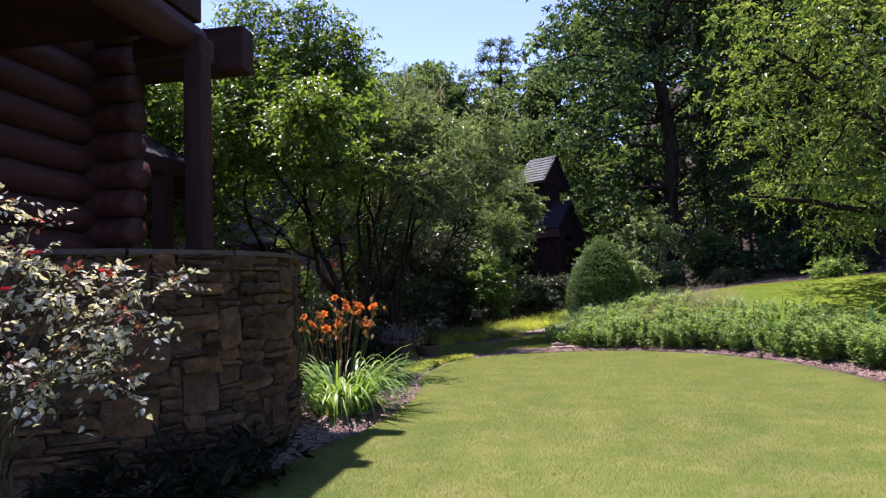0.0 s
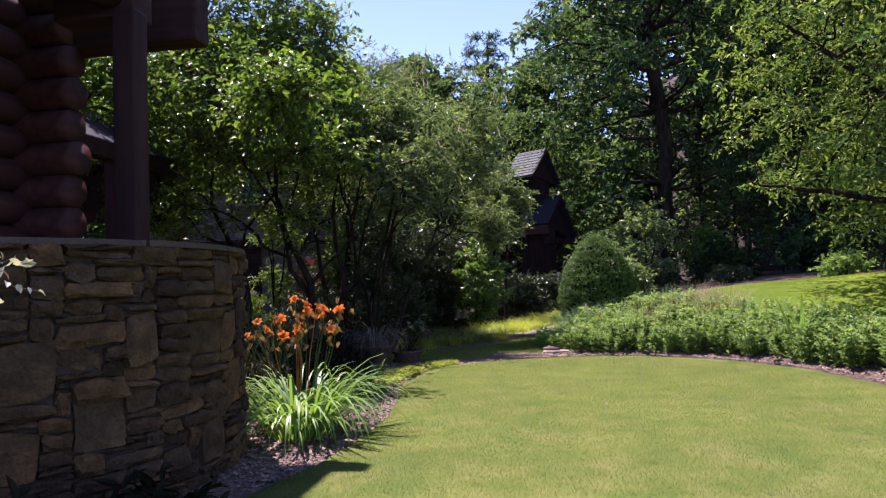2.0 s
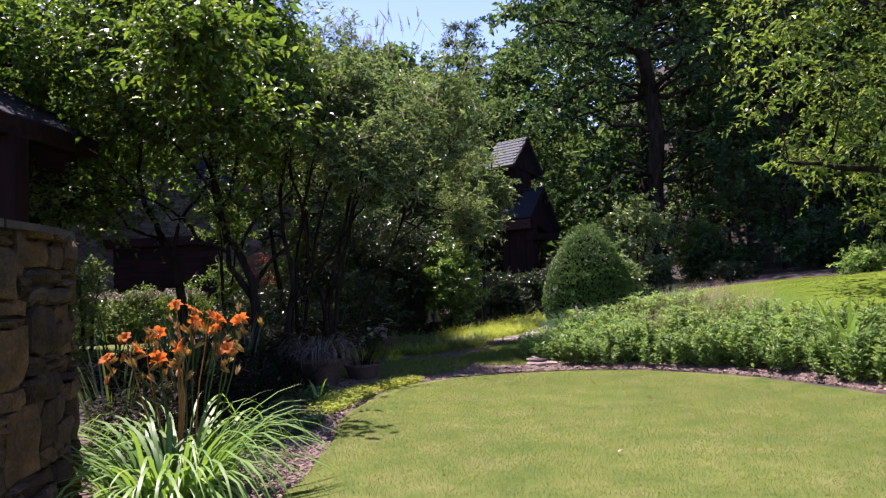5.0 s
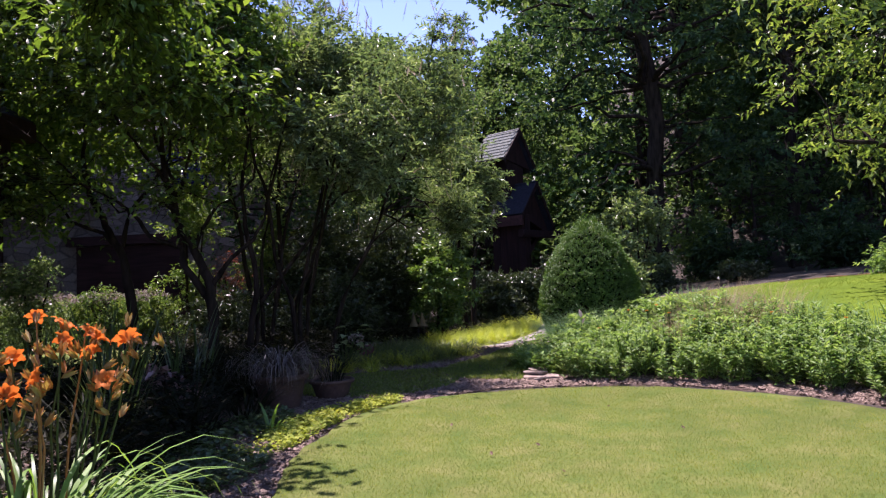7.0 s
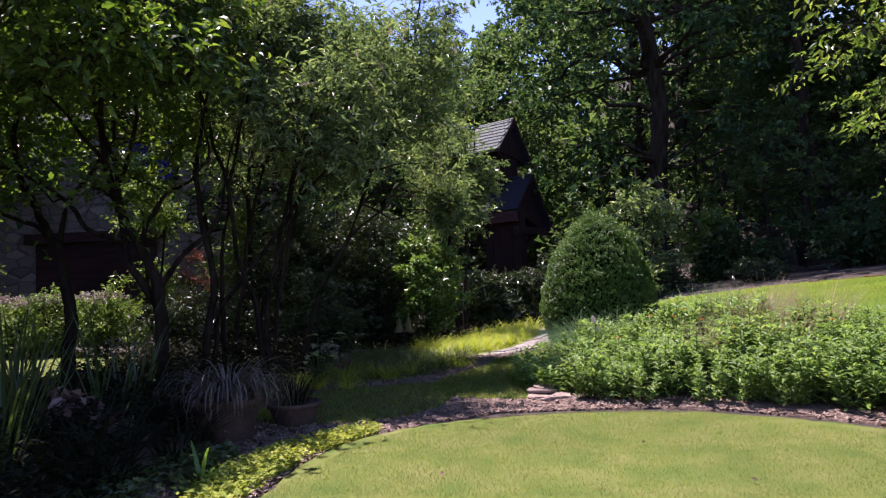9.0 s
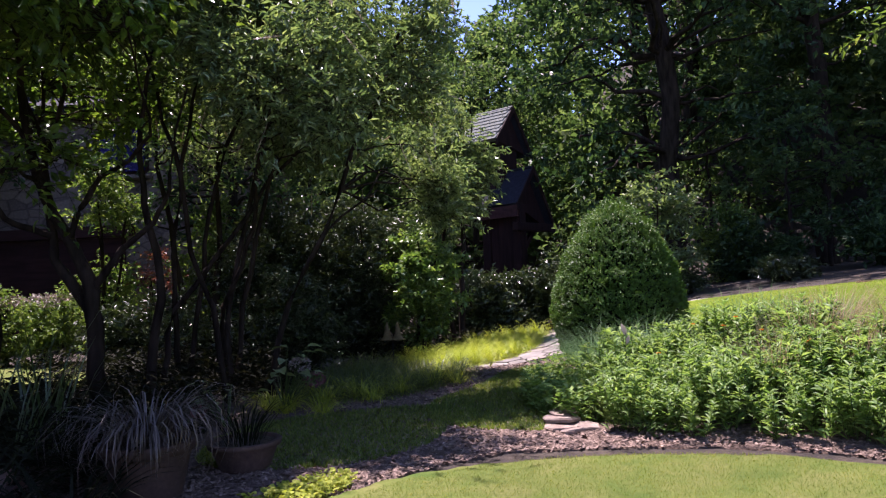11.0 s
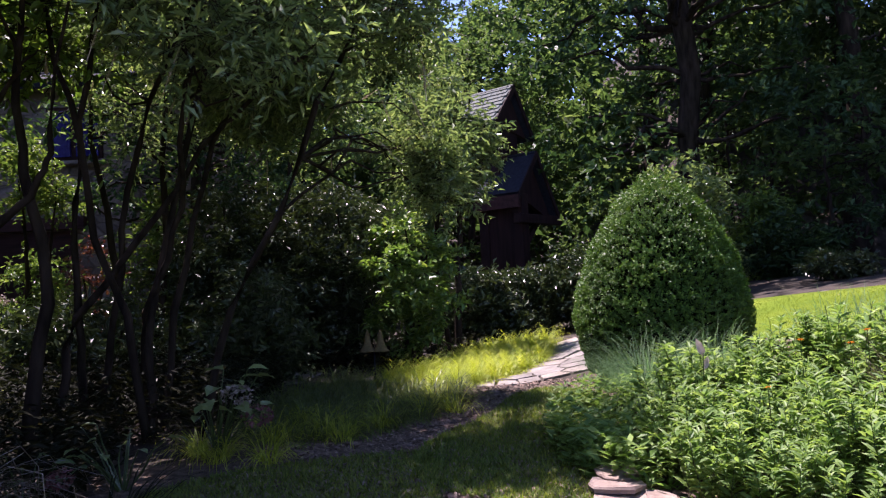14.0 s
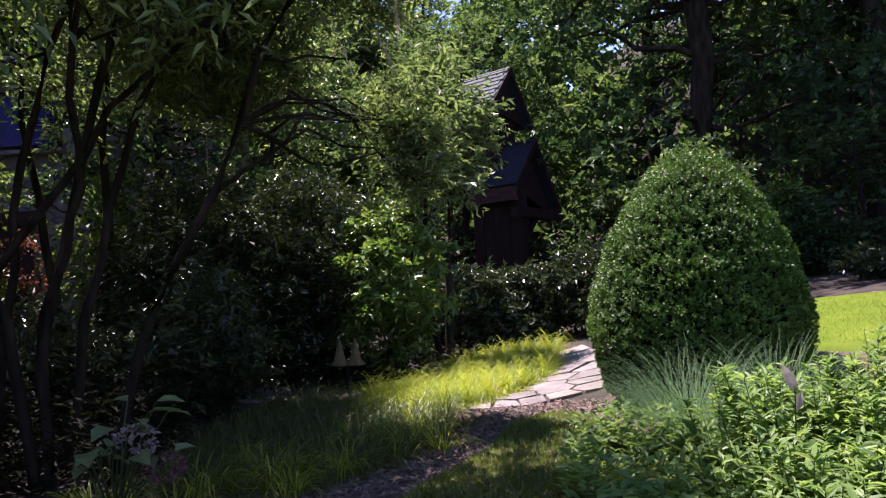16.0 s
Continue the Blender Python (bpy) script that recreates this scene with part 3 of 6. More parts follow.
left_bed = sheet("mulched_bed", LEFT_LINE, MULCH, 0.010, "bed of brown bark mulch below the stone wall", "flower bed", 0.03, 5)
FAR_LAWN = [(-9.5, 11.8), (-5.2, 11.6), (-4.6, 12.6), (-4.8, 14.2), (-9.5, 14.4)]
far_lawn = sheet("side_lawn", FAR_LAWN, TURF, 0.03, "small sunlit lawn behind the shrubs", "lawn", 0.02, 6)


def scatter(rng, poly, count):
    poly = np.asarray(poly, float)
    lo, hi = poly.min(0), poly.max(0)
    out = np.zeros((0, 2))
    while len(out) < count:
        p = lo + rng.random((count, 2)) * (hi - lo)
        out = np.concatenate([out, p[inside(p[:, 0], p[:, 1], poly)]])
    return out[:count]


def on_ground(p, lift=0.0):
    return np.concatenate([p, (ground_z(p[:, 0], p[:, 1]) + lift)[:, None]], 1)


def grass_stuff(name, poly, count, length, width, mat, label, seed, lift=0.03, category="grass"):
    rng = np.random.default_rng(seed)
    p = on_ground(scatter(rng, rounded(poly), count), lift - 0.004)
    n = len(p)
    a = rng.random(n) * 2 * np.pi
    out = np.stack([np.cos(a), np.sin(a), 0.5 + 1.2 * rng.random(n)], 1)
    size = length * (0.5 + rng.random(n))
    side = np.stack([-np.sin(a), np.cos(a), np.zeros(n)], 1) * (width * 0.5)
    tip = p + unit(out) * size[:, None]
    v = np.stack([p - side, p + side, tip], 1).reshape(-1, 3)
    f = np.arange(3 * n).reshape(-1, 3)
    return tagged(new(name, mesh_of(name, v, f, mat)), label, category, "", "stuff")


near_lawn = [(-1.48, 2.2), (-1.46, 3.2), (-1.4, 3.9), (-1.27, 4.4), (-1.22, 5.2), (-1.24, 6.1), (-1.39, 6.9), (-1.37, 7.5), (-1.08, 8.66), (-0.3, 9.09), (0.5, 9.1), (1.2, 8.92), (2.2, 7.6), (2.65, 5.0), (2.0, 3.0), (0.5, 2.2)]
grass_stuff("lawn_grass", near_lawn, 360000, 0.017, 0.0028, LAWN, "short mown lawn grass, green with straw-coloured tips", 11)
grass_stuff("upper_grass", [(1.3, 13.9), (1.7, 11.5), (2.5, 9.75), (3.1, 8.6), (3.5, 7.2), (7.0, 7.0), (7.0, 10.0), (4.8, 11.2), (3.1, 13.6), (1.9, 15.1)], 110000, 0.017, 0.004, UPPERLAWN, "short mown grass on the bank", 12)


def chips(name, poly, count, size, seed, mat=CHIP):
    rng = np.random.default_rng(seed)
    p = on_ground(scatter(rng, rounded(poly), count), 0.016)
    n = len(p)
    a = rng.random(n) * 2 * np.pi
    u = np.stack([np.cos(a), np.sin(a), rng.normal(0, 0.3, n)], 1)
    w = np.stack([-np.sin(a), np.cos(a), rng.normal(0, 0.4, n)], 1)
    L, B = (size * (0.4 + rng.random(n)))[:, None], (size * 0.35 * (0.4 + rng.random(n)))[:, None]
    h = np.array([[0, 0, 1.0]]) * (size * 0.16 * (0.3 + rng.random((n, 1))))
    v = np.stack([p - u * L - w * B, p + u * L - w * B, p + u * L * 0.8 + w * B, p - u * L + w * B * 0.7, p + h], 1).reshape(-1, 3)
    i = np.arange(n)[:, None] * 5
    f = np.concatenate([i + np.array([q]) for q in ([0, 1, 4], [1, 2, 4], [2, 3, 4], [3, 0, 4])])
    return tagged(new(name, mesh_of(name, v, f, mat)), "loose chips of reddish brown bark mulch", "mulch", "", "stuff")


chips("mulch_chips", BED_LINE[:11] + [(3.2, 5.0), (2.7, 7.8), (2.0, 9.0), (0.6, 9.7), (-0.2, 9.8)], 14000, 0.017, 21)
chips("mulch_chips", [(-1.9, 4.0), (-1.22, 4.0), (-1.22, 6.1), (-1.42, 7.0), (-1.4, 8.3), (-0.7, 9.1), (-0.1, 9.5), (0.3, 11.6), (0.2, 12.8), (-0.8, 12.9), (-1.6, 12.6), (-1.9, 11.2), (-1.9, 10.2), (-2.2, 8.5), (-2.2, 5.5)], 22000, 0.016, 22)


# ---- curved stone wall ----
WALL_C, WALL_R, WALL_H = Vector((-3.2, 4.2, 0)), 1.44, 1.16


def arc_slab(r0, r1, a0, a1, z0, z1, steps, mat, name, parent, label=""):
    bm = bmesh.new()
    ring = []
    for k in range(steps + 1):
        a = a0 + (a1 - a0) * k / steps
        c, s = math.cos(a), math.sin(a)
        ring.append([bm.verts.new((r * c, r * s, z)) for r, z in ((r0, z0), (r1, z0), (r1, z1), (r0, z1))])
    for p, q in zip(ring, ring[1:]):
        for k in range(4):
            bm.faces.new((p[k], p[(k + 1) % 4], q[(k + 1) % 4], q[k]))
    bm.faces.new(ring[0][::-1])
    bm.faces.new(ring[-1])
    bmesh.ops.recalc_face_normals(bm, faces=bm.faces[:])
    return part(name, bm, mat, parent, label)


stone_wall = thing("wall_porch", WALL_C, "curved dry-laid fieldstone wall of mixed brown stones below the porch", "stone wall", "", "structure")
part("wall_fill", bm_lathe([(1.03, -0.05), (1.03, 0.68), (0.02, 0.69)], 40), MORTAR, stone_wall)
arc_slab(1.02, WALL_R - 0.035, radians(-165), radians(150), -0.1, WALL_H, 60, MORTAR, "wall_core", stone_wall)


def stone_piece(rng, w, h, d):
    """A rough block: its face points along +y before it is set; corners pushed about, face slightly domed."""
    bm = bmesh.new()
    nx, nz = 4, 3
    tilt, skew, lean, chip = rng.normal(0, 0.06), rng.normal(0, 0.05), rng.normal(0, 0.6), rng.uniform(0.02, 0.16)
    grid = []
    for k in range(nz + 1):
        row = []
        for i in range(nx + 1):
            u, v = i / nx * 2 - 1, k / nz * 2 - 1
            su = math.copysign(abs(u) ** 0.8, u)
            sv = math.copysign(abs(v) ** 0.8, v)
            edge = max(abs(u), abs(v))
            corner = 1 - chip * abs(u) ** 3 * abs(v) ** 3
            x = su * w / 2 * corner + tilt * v * w * 0.5 + rng.normal(0, 0.005)
            z = sv * h / 2 * corner + skew * u * h + rng.normal(0, min(0.004, h * 0.06))
            y = d * (0.72 if edge > 0.9 else 1.0) + lean * v * 0.01 + rng.normal(0, 0.006)
            row.append(bm.verts.new((x, y, z)))
        grid.append(row)
    for k in range(nz):
        for i in range(nx):
            bm.faces.new((grid[k][i], grid[k + 1][i], grid[k + 1][i + 1], grid[k][i + 1]))
    rim = grid[0] + [r[-1] for r in grid[1:]] + grid[-1][-2::-1] + [r[0] for r in grid[-2:0:-1]]
    back = [bm.verts.new((v.co.x, -0.03, v.co.z)) for v in rim]
    for i in range(len(rim)):
        j = (i + 1) % len(rim)
        bm.faces.new((rim[i], rim[j], back[j], back[i]))
    bmesh.ops.recalc_face_normals(bm, faces=bm.faces[:])
    return bm


def lay_stones(seed=5):
    """Random courses with some stones two or three courses high, as (angle, z, width, height)."""
    rng = random.Random(seed)
    a0, a1 = radians(-140), radians(58)
    length = (a1 - a0) * WALL_R
    cell_w, cell_h = 0.032, 0.0335
    cols, rows = int(length / cell_w), 35
    used = [[False] * cols for _ in range(rows)]
    out = []
    for r in range(rows):
        c = 0
        while c < cols:
            if used[r][c]:
                c += 1
                continue
            free = 0
            while c + free < cols and not used[r][c + free]:
                free += 1
            pick = rng.random()
            if pick < 0.09:
                w, h = rng.choice((5, 6, 7, 9)), rng.choice((5, 6, 7))
            elif pick < 0.30:
                w, h = rng.choice((4, 5, 6, 8)), 3
            elif pick < 0.72:
                w, h = rng.choice((4, 6, 7, 9)), 2
            else:
                w, h = rng.choice((5, 6, 8, 10)), 1
            w, h = min(w, free), min(h, rows - r)
            if free - w == 1:
                w += 1
            while any(used[r + k][c + i] for k in range(h) for i in range(w)):
                h -= 1
            for k in range(h):
                for i in range(w):
                    used[r + k][c + i] = True
            out.append((a0 + (c + w / 2) * cell_w / WALL_R, (r + h / 2) * cell_h, w * cell_w, h * cell_h))
            c += w
    return out


# ---- log house and porch ----
log_house = thing("log_house", (-5.0, 4.5, 0), "dark brown stained log house with a covered porch", "house")
LOGR = 0.165


def log_bm(length, r, rng, axis_y=True, steps=14, cuts=10):
    pts = [(0, -length / 2 + length * k / cuts, 0) for k in range(cuts + 1)]
    bm = bmesh.new()
    rings = []
    for k, p in enumerate(pts):
        rr = r * (1 + rng.normal(0, 0.012)) * (0.93 if k in (0, cuts) else 1)
        rings.append([bm.verts.new((rr * math.cos(2 * math.pi * i / steps) + rng.normal(0, 0.002), p[1], rr * math.sin(2 * math.pi * i / steps))) for i in range(steps)])
    for a, b in zip(rings, rings[1:]):
        for i in range(steps):
            bm.faces.new((a[i], a[(i + 1) % steps], b[(i + 1) % steps], b[i]))
    bm.faces.new(rings[0][::-1])
    bm.faces.new(rings[-1])
    bmesh.ops.recalc_face_normals(bm, faces=bm.faces[:])
    if not axis_y:
        bmesh.ops.rotate(bm, verts=bm.verts[:], cent=(0, 0, 0), matrix=Matrix.Rotation(radians(90), 3, "Z"))
    return bm


def build_house():
    rng = np.random.default_rng(8)
    for k in range(11):
        z = 0.55 + 0.31 * k
        ob = part("log", log_bm(8.6, LOGR, rng), LOG, log_house, "", True)
        ob.location = (0, -1.8 + rng.normal(0, 0.03), z)
        end = part("log_end", log_bm(0.95, LOGR, rng, False), LOG, log_house, "", True)
        end.location = (0.1 + rng.normal(0, 0.02), 2.24, z + 0.155)
        cross = part("log", log_bm(4.0, LOGR * 0.98, rng, False), LOG, log_house, "", True)
        cross.location = (-2.4, 2.1, z + 0.155)
    # porch floor, eave, beams and roof
    ob = part("porch_floor", bm_box(1.9, 8.4, 0.12, 0.01), BEAM, log_house)
    ob.location = (0.9, -2.6, 0.62)
    ob = part("eave_beam", log_bm(8.2, 0.15, rng), LOG, log_house, "", True)
    ob.location = (1.98, -3.2, 3.1)
    part("cross_beam", bm_box(2.2, 0.27, 0.48, 0.03, (0.7, 2.385, 3.545)), BEAM, log_house, "heavy square beam end")
    part("post_cap", bm_box(0.62, 0.24, 0.2, 0.02, (1.85, 0.82, 3.0)), BEAM, log_house)
    part("upper_wall", bm_box(2.07, 4.9, 1.2, 0.015, (1.035, -1.55, 3.86)), BEAM, log_house, "dark boarded wall above the porch")
    ob = part("roof_edge", bm_box(0.1, 1.7, 0.26, 0.02), BEAM, log_house)
    ob.location = (2.6, -0.2, 4.3)
    roof = part("porch_roof", bm_box(4.6, 1.7, 0.12, 0.02), SLATE, log_house)
    roof.matrix_local = pose(0.4, -0.2, 5.03, 0, 16, 0)
    # second panel, out of view, added to fill out the shadow on the lawn
    roof = part("porch_roof", bm_box(4.4, 0.72, 0.12, 0.02), SLATE, log_house)
    roof.matrix_local = pose(0.43, 1.02, 5.03, 0, 16, 0)
    for y in (0.4, 1.2):
        tail = part("rafter_tail", bm_box(1.6, 0.14, 0.2, 0.015), BEAM, log_house)
        tail.matrix_local = pose(1.98, y, 4.45, 0, 16, 0)
    part("porch_ceiling", bm_box(1.95, 8.2, 0.05, 0.005, (0.95, -3.2, 3.23)), BEAM, log_house)
    part("porch_post", bm_box(0.17, 0.17, 1.78, 0.02, (2.1, 0.75, 2.05)), POST, log_house, "square stained timber post")
    # open lean-to beyond the corner
    roof = part("lean_to_roof", bm_box(2.4, 2.4, 0.12, 0.02), SLATE, log_house)
    roof.matrix_local = pose(-1.75, 5.1, 3.55, 0, 31, 0)
    part("lean_to_post", bm_box(0.22, 0.22, 2.75, 0.02, (-0.72, 4.8, 1.37)), POST, log_house, "square stained timber post")
    part("lean_to_beam", bm_box(0.2, 2.4, 0.24, 0.02, (-0.78, 5.1, 2.86)), BEAM, log_house)
    part("lean_to_beam", bm_box(1.9, 0.18, 0.9, 0.02, (-1.75, 5.95, 2.5)), BEAM, log_house)
    # inner body of the house
    part("house_core", bm_box(6.0, 8.5, 4.0, 0.0, (-3.25, -2.4, 2.3)), LOG, log_house)


build_house()


# ---- small garden gatehouse ----
def build_gatehouse():
    root = thing("garden_gatehouse", (0.05, 19.6, gz(0.05, 19.6)), "small dark timber gatehouse with two steep gabled roofs of grey shingles", "gatehouse")
    back, across = Vector((-0.8, 0.6, 0)), Vector((0.6, 0.8, 0))

    def slab(name, a, b, c, d, thick, mat, label=""):
        bm = bmesh.new()
        q = [Vector(v) for v in (a, b, c, d)]
        n = (q[1] - q[0]).cross(q[3] - q[0]).normalized() * thick
        v = [bm.verts.new(p) for p in q] + [bm.verts.new(p - n) for p in q]
        for ids in ((0, 1, 2, 3), (7, 6, 5, 4), (0, 4, 5, 1), (1, 5, 6, 2), (2, 6, 7, 3), (3, 7, 4, 0)):
            bm.faces.new([v[i] for i in ids])
        bmesh.ops.recalc_face_normals(bm, faces=bm.faces[:])
        return part(name, bm, mat, root, label)

    def gable(peak, depth, left, right, drop_l, drop_r, mat, inset):
        p = Vector(peak)
        pb = p + back * depth
        l0 = p - across * left - Vector((0, 0, drop_l))
        r0 = p + across * right - Vector((0, 0, drop_r))
        lb, rb = l0 + back * depth, r0 + back * depth
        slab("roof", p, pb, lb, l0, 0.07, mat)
        # right slope in dark shingle: its shade is put into the colour
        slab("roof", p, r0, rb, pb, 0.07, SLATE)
        m = back * inset
        a, b, c = p + m - Vector((0, 0, 0.1)), l0 + m + across * 0.1 + Vector((0, 0, 0.02)), r0 + m - across * 0.1 + Vector((0, 0, 0.02))
        bm = bmesh.new()
        v = [bm.verts.new(q) for q in (a, b, c)] + [bm.verts.new(q + back * 0.08) for q in (a, b, c)]
        for ids in ((0, 1, 2), (5, 4, 3), (0, 3, 4, 1), (1, 4, 5, 2), (2, 5, 3, 0)):
            bm.faces.new([v[i] for i in ids])
        bmesh.ops.recalc_face_normals(bm, faces=bm.faces[:])
        part("gable", bm, DARKBOARD, root, "dark board gable")
        for q in (l0, r0):
            bm = bmesh.new()
            d = q - p
            e = Vector((0, 0, -0.14))
            o = -back * 0.03
            v = [bm.verts.new(s) for s in (p + o, q + o, q + o + e, p + o + e)] + [bm.verts.new(s) for s in (p, q, q + e, p + e)]
            for ids in ((0, 1, 2, 3), (7, 6, 5, 4), (0, 4, 5, 1), (1, 5, 6, 2), (2, 6, 7, 3), (3, 7, 4, 0)):
                bm.faces.new([v[i] for i in ids])
            bmesh.ops.recalc_face_normals(bm, faces=bm.faces[:])
            part("bargeboard", bm, DARKBOARD, root)
        return p, pb, l0, lb, r0, rb

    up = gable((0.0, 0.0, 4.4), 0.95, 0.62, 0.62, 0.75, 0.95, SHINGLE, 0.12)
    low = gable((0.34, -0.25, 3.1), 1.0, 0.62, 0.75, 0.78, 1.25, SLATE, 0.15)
    # body, posts and braces
    body = part("wall", bm_box(0.62, 0.66, 1.5, 0.01), DARKBOARD, root)
    body.matrix_local = Matrix.Translation(back * 0.5 + Vector((0, 0, 3.0))) @ Matrix.Rotation(math.atan2(across.y, across.x), 4, "Z")
    for s, t in ((-0.42, 0.1), (-0.42, 0.85)):
        p = Vector((0.34, -0.25, 0)) + across * s + back * t
        post = part("post", bm_box(0.2, 0.2, 2.3, 0.015, (0, 0, 1.15)), DARKBOARD, root)
        post.matrix_local = Matrix.Translation(p) @ Matrix.Rotation(math.atan2(across.y, across.x), 4, "Z")
        brace = part("brace", bm_box(0.09, 0.09, 0.75, 0.01), DARKBOARD, root)
        brace.matrix_local = Matrix.Translation(p + across * 0.28 + Vector((0, 0, 1.6))) @ Matrix.Rotation(math.atan2(across.y, across.x), 4, "Z") @ Matrix.Rotation(radians(42), 4, "Y")
    tie = part("tie_beam", bm_box(1.5, 0.14, 0.16, 0.012), DARKBOARD, root)
    tie.matrix_local = Matrix.Translation(Vector((0.34, -0.25, 1.86)) + across * 0.05) @ Matrix.Rotation(math.atan2(across.y, across.x), 4, "Z")
    side = Vector((0.34, -0.25, 0)) - across * 0.42
    slab("side_board", side + back * 0.2, side + back * 0.75, side + back * 0.75 + Vector((0, 0, 2.2)), side + back * 0.2 + Vector((0, 0, 2.2)), 0.05, DARKBOARD)
    # red-brown eave board under the lower roof
    l0, lb = low[2], low[3]
    slab("eave_board", l0 - Vector((0, 0, 0.04)), lb - Vector((0, 0, 0.04)), lb - Vector((0, 0, 0.26)), l0 - Vector((0, 0, 0.26)), 0.05, LOG)
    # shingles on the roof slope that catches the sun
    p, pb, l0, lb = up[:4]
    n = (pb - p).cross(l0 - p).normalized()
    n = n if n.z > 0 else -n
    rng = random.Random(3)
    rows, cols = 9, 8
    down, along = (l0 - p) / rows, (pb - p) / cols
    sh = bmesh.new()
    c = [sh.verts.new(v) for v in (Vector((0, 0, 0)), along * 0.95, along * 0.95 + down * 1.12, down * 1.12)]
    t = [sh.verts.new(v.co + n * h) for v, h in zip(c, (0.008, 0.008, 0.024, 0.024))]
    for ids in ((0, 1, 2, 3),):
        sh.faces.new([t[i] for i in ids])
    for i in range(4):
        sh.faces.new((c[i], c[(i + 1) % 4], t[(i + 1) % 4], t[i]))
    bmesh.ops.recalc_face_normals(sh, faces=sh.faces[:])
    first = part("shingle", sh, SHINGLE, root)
    first.location = p
    for r in range(rows):
        for k in range(cols):
            if r == 0 and k == 0:
                continue
            ob = new("shingle", first.data)
            ob.parent = root
            ob.location = p + down * r + along * (k + (0.4 if r % 2 else 0) + rng.uniform(-0.04, 0.04))
    return root


build_gatehouse()


# ---- second house behind the shrubs ----
def build_far_house():
    root = thing("stone_house", (-10.3, 20.9, gz(-10.3, 20.9)), "grey stone house wing with a low dark roof, behind the trees", "house")
    part("wall", bm_box(9.0, 5.0, 4.6, 0.02, (0, 0, 2.3)), HOUSEWALL, root)
    roof = part("roof", bm_box(9.8, 3.2, 0.16, 0.02), SLATE, root)
    roof.matrix_local = pose(0, -1.4, 5.1, 20, 0, 0)
    roof = part("roof", bm_box(9.8, 3.2, 0.16, 0.02), SLATE, root)
    roof.matrix_local = pose(0, 1.4, 5.1, -20, 0, 0)
    # thin dark board on the wall face: painted shade of a recess
    part("opening_shade", bm_box(2.7, 0.08, 2.05, 0.01, (1.35, -2.5, 1.05)), BEAM, root, "flat dark panel standing for the shade in a wall opening")
    part("lintel", bm_box(3.1, 0.16, 0.22, 0.015, (1.35, -2.56, 2.2)), BEAM, root)
    for x, z, w, h in ((2.7, 3.75, 1.0, 0.95), (-2.4, 2.5, 1.1, 1.4)):
        win = part("window", bm_box(w, 0.1, h, 0.01, (x, -2.5, z)), BEAM, root)
        part("window_sill", bm_box(w + 0.16, 0.16, 0.07, 0.008, (x, -2.56, z - h / 2 - 0.035)), HOUSEWALL, win)
        for q in (-0.25, 0.25):
            part("pane", bm_box(w / 2 - 0.1, 0.04, h - 0.14, 0.004, (x + q * w, -2.56, z)), BLUEGLASS if z > 3 else GLASS, win)
    return root


build_far_house()


# ---- trees ----
def ball_clumps(rng, centre, radii, count, size, density=1.0, hollow=0.35, floor=-1.0):
    """Clumps set through an uneven ellipsoid, more of them near its skin."""
    out = []
    c, r = np.asarray(centre, float), np.asarray(radii, float)
    while len(out) < count:
        d = unit(rng.normal(0, 1, 3))
        q = d * r * (hollow + (1 - hollow) * rng.random() ** 0.6) * (0.82 + 0.3 * rng.random())
        if q[2] / r[2] < floor:
            continue
        s = size * (0.6 + 0.8 * rng.random())
        out.append((c + q, (s, s, s * 0.6), density * (0.6 + 0.8 * rng.random())))
    return out


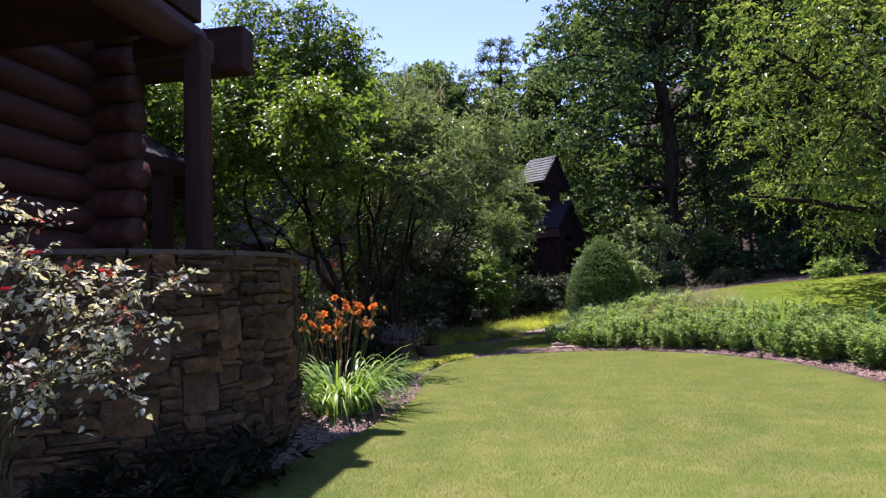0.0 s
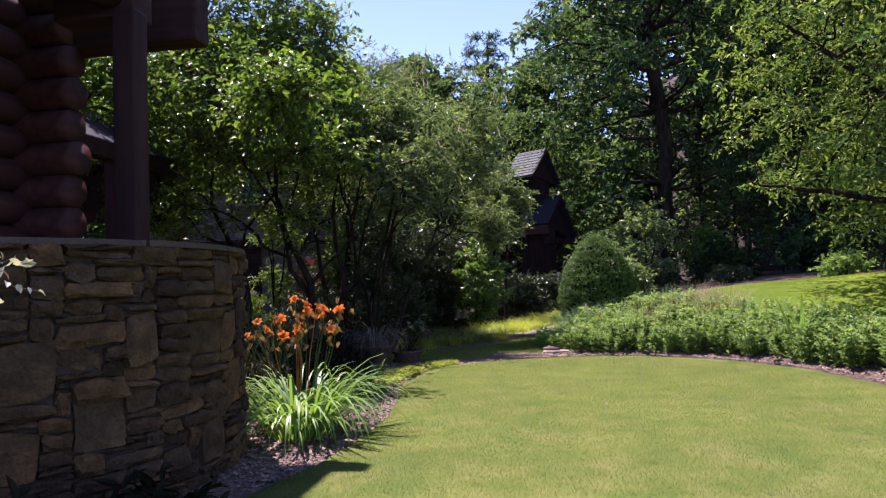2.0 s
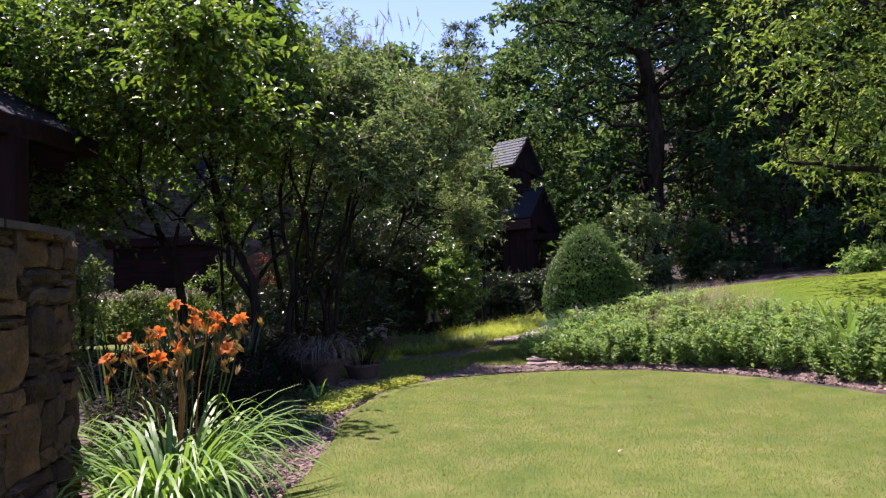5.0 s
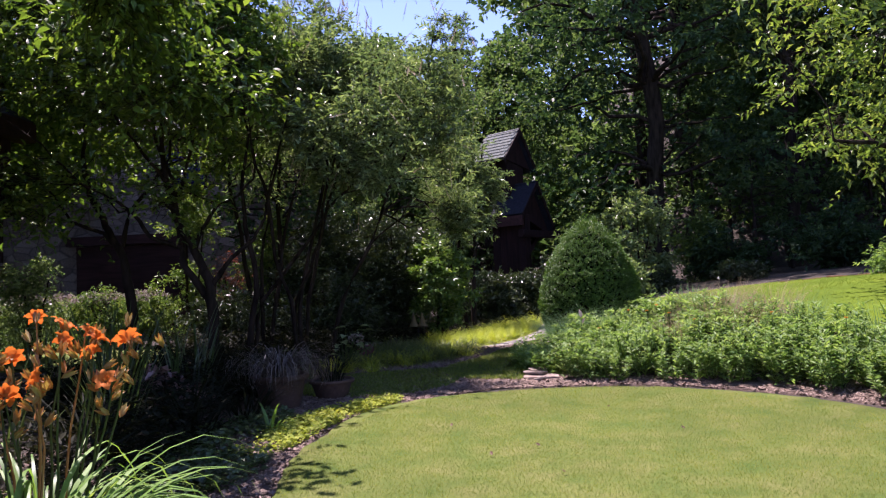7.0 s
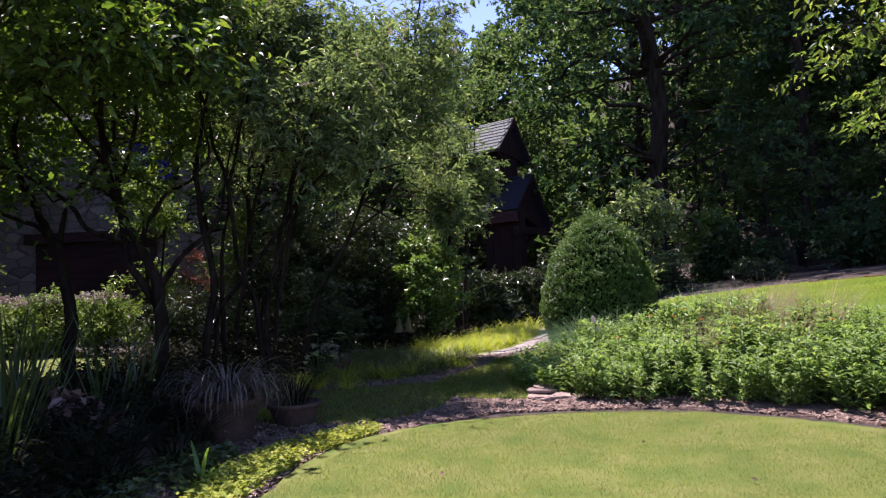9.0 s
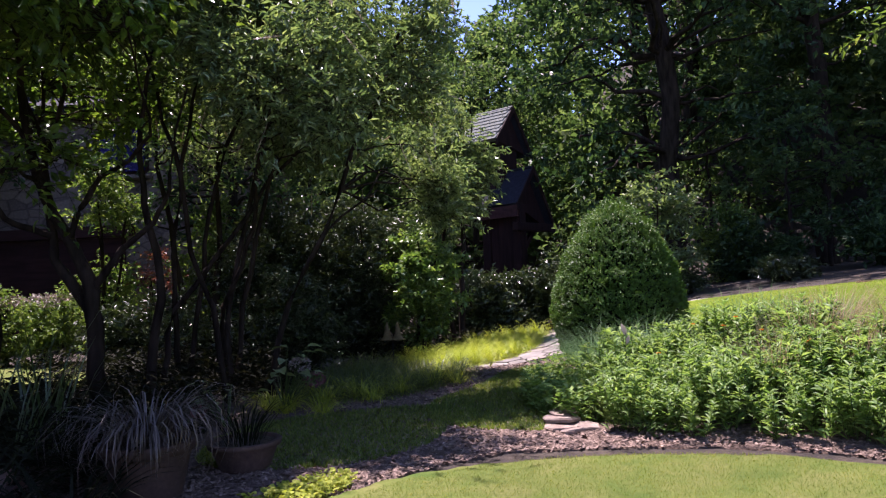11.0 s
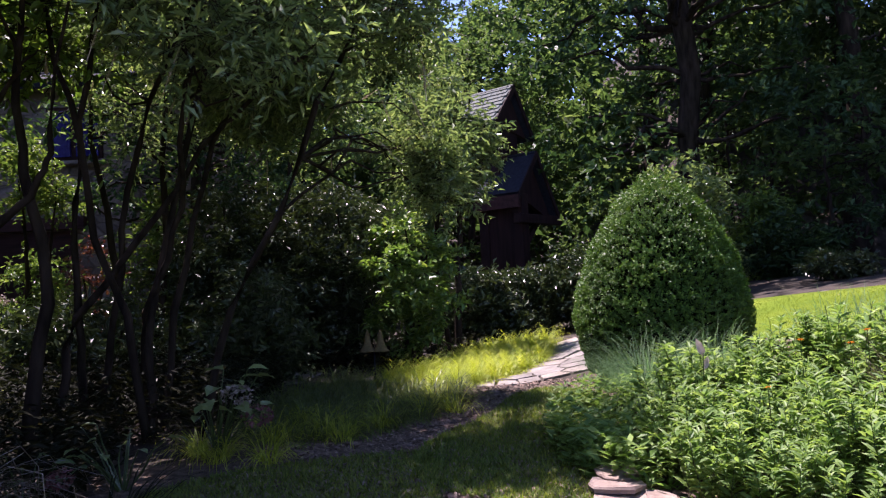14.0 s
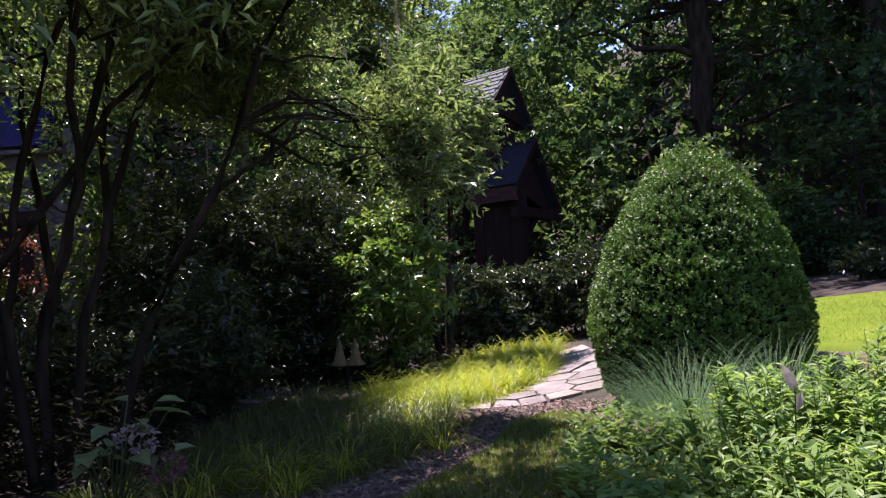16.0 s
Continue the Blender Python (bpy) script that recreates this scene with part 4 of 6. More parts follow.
def left_tree():
    rng = np.random.default_rng(31)
    stems = [
        [((0.62, 0.0, -0.1), 0.075), ((0.6, 0.0, 0.74), 0.062), ((0.57, 0.0, 1.02), 0.055), ((0.45, 0.0, 1.3), 0.046), ((0.25, 0.0, 1.66), 0.04), ((0.15, -0.05, 2.05), 0.034), ((0.12, -0.1, 2.4), 0.028), ((0.2, -0.3, 3.1), 0.02), ((0.1, -0.5, 4.4), 0.008)],
        [((0.58, 0.0, 0.82), 0.045), ((0.25, 0.05, 1.24), 0.036), ((0.2, 0.08, 1.59), 0.03), ((0.12, 0.15, 2.05), 0.025), ((-0.2, 0.3, 2.9), 0.016), ((-0.4, 0.2, 4.2), 0.007)],
        [((0.24, 0.05, 1.42), 0.026), ((-0.11, 0.0, 1.57), 0.024), ((-0.29, 0.0, 1.83), 0.02), ((-0.55, -0.05, 2.02), 0.016), ((-0.81, -0.1, 2.16), 0.013), ((-1.3, -0.3, 2.7), 0.007)],
        [((0.6, 0.0, 1.0), 0.032), ((0.82, 0.0, 1.29), 0.025), ((1.08, 0.0, 1.48), 0.02), ((1.23, -0.05, 1.7), 0.015), ((1.5, -0.3, 2.4), 0.007)],
        [((0.42, 0.0, 1.4), 0.026), ((0.5, 0.0, 1.62), 0.022), ((0.66, 0.0, 1.85), 0.018), ((0.95, -0.1, 1.94), 0.014), ((1.17, -0.2, 2.1), 0.011), ((1.4, -0.9, 2.6), 0.006)],
        [((0.2, 0.0, 1.95), 0.022), ((0.46, -0.1, 2.56), 0.018), ((0.6, -0.3, 3.2), 0.012), ((0.5, -0.6, 4.2), 0.006)],
        [((0.16, 0.0, 2.0), 0.02), ((-0.15, -0.2, 2.6), 0.015), ((-0.5, -0.6, 3.3), 0.01), ((-0.7, -0.8, 4.3), 0.005)],
        [((0.85, 0.2, -0.1), 0.05), ((1.0, 0.25, 0.9), 0.036), ((0.9, 0.2, 1.8), 0.025), ((1.1, 0.0, 2.8), 0.012)],
    ]
    cl = ball_clumps(rng, (-0.3, -0.45, 3.75), (1.75, 1.4, 1.55), 96, 0.27, 0.62, 0.25, -0.6)
    cl += ball_clumps(rng, (1.3, -1.75, 2.6), (0.6, 0.5, 0.2), 7, 0.18, 1.0, 0.1)
    cl += ball_clumps(rng, (0.85, -0.7, 3.1), (0.6, 0.6, 0.45), 9, 0.3, 0.8, 0.1)
    cl += ball_clumps(rng, (0.75, -1.35, 3.2), (0.7, 0.8, 0.45), 13, 0.24, 0.75, 0.1)
    cl += ball_clumps(rng, (1.1, -0.85, 3.05), (0.45, 0.45, 0.35), 9, 0.25, 0.8, 0.1)
    cl += ball_clumps(rng, (1.0, -2.35, 3.05), (0.8, 0.5, 0.18), 9, 0.14, 0.6, 0.1)
    cl += ball_clumps(rng, (1.35, -2.9, 3.0), (0.45, 0.45, 0.12), 11, 0.16, 0.9, 0.1)
    cl += ball_clumps(rng, (-1.65, -0.1, 2.2), (0.5, 0.6, 0.4), 10, 0.26, 0.7, 0.1)
    for _ in range(18):
        c = np.array([rng.uniform(-1.7, 1.2), rng.uniform(-0.9, 0.5), rng.uniform(1.75, 2.9)])
        cl.append((c, (0.2, 0.2, 0.07), rng.uniform(0.25, 0.5)))
    for x, y, z0, z1 in ((-0.55, -0.5, 4.5, 6.0), (0.3, -0.5, 4.3, 5.55), (-1.0, -0.4, 4.3, 5.5), (0.85, -0.4, 3.6, 4.75), (-0.1, -0.7, 4.4, 5.2), (-1.5, -0.3, 3.9, 5.0), (1.2, -0.5, 3.2, 4.6), (0.5, -0.4, 4.1, 5.3), (0.92, -0.5, 3.9, 5.05)):
        for q in np.linspace(0, 1, 6):
            r = 0.3 * (1 - 0.75 * q)
            cl.append((np.array([x + rng.normal(0, 0.05), y + rng.normal(0, 0.05), z0 + (z1 - z0) * q]), (r, r, 0.24), 1.1 * (1 - 0.6 * q)))
    return plant("ornamental_tree", (-4.05, 10.5, 0), stems, cl, MAPLE, DARKBARK, "multi-stemmed tree with dark trunks and bright green leaves above the bed", "tree", 32,
                 twig=22, reach=0.42, per=8, leaf=0.078, width=0.52, flat=0.4, full=True, stick=0.003, droop=0.4)


def left_companion_tree():
    rng = np.random.default_rng(37)
    stems = [
        [((0.0, 0.0, -0.1), 0.075), ((0.0, 0.0, 1.07), 0.055), ((-0.05, 0.0, 1.37), 0.048), ((-0.27, 0.0, 1.76), 0.04), ((-0.45, 0.0, 2.12), 0.034), ((-0.52, 0.0, 2.43), 0.028), ((-0.5, 0.0, 2.78), 0.022), ((-0.6, 0.1, 3.8), 0.009)],
        [((-0.03, 0.0, 1.33), 0.03), ((-0.29, 0.0, 1.67), 0.024), ((-0.69, 0.0, 1.82), 0.019), ((-1.2, 0.1, 2.4), 0.009)],
        [((-0.05, 0.0, 1.5), 0.028), ((0.03, 0.0, 1.9), 0.024), ((0.28, 0.0, 2.15), 0.02), ((0.6, -0.1, 2.5), 0.016), ((0.7, -0.2, 3.4), 0.008)],
    ]
    cl = ball_clumps(rng, (-0.6, 0.2, 3.7), (1.2, 0.8, 0.9), 24, 0.34, 0.8, 0.3, -0.7)
    cl += ball_clumps(rng, (0.9, 0.6, 2.85), (0.6, 0.3, 0.4), 14, 0.2, 0.6, 0.1)
    return plant("ornamental_tree", (-4.71, 11.0, 0), stems, cl, MAPLE, DARKBARK, "slender branching tree with dark trunks and green leaves", "tree", 38,
                 twig=22, reach=0.42, per=8, leaf=0.078, width=0.52, flat=0.4, full=True, stick=0.003, droop=0.4)


def back_left_tree():
    rng = np.random.default_rng(33)
    stems = [[((0, 0, -0.1), 0.16), ((0.1, 0, 2.0), 0.12), ((0.0, 0.2, 4.5), 0.06), ((0.1, 0.1, 6.0), 0.03)]]
    cl = ball_clumps(rng, (0, 0, 3.9), (2.1, 2.0, 2.3), 60, 0.55, 1.0, 0.3)
    return plant("garden_tree", (-7.3, 11.6, 0), stems, cl, MAPLE, DARKBARK, "leafy green tree beyond the porch", "tree", 34, twig=26, reach=0.5, per=9, leaf=0.13, width=0.55, stick=0.0)


def right_tree():
    rng = np.random.default_rng(35)
    z0 = gz(5.0, 9.4)
    stems = [[((0, 0, -0.1), 0.16), ((-0.1, 0.1, 1.0), 0.13), ((-0.3, 0, 2.6), 0.09), ((-0.2, -0.2, 4.8), 0.03)],
             [((-0.05, 0, 0.8), 0.09), ((-0.8, -0.1, 1.6), 0.06), ((-1.7, -0.2, 2.6), 0.035), ((-2.4, 0.0, 3.3), 0.015)],
             [((-0.1, 0, 0.6), 0.07), ((-1.0, -0.3, 0.9), 0.05), ((-2.0, -0.5, 1.05), 0.03), ((-2.7, -0.5, 1.15), 0.012)]]
    cl = []
    for k in range(10):
        z = 0.75 + 0.42 * k
        left = float(np.interp(z, [0.75, 1.0, 1.6, 2.6, 3.2, 4.6], [-1.7, -2.3, -2.75, -3.0, -2.8, -1.6]))
        for a in np.linspace(-2.9, 3.4, 13):
            a = a + rng.normal(0, 0.15)
            reach = abs(left) * (1.0 if math.cos(a) < 0 else 0.8) * (0.8 + 0.25 * rng.random())
            for q in (1.0, 0.78, 0.55):
                c = np.array([math.cos(a) * reach * q, math.sin(a) * reach * q * 0.85, z + 0.3 * (1 - q) + rng.normal(0, 0.07)])
                cl.append((c, (0.26, 0.26, 0.06), 0.45 + 0.35 * rng.random()))
    return plant("spreading_tree", (5.0, 9.4, z0), stems, cl, CHERRY, DARKBARK, "spreading tree with glossy pointed leaves and low branches on the bank", "tree", 36,
                 twig=17, reach=0.3, per=9, leaf=0.07, width=0.44, flat=0.12, stick=0.003, droop=0.35, lift=0.04, share=0.12)


def forest_tree(name, x, y, h, r, seed, leaf, mat=OAK, trunk=0.22, low=0.25, count=70, label="tall dark woodland tree with a dense crown", group="woodland trees", density=18, lean=0.0, bare=0.0, split=False):
    rng = np.random.default_rng(seed)
    stems = [[((0, 0, -0.2), trunk * 1.25), ((lean * 0.3, 0, h * 0.3), trunk), ((lean * 0.7, 0.1, h * 0.65), trunk * 0.55), ((lean, 0, h * 0.92), trunk * 0.12)]]
    cl = []
    while len(cl) < count:
        t = rng.random() ** 0.8
        z = h * (low + (1 - low) * t)
        rr = r * (0.55 + 0.6 * math.sin(math.pi * min(1, t * 0.85 + 0.1))) * (0.75 + 0.4 * rng.random())
        a = rng.random() * 2 * math.pi
        q = rr * (0.35 + 0.65 * rng.random() ** 0.5)
        if bare and q * math.sin(a) < 0.6 and abs(q * math.cos(a)) < 0.75 and z < bare:
            continue
        s = r * 0.28 * (0.6 + 0.8 * rng.random())
        cl.append((np.array([q * math.cos(a), q * math.sin(a), z]), (s, s, s * 0.5), 0.6 + 0.8 * rng.random()))
    return plant(name, (x, y, gz(x, y)), stems, cl, mat, DARKBARK, label, "tree", seed + 1, twig=density, reach=r * 0.2, per=12, leaf=leaf, width=0.6, flat=0.4, group=group, stick=0.0, sides=10, split=split)


def vitex():
    rng = np.random.default_rng(41)
    stems = []
    for x, y, z in ((0.5, -0.9, 3.2), (1.3, -0.3, 3.6), (1.6, 0.2, 3.0), (0.2, 0.3, 3.9), (-0.4, -0.6, 3.4), (1.0, -0.9, 2.6), (0.9, 0.6, 3.7), (1.9, 0.1, 3.9)):
        bx, by = rng.normal(0, 0.25), rng.normal(0, 0.2)
        stems.append([((bx, by, -0.1), 0.03), ((bx + 0.12 * x + rng.normal(0, 0.08), by + 0.2 * y, 0.8), 0.025), ((bx + 0.5 * x + rng.normal(0, 0.12), 0.6 * y + by, 0.62 * z), 0.018), ((x, y, z), 0.008)])
    cl = ball_clumps(rng, (0.95, -0.1, 3.1), (1.25, 1.05, 1.15), 84, 0.2, 0.95, 0.35, -0.8)
    cl += ball_clumps(rng, (1.8, 0.3, 2.55), (0.4, 0.8, 0.35), 14, 0.2, 1.0, 0.2)
    cl += ball_clumps(rng, (0.3, 0.5, 3.1), (1.2, 0.9, 0.9), 36, 0.22, 1.1, 0.2, -0.6)
    cl += ball_clumps(rng, (0.7, 1.2, 2.8), (0.8, 0.75, 0.35), 46, 0.26, 2.0, 0.1)
    cl += ball_clumps(rng, (0.5, 0.1, 3.5), (1.1, 0.9, 0.35), 26, 0.3, 1.5, 0.1)
    cl += ball_clumps(rng, (1.05, 0.25, 3.3), (1.0, 1.0, 0.35), 20, 0.25, 1.5, 0.1)
    cl += ball_clumps(rng, (1.98, 1.3, 1.8), (0.16, 0.35, 0.3), 14, 0.15, 1.2, 0.2)
    cl += ball_clumps(rng, (1.95, 1.2, 2.15), (0.3, 0.4, 0.35), 12, 0.16, 1.0, 0.2)
    cl += ball_clumps(rng, (-0.2, -0.65, 3.35), (0.6, 0.5, 0.35), 22, 0.32, 1.8, 0.1)
    cl += ball_clumps(rng, (1.3, -1.05, 2.6), (0.4, 0.3, 0.25), 13, 0.18, 1.1, 0.2)
    cl += ball_clumps(rng, (1.25, -1.3, 2.15), (0.55, 0.2, 0.4), 16, 0.12, 0.55, 0.1)
    cl += ball_clumps(rng, (0.75, -1.3, 2.45), (0.5, 0.2, 0.4), 12, 0.12, 0.55, 0.1)
    cl += ball_clumps(rng, (0.2, 2.0, 2.9), (0.5, 0.45, 0.4), 34, 0.26, 2.0, 0.1)
    cl += ball_clumps(rng, (0.35, 2.5, 2.75), (0.5, 0.45, 0.35), 28, 0.25, 2.0, 0.1)
    cl = [c for c in cl if c[0][0] < (2.13 if c[0][2] < 2.7 else 2.2)]
    for x, y, z in ((-0.15, 0.2, 4.5), (0.12, 0.0, 4.65), (0.35, 0.2, 4.6), (0.6, -0.05, 4.5), (0.85, 0.15, 4.35), (1.1, 0.1, 4.2), (1.72, 0.0, 3.85), (1.9, 0.1, 4.05), (2.05, 0.05, 3.85)):
        for q in np.linspace(0, 1, 5):
            cl.append((np.array([x + rng.normal(0, 0.06), y + rng.normal(0, 0.06), z - 0.75 * (1 - q)]), (0.17 - 0.09 * q, 0.17 - 0.09 * q, 0.14), 1.1 - 0.6 * q))
    # a gap in the crown that lets the sun through to the turf
    cl = [c for c in cl if not (1.85 < c[0][0] - c[0][2] * SUN.x / SUN.z < 2.95 and -1.6 < c[0][1] - c[0][2] * SUN.y / SUN.z < -1.2)]
    return plant("chaste_tree", (-2.95, 11.4, 0), stems, cl, VITEX, DARKBARK, "large arching shrub with narrow grey-green leaves and faded flower spikes", "shrub", 42,
                 twig=11, reach=0.28, per=12, leaf=0.075, width=0.3, flat=0.6, stick=0.002, droop=0.2, lift=0.25, stem_name="stem", share=0.3)


def vitex_back():
    rng = np.random.default_rng(43)
    stems = [[((0, 0, -0.1), 0.06), ((0.2, 0.1, 1.5), 0.04), ((0.3, 0, 3.6), 0.015)], [((0, 0, -0.1), 0.05), ((-0.4, 0.1, 1.4), 0.04), ((-0.7, 0.2, 3.4), 0.015)]]
    cl = ball_clumps(rng, (0, 0, 3.5), (1.5, 1.2, 1.1), 56, 0.34, 1.0, 0.3)
    cl = [c for c in cl if c[0][0] > -0.6 or c[0][2] > 3.75]
    return plant("chaste_tree", (-4.1, 13.9, 0), stems, cl, VITEX, DARKBARK, "tall arching shrub with narrow grey-green leaves", "shrub", 44,
                 twig=16, reach=0.4, per=11, leaf=0.095, width=0.28, flat=0.6, stick=0.003, droop=0.2, lift=0.25, stem_name="stem")


def vitex_side():
    rng = np.random.default_rng(45)
    stems = [[((0, 0, -0.1), 0.05), ((0.1, 0.05, 1.4), 0.035), ((0.3, 0, 3.2), 0.012)], [((-0.1, 0.1, -0.1), 0.04), ((-0.2, 0.15, 1.5), 0.03), ((-0.3, 0.1, 3.3), 0.01)]]
    cl = ball_clumps(rng, (-0.1, 0.0, 2.65), (0.55, 0.5, 0.8), 44, 0.17, 1.0, 0.3)
    cl += ball_clumps(rng, (0.42, 0.0, 2.55), (0.16, 0.3, 0.4), 9, 0.11, 0.8, 0.2)
    cl += ball_clumps(rng, (0.12, 0.0, 1.95), (0.2, 0.3, 0.35), 9, 0.12, 0.8, 0.2)
    return plant("chaste_tree", (-0.98, 15.5, 0), stems, cl, VITEX, DARKBARK, "arching shrub with narrow grey-green leaves before the gatehouse", "shrub", 46,
                 twig=12, reach=0.24, per=11, leaf=0.085, width=0.28, flat=0.6, stick=0.002, droop=0.35, lift=0.05, stem_name="stem", share=0.3)


left_tree()
left_companion_tree()
back_left_tree()
right_tree()
vitex()
vitex_back()
vitex_side()
forest_tree("oak_tree", 3.1, 19.1, 15.0, 2.7, 51, 0.14, OAK, 0.17, 0.13, 150, "tall oak with a straight dark trunk and heavy crown", "", 17, -0.25, 6.5)
for n, (x, y, h, r, mat, low) in enumerate([
        (6.5, 20.4, 14, 3.0, WOODS, 0.3), (9.6, 19.0, 14, 3.4, WOODS, 0.2), (5.0, 24.5, 16, 3.6, WOODS, 0.12), (8.8, 25.5, 16, 3.8, WOODS, 0.1), (13.0, 22.5, 15, 3.8, WOODS, 0.12),
        (4.2, 27.0, 13, 2.6, WOODS, 0.1), (12.0, 16.0, 13, 3.2, WOODS, 0.2), (17.0, 20.0, 16, 4.0, WOODS, 0.1), (8.2, 15.2, 11, 2.2, OAK, 0.35)]):
    forest_tree("woodland_tree", x, y, h, r, 60 + 3 * n, 0.11, mat, 0.17, low, 30 if y < 21 else 48, density=15)
for n, (x, y, h, r, mat, low) in enumerate([
        (-1.5, 33.0, 8.0, 2.6, WOODS, 0.1), (-5.5, 31.0, 8.5, 3.0, WOODS, 0.1), (-9.5, 27.0, 8.5, 3.2, WOODS, 0.1), (2.0, 36.0, 10.0, 3.0, OAK, 0.1), (-6.8, 36.0, 9.4, 1.8, WOODS, 0.2), (-13.5, 24.0, 9.5, 3.4, OAK, 0.1),
        (-14.0, 16.0, 8.5, 3.2, OAK, 0.1), (-11.5, 10.5, 8.0, 2.6, OAK, 0.12)]):
    forest_tree("background_tree", x, y, h, r, 90 + 3 * n, 0.2, mat, 0.14, low, 60, "green tree on the hillside behind the garden", "background trees", 24)


# tree added to keep the sun off the rhododendrons
forest_tree("garden_tree", -5.0, 17.3, 6.4, 1.75, 114, 0.1, OAK, 0.09, 0.3, 70, "dense dark tree added behind the shrubs to shade them", "", 15)


forest_tree("pale_tree", -0.9, 22.0, 6.0, 1.7, 118, 0.1, WOODS, 0.08, 0.15, 60, "small green tree behind the gatehouse", "", 20)


forest_tree("pale_tree", -5.0, 22.5, 6.4, 1.8, 116, 0.1, VITEX, 0.08, 0.15, 60, "pale green small tree beyond the shrubs", "", 24)


for n, (x, y, h) in enumerate(((4.6, 17.6, 2.6), (5.6, 18.4, 3.4), (6.9, 17.2, 2.4), (4.2, 20.6, 4.6), (7.8, 19.6, 4.2), (5.3, 21.4, 5.4))):
    forest_tree("sapling", x, y, h, 0.9, 560 + 3 * n, 0.1, WOODS, 0.035, 0.4, 16, "slender sapling with sparse leaves in the wood", "saplings in the wood", 7, split=True)


def thin_tree():
    rng = np.random.default_rng(120)
    stems = [[((0, 0, -0.2), 0.17), ((0.1, 0, 4.0), 0.13), ((0.0, 0, 8.0), 0.09), ((0.2, 0, 11.2), 0.03)], [((0.05, 0, 6.6), 0.07), ((-0.7, 0, 8.2), 0.05), ((-1.6, 0, 9.4), 0.02)],
             [((0.03, 0, 7.2), 0.06), ((0.8, 0, 8.8), 0.04), ((1.3, 0, 9.9), 0.015)], [((0.05, 0, 8.6), 0.05), ((-0.5, 0, 9.8), 0.03), ((-0.8, 0, 10.7), 0.012)]]
    cl = []
    for _ in range(34):
        t = rng.random()
        a = rng.random() * 6.28
        q = (0.4 + 1.25 * rng.random()) * (1.15 - 0.6 * t)
        cl.append((np.array([q * math.cos(a), q * math.sin(a), 7.8 + 3.5 * t]), (0.32, 0.32, 0.12), 0.8))
    return plant("pine_tree", (-2.9, 39.0, gz(-2.9, 39.0)), stems, cl, WOODS, DARKBARK, "thin open-crowned tree standing against the sky", "tree", 121, twig=26, reach=0.35, per=8, leaf=0.12, width=0.4, flat=0.2, stick=0.012)


thin_tree()


# far woods: one loose mass of leaves on the hill
def far_woods():
    rng = np.random.default_rng(130)
    pieces = []
    for _ in range(520):
        a = rng.uniform(-1.25, 1.15)
        d = rng.uniform(25, 55)
        x, y = d * math.sin(a), d * math.cos(a)
        tall = 5.0 if -0.42 < a < 0.06 else 9.5
        z = gz(x, y) + rng.random() * tall * 0.9
        s = rng.uniform(0.9, 1.7)
        lv, _, _ = twigs(rng, (x, y, z), (s, s, s * 0.7), 42, 0.8, 8, 0.34, 0.65, 0.5)
        pieces.append(lv)
    for _ in range(150):
        a, d = rng.uniform(-0.02, 0.75), rng.uniform(21.5, 29)
        if a < 0.17 and rng.random() < 0.6:
            continue
        x, y = d * math.sin(a), d * math.cos(a)
        s = rng.uniform(0.7, 1.4)
        lv, _, _ = twigs(rng, (x, y, gz(x, y) + 0.3 + 8.5 * rng.random()), (s, s, s * 0.6), 44, 0.6, 8, 0.2, 0.6, 0.4)
        pieces.append(lv)
    v, f = joined(pieces)
    return tagged(new("far_woods", mesh_of("far_woods", v, f, WOODS)), "dense dark green woodland on the hill behind", "woodland", "", "stuff")


far_woods()


# undergrowth at the wood's edge
def shrub(name, x, y, r, h, mat, label, seed, leaf=0.07, width=0.5, count=24, twig=26, size=None, reach=0.22, per=8, group="", category="shrub", full=False, hollow=0.4, stems=3, flat=0.6, droop=0.2):
    rng = np.random.default_rng(seed)
    st = []
    for k in range(stems):
        a = k * 6.28 / stems + 0.5
        st.append([((0.06 * math.cos(a), 0.06 * math.sin(a), -0.05), 0.03), ((0.25 * r * math.cos(a), 0.25 * r * math.sin(a), h * 0.4), 0.02), ((0.5 * r * math.cos(a), 0.5 * r * math.sin(a), h * 0.8), 0.008)])
    s = size or r * 0.32
    cl = ball_clumps(rng, (0, 0, h * 0.5), (r, r, h * 0.52), count, s, 1.0, hollow)
    cl = [(np.array([c[0], c[1], max(c[2], 0.12)]), q, d) for c, q, d in cl]
    return plant(name, (x, y, gz(x, y)), st, cl, mat, DARKBARK, label, category, seed + 1, twig=twig, reach=reach, per=per, leaf=leaf, width=width, stick=0.0, group=group, full=full, flat=flat, droop=droop, stem_name="stem", share=0.0)


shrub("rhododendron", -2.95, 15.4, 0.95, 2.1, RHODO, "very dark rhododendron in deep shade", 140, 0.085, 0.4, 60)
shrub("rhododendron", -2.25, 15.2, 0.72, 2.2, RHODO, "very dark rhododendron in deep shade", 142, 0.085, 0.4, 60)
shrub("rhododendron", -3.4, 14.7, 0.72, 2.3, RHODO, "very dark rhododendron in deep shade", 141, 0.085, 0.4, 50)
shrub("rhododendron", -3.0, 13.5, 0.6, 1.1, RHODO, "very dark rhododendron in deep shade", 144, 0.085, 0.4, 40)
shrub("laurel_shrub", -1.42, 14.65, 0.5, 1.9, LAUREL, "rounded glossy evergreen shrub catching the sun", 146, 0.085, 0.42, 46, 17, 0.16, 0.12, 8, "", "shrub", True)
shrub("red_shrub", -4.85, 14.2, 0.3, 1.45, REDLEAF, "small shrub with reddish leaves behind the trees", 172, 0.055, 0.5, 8)
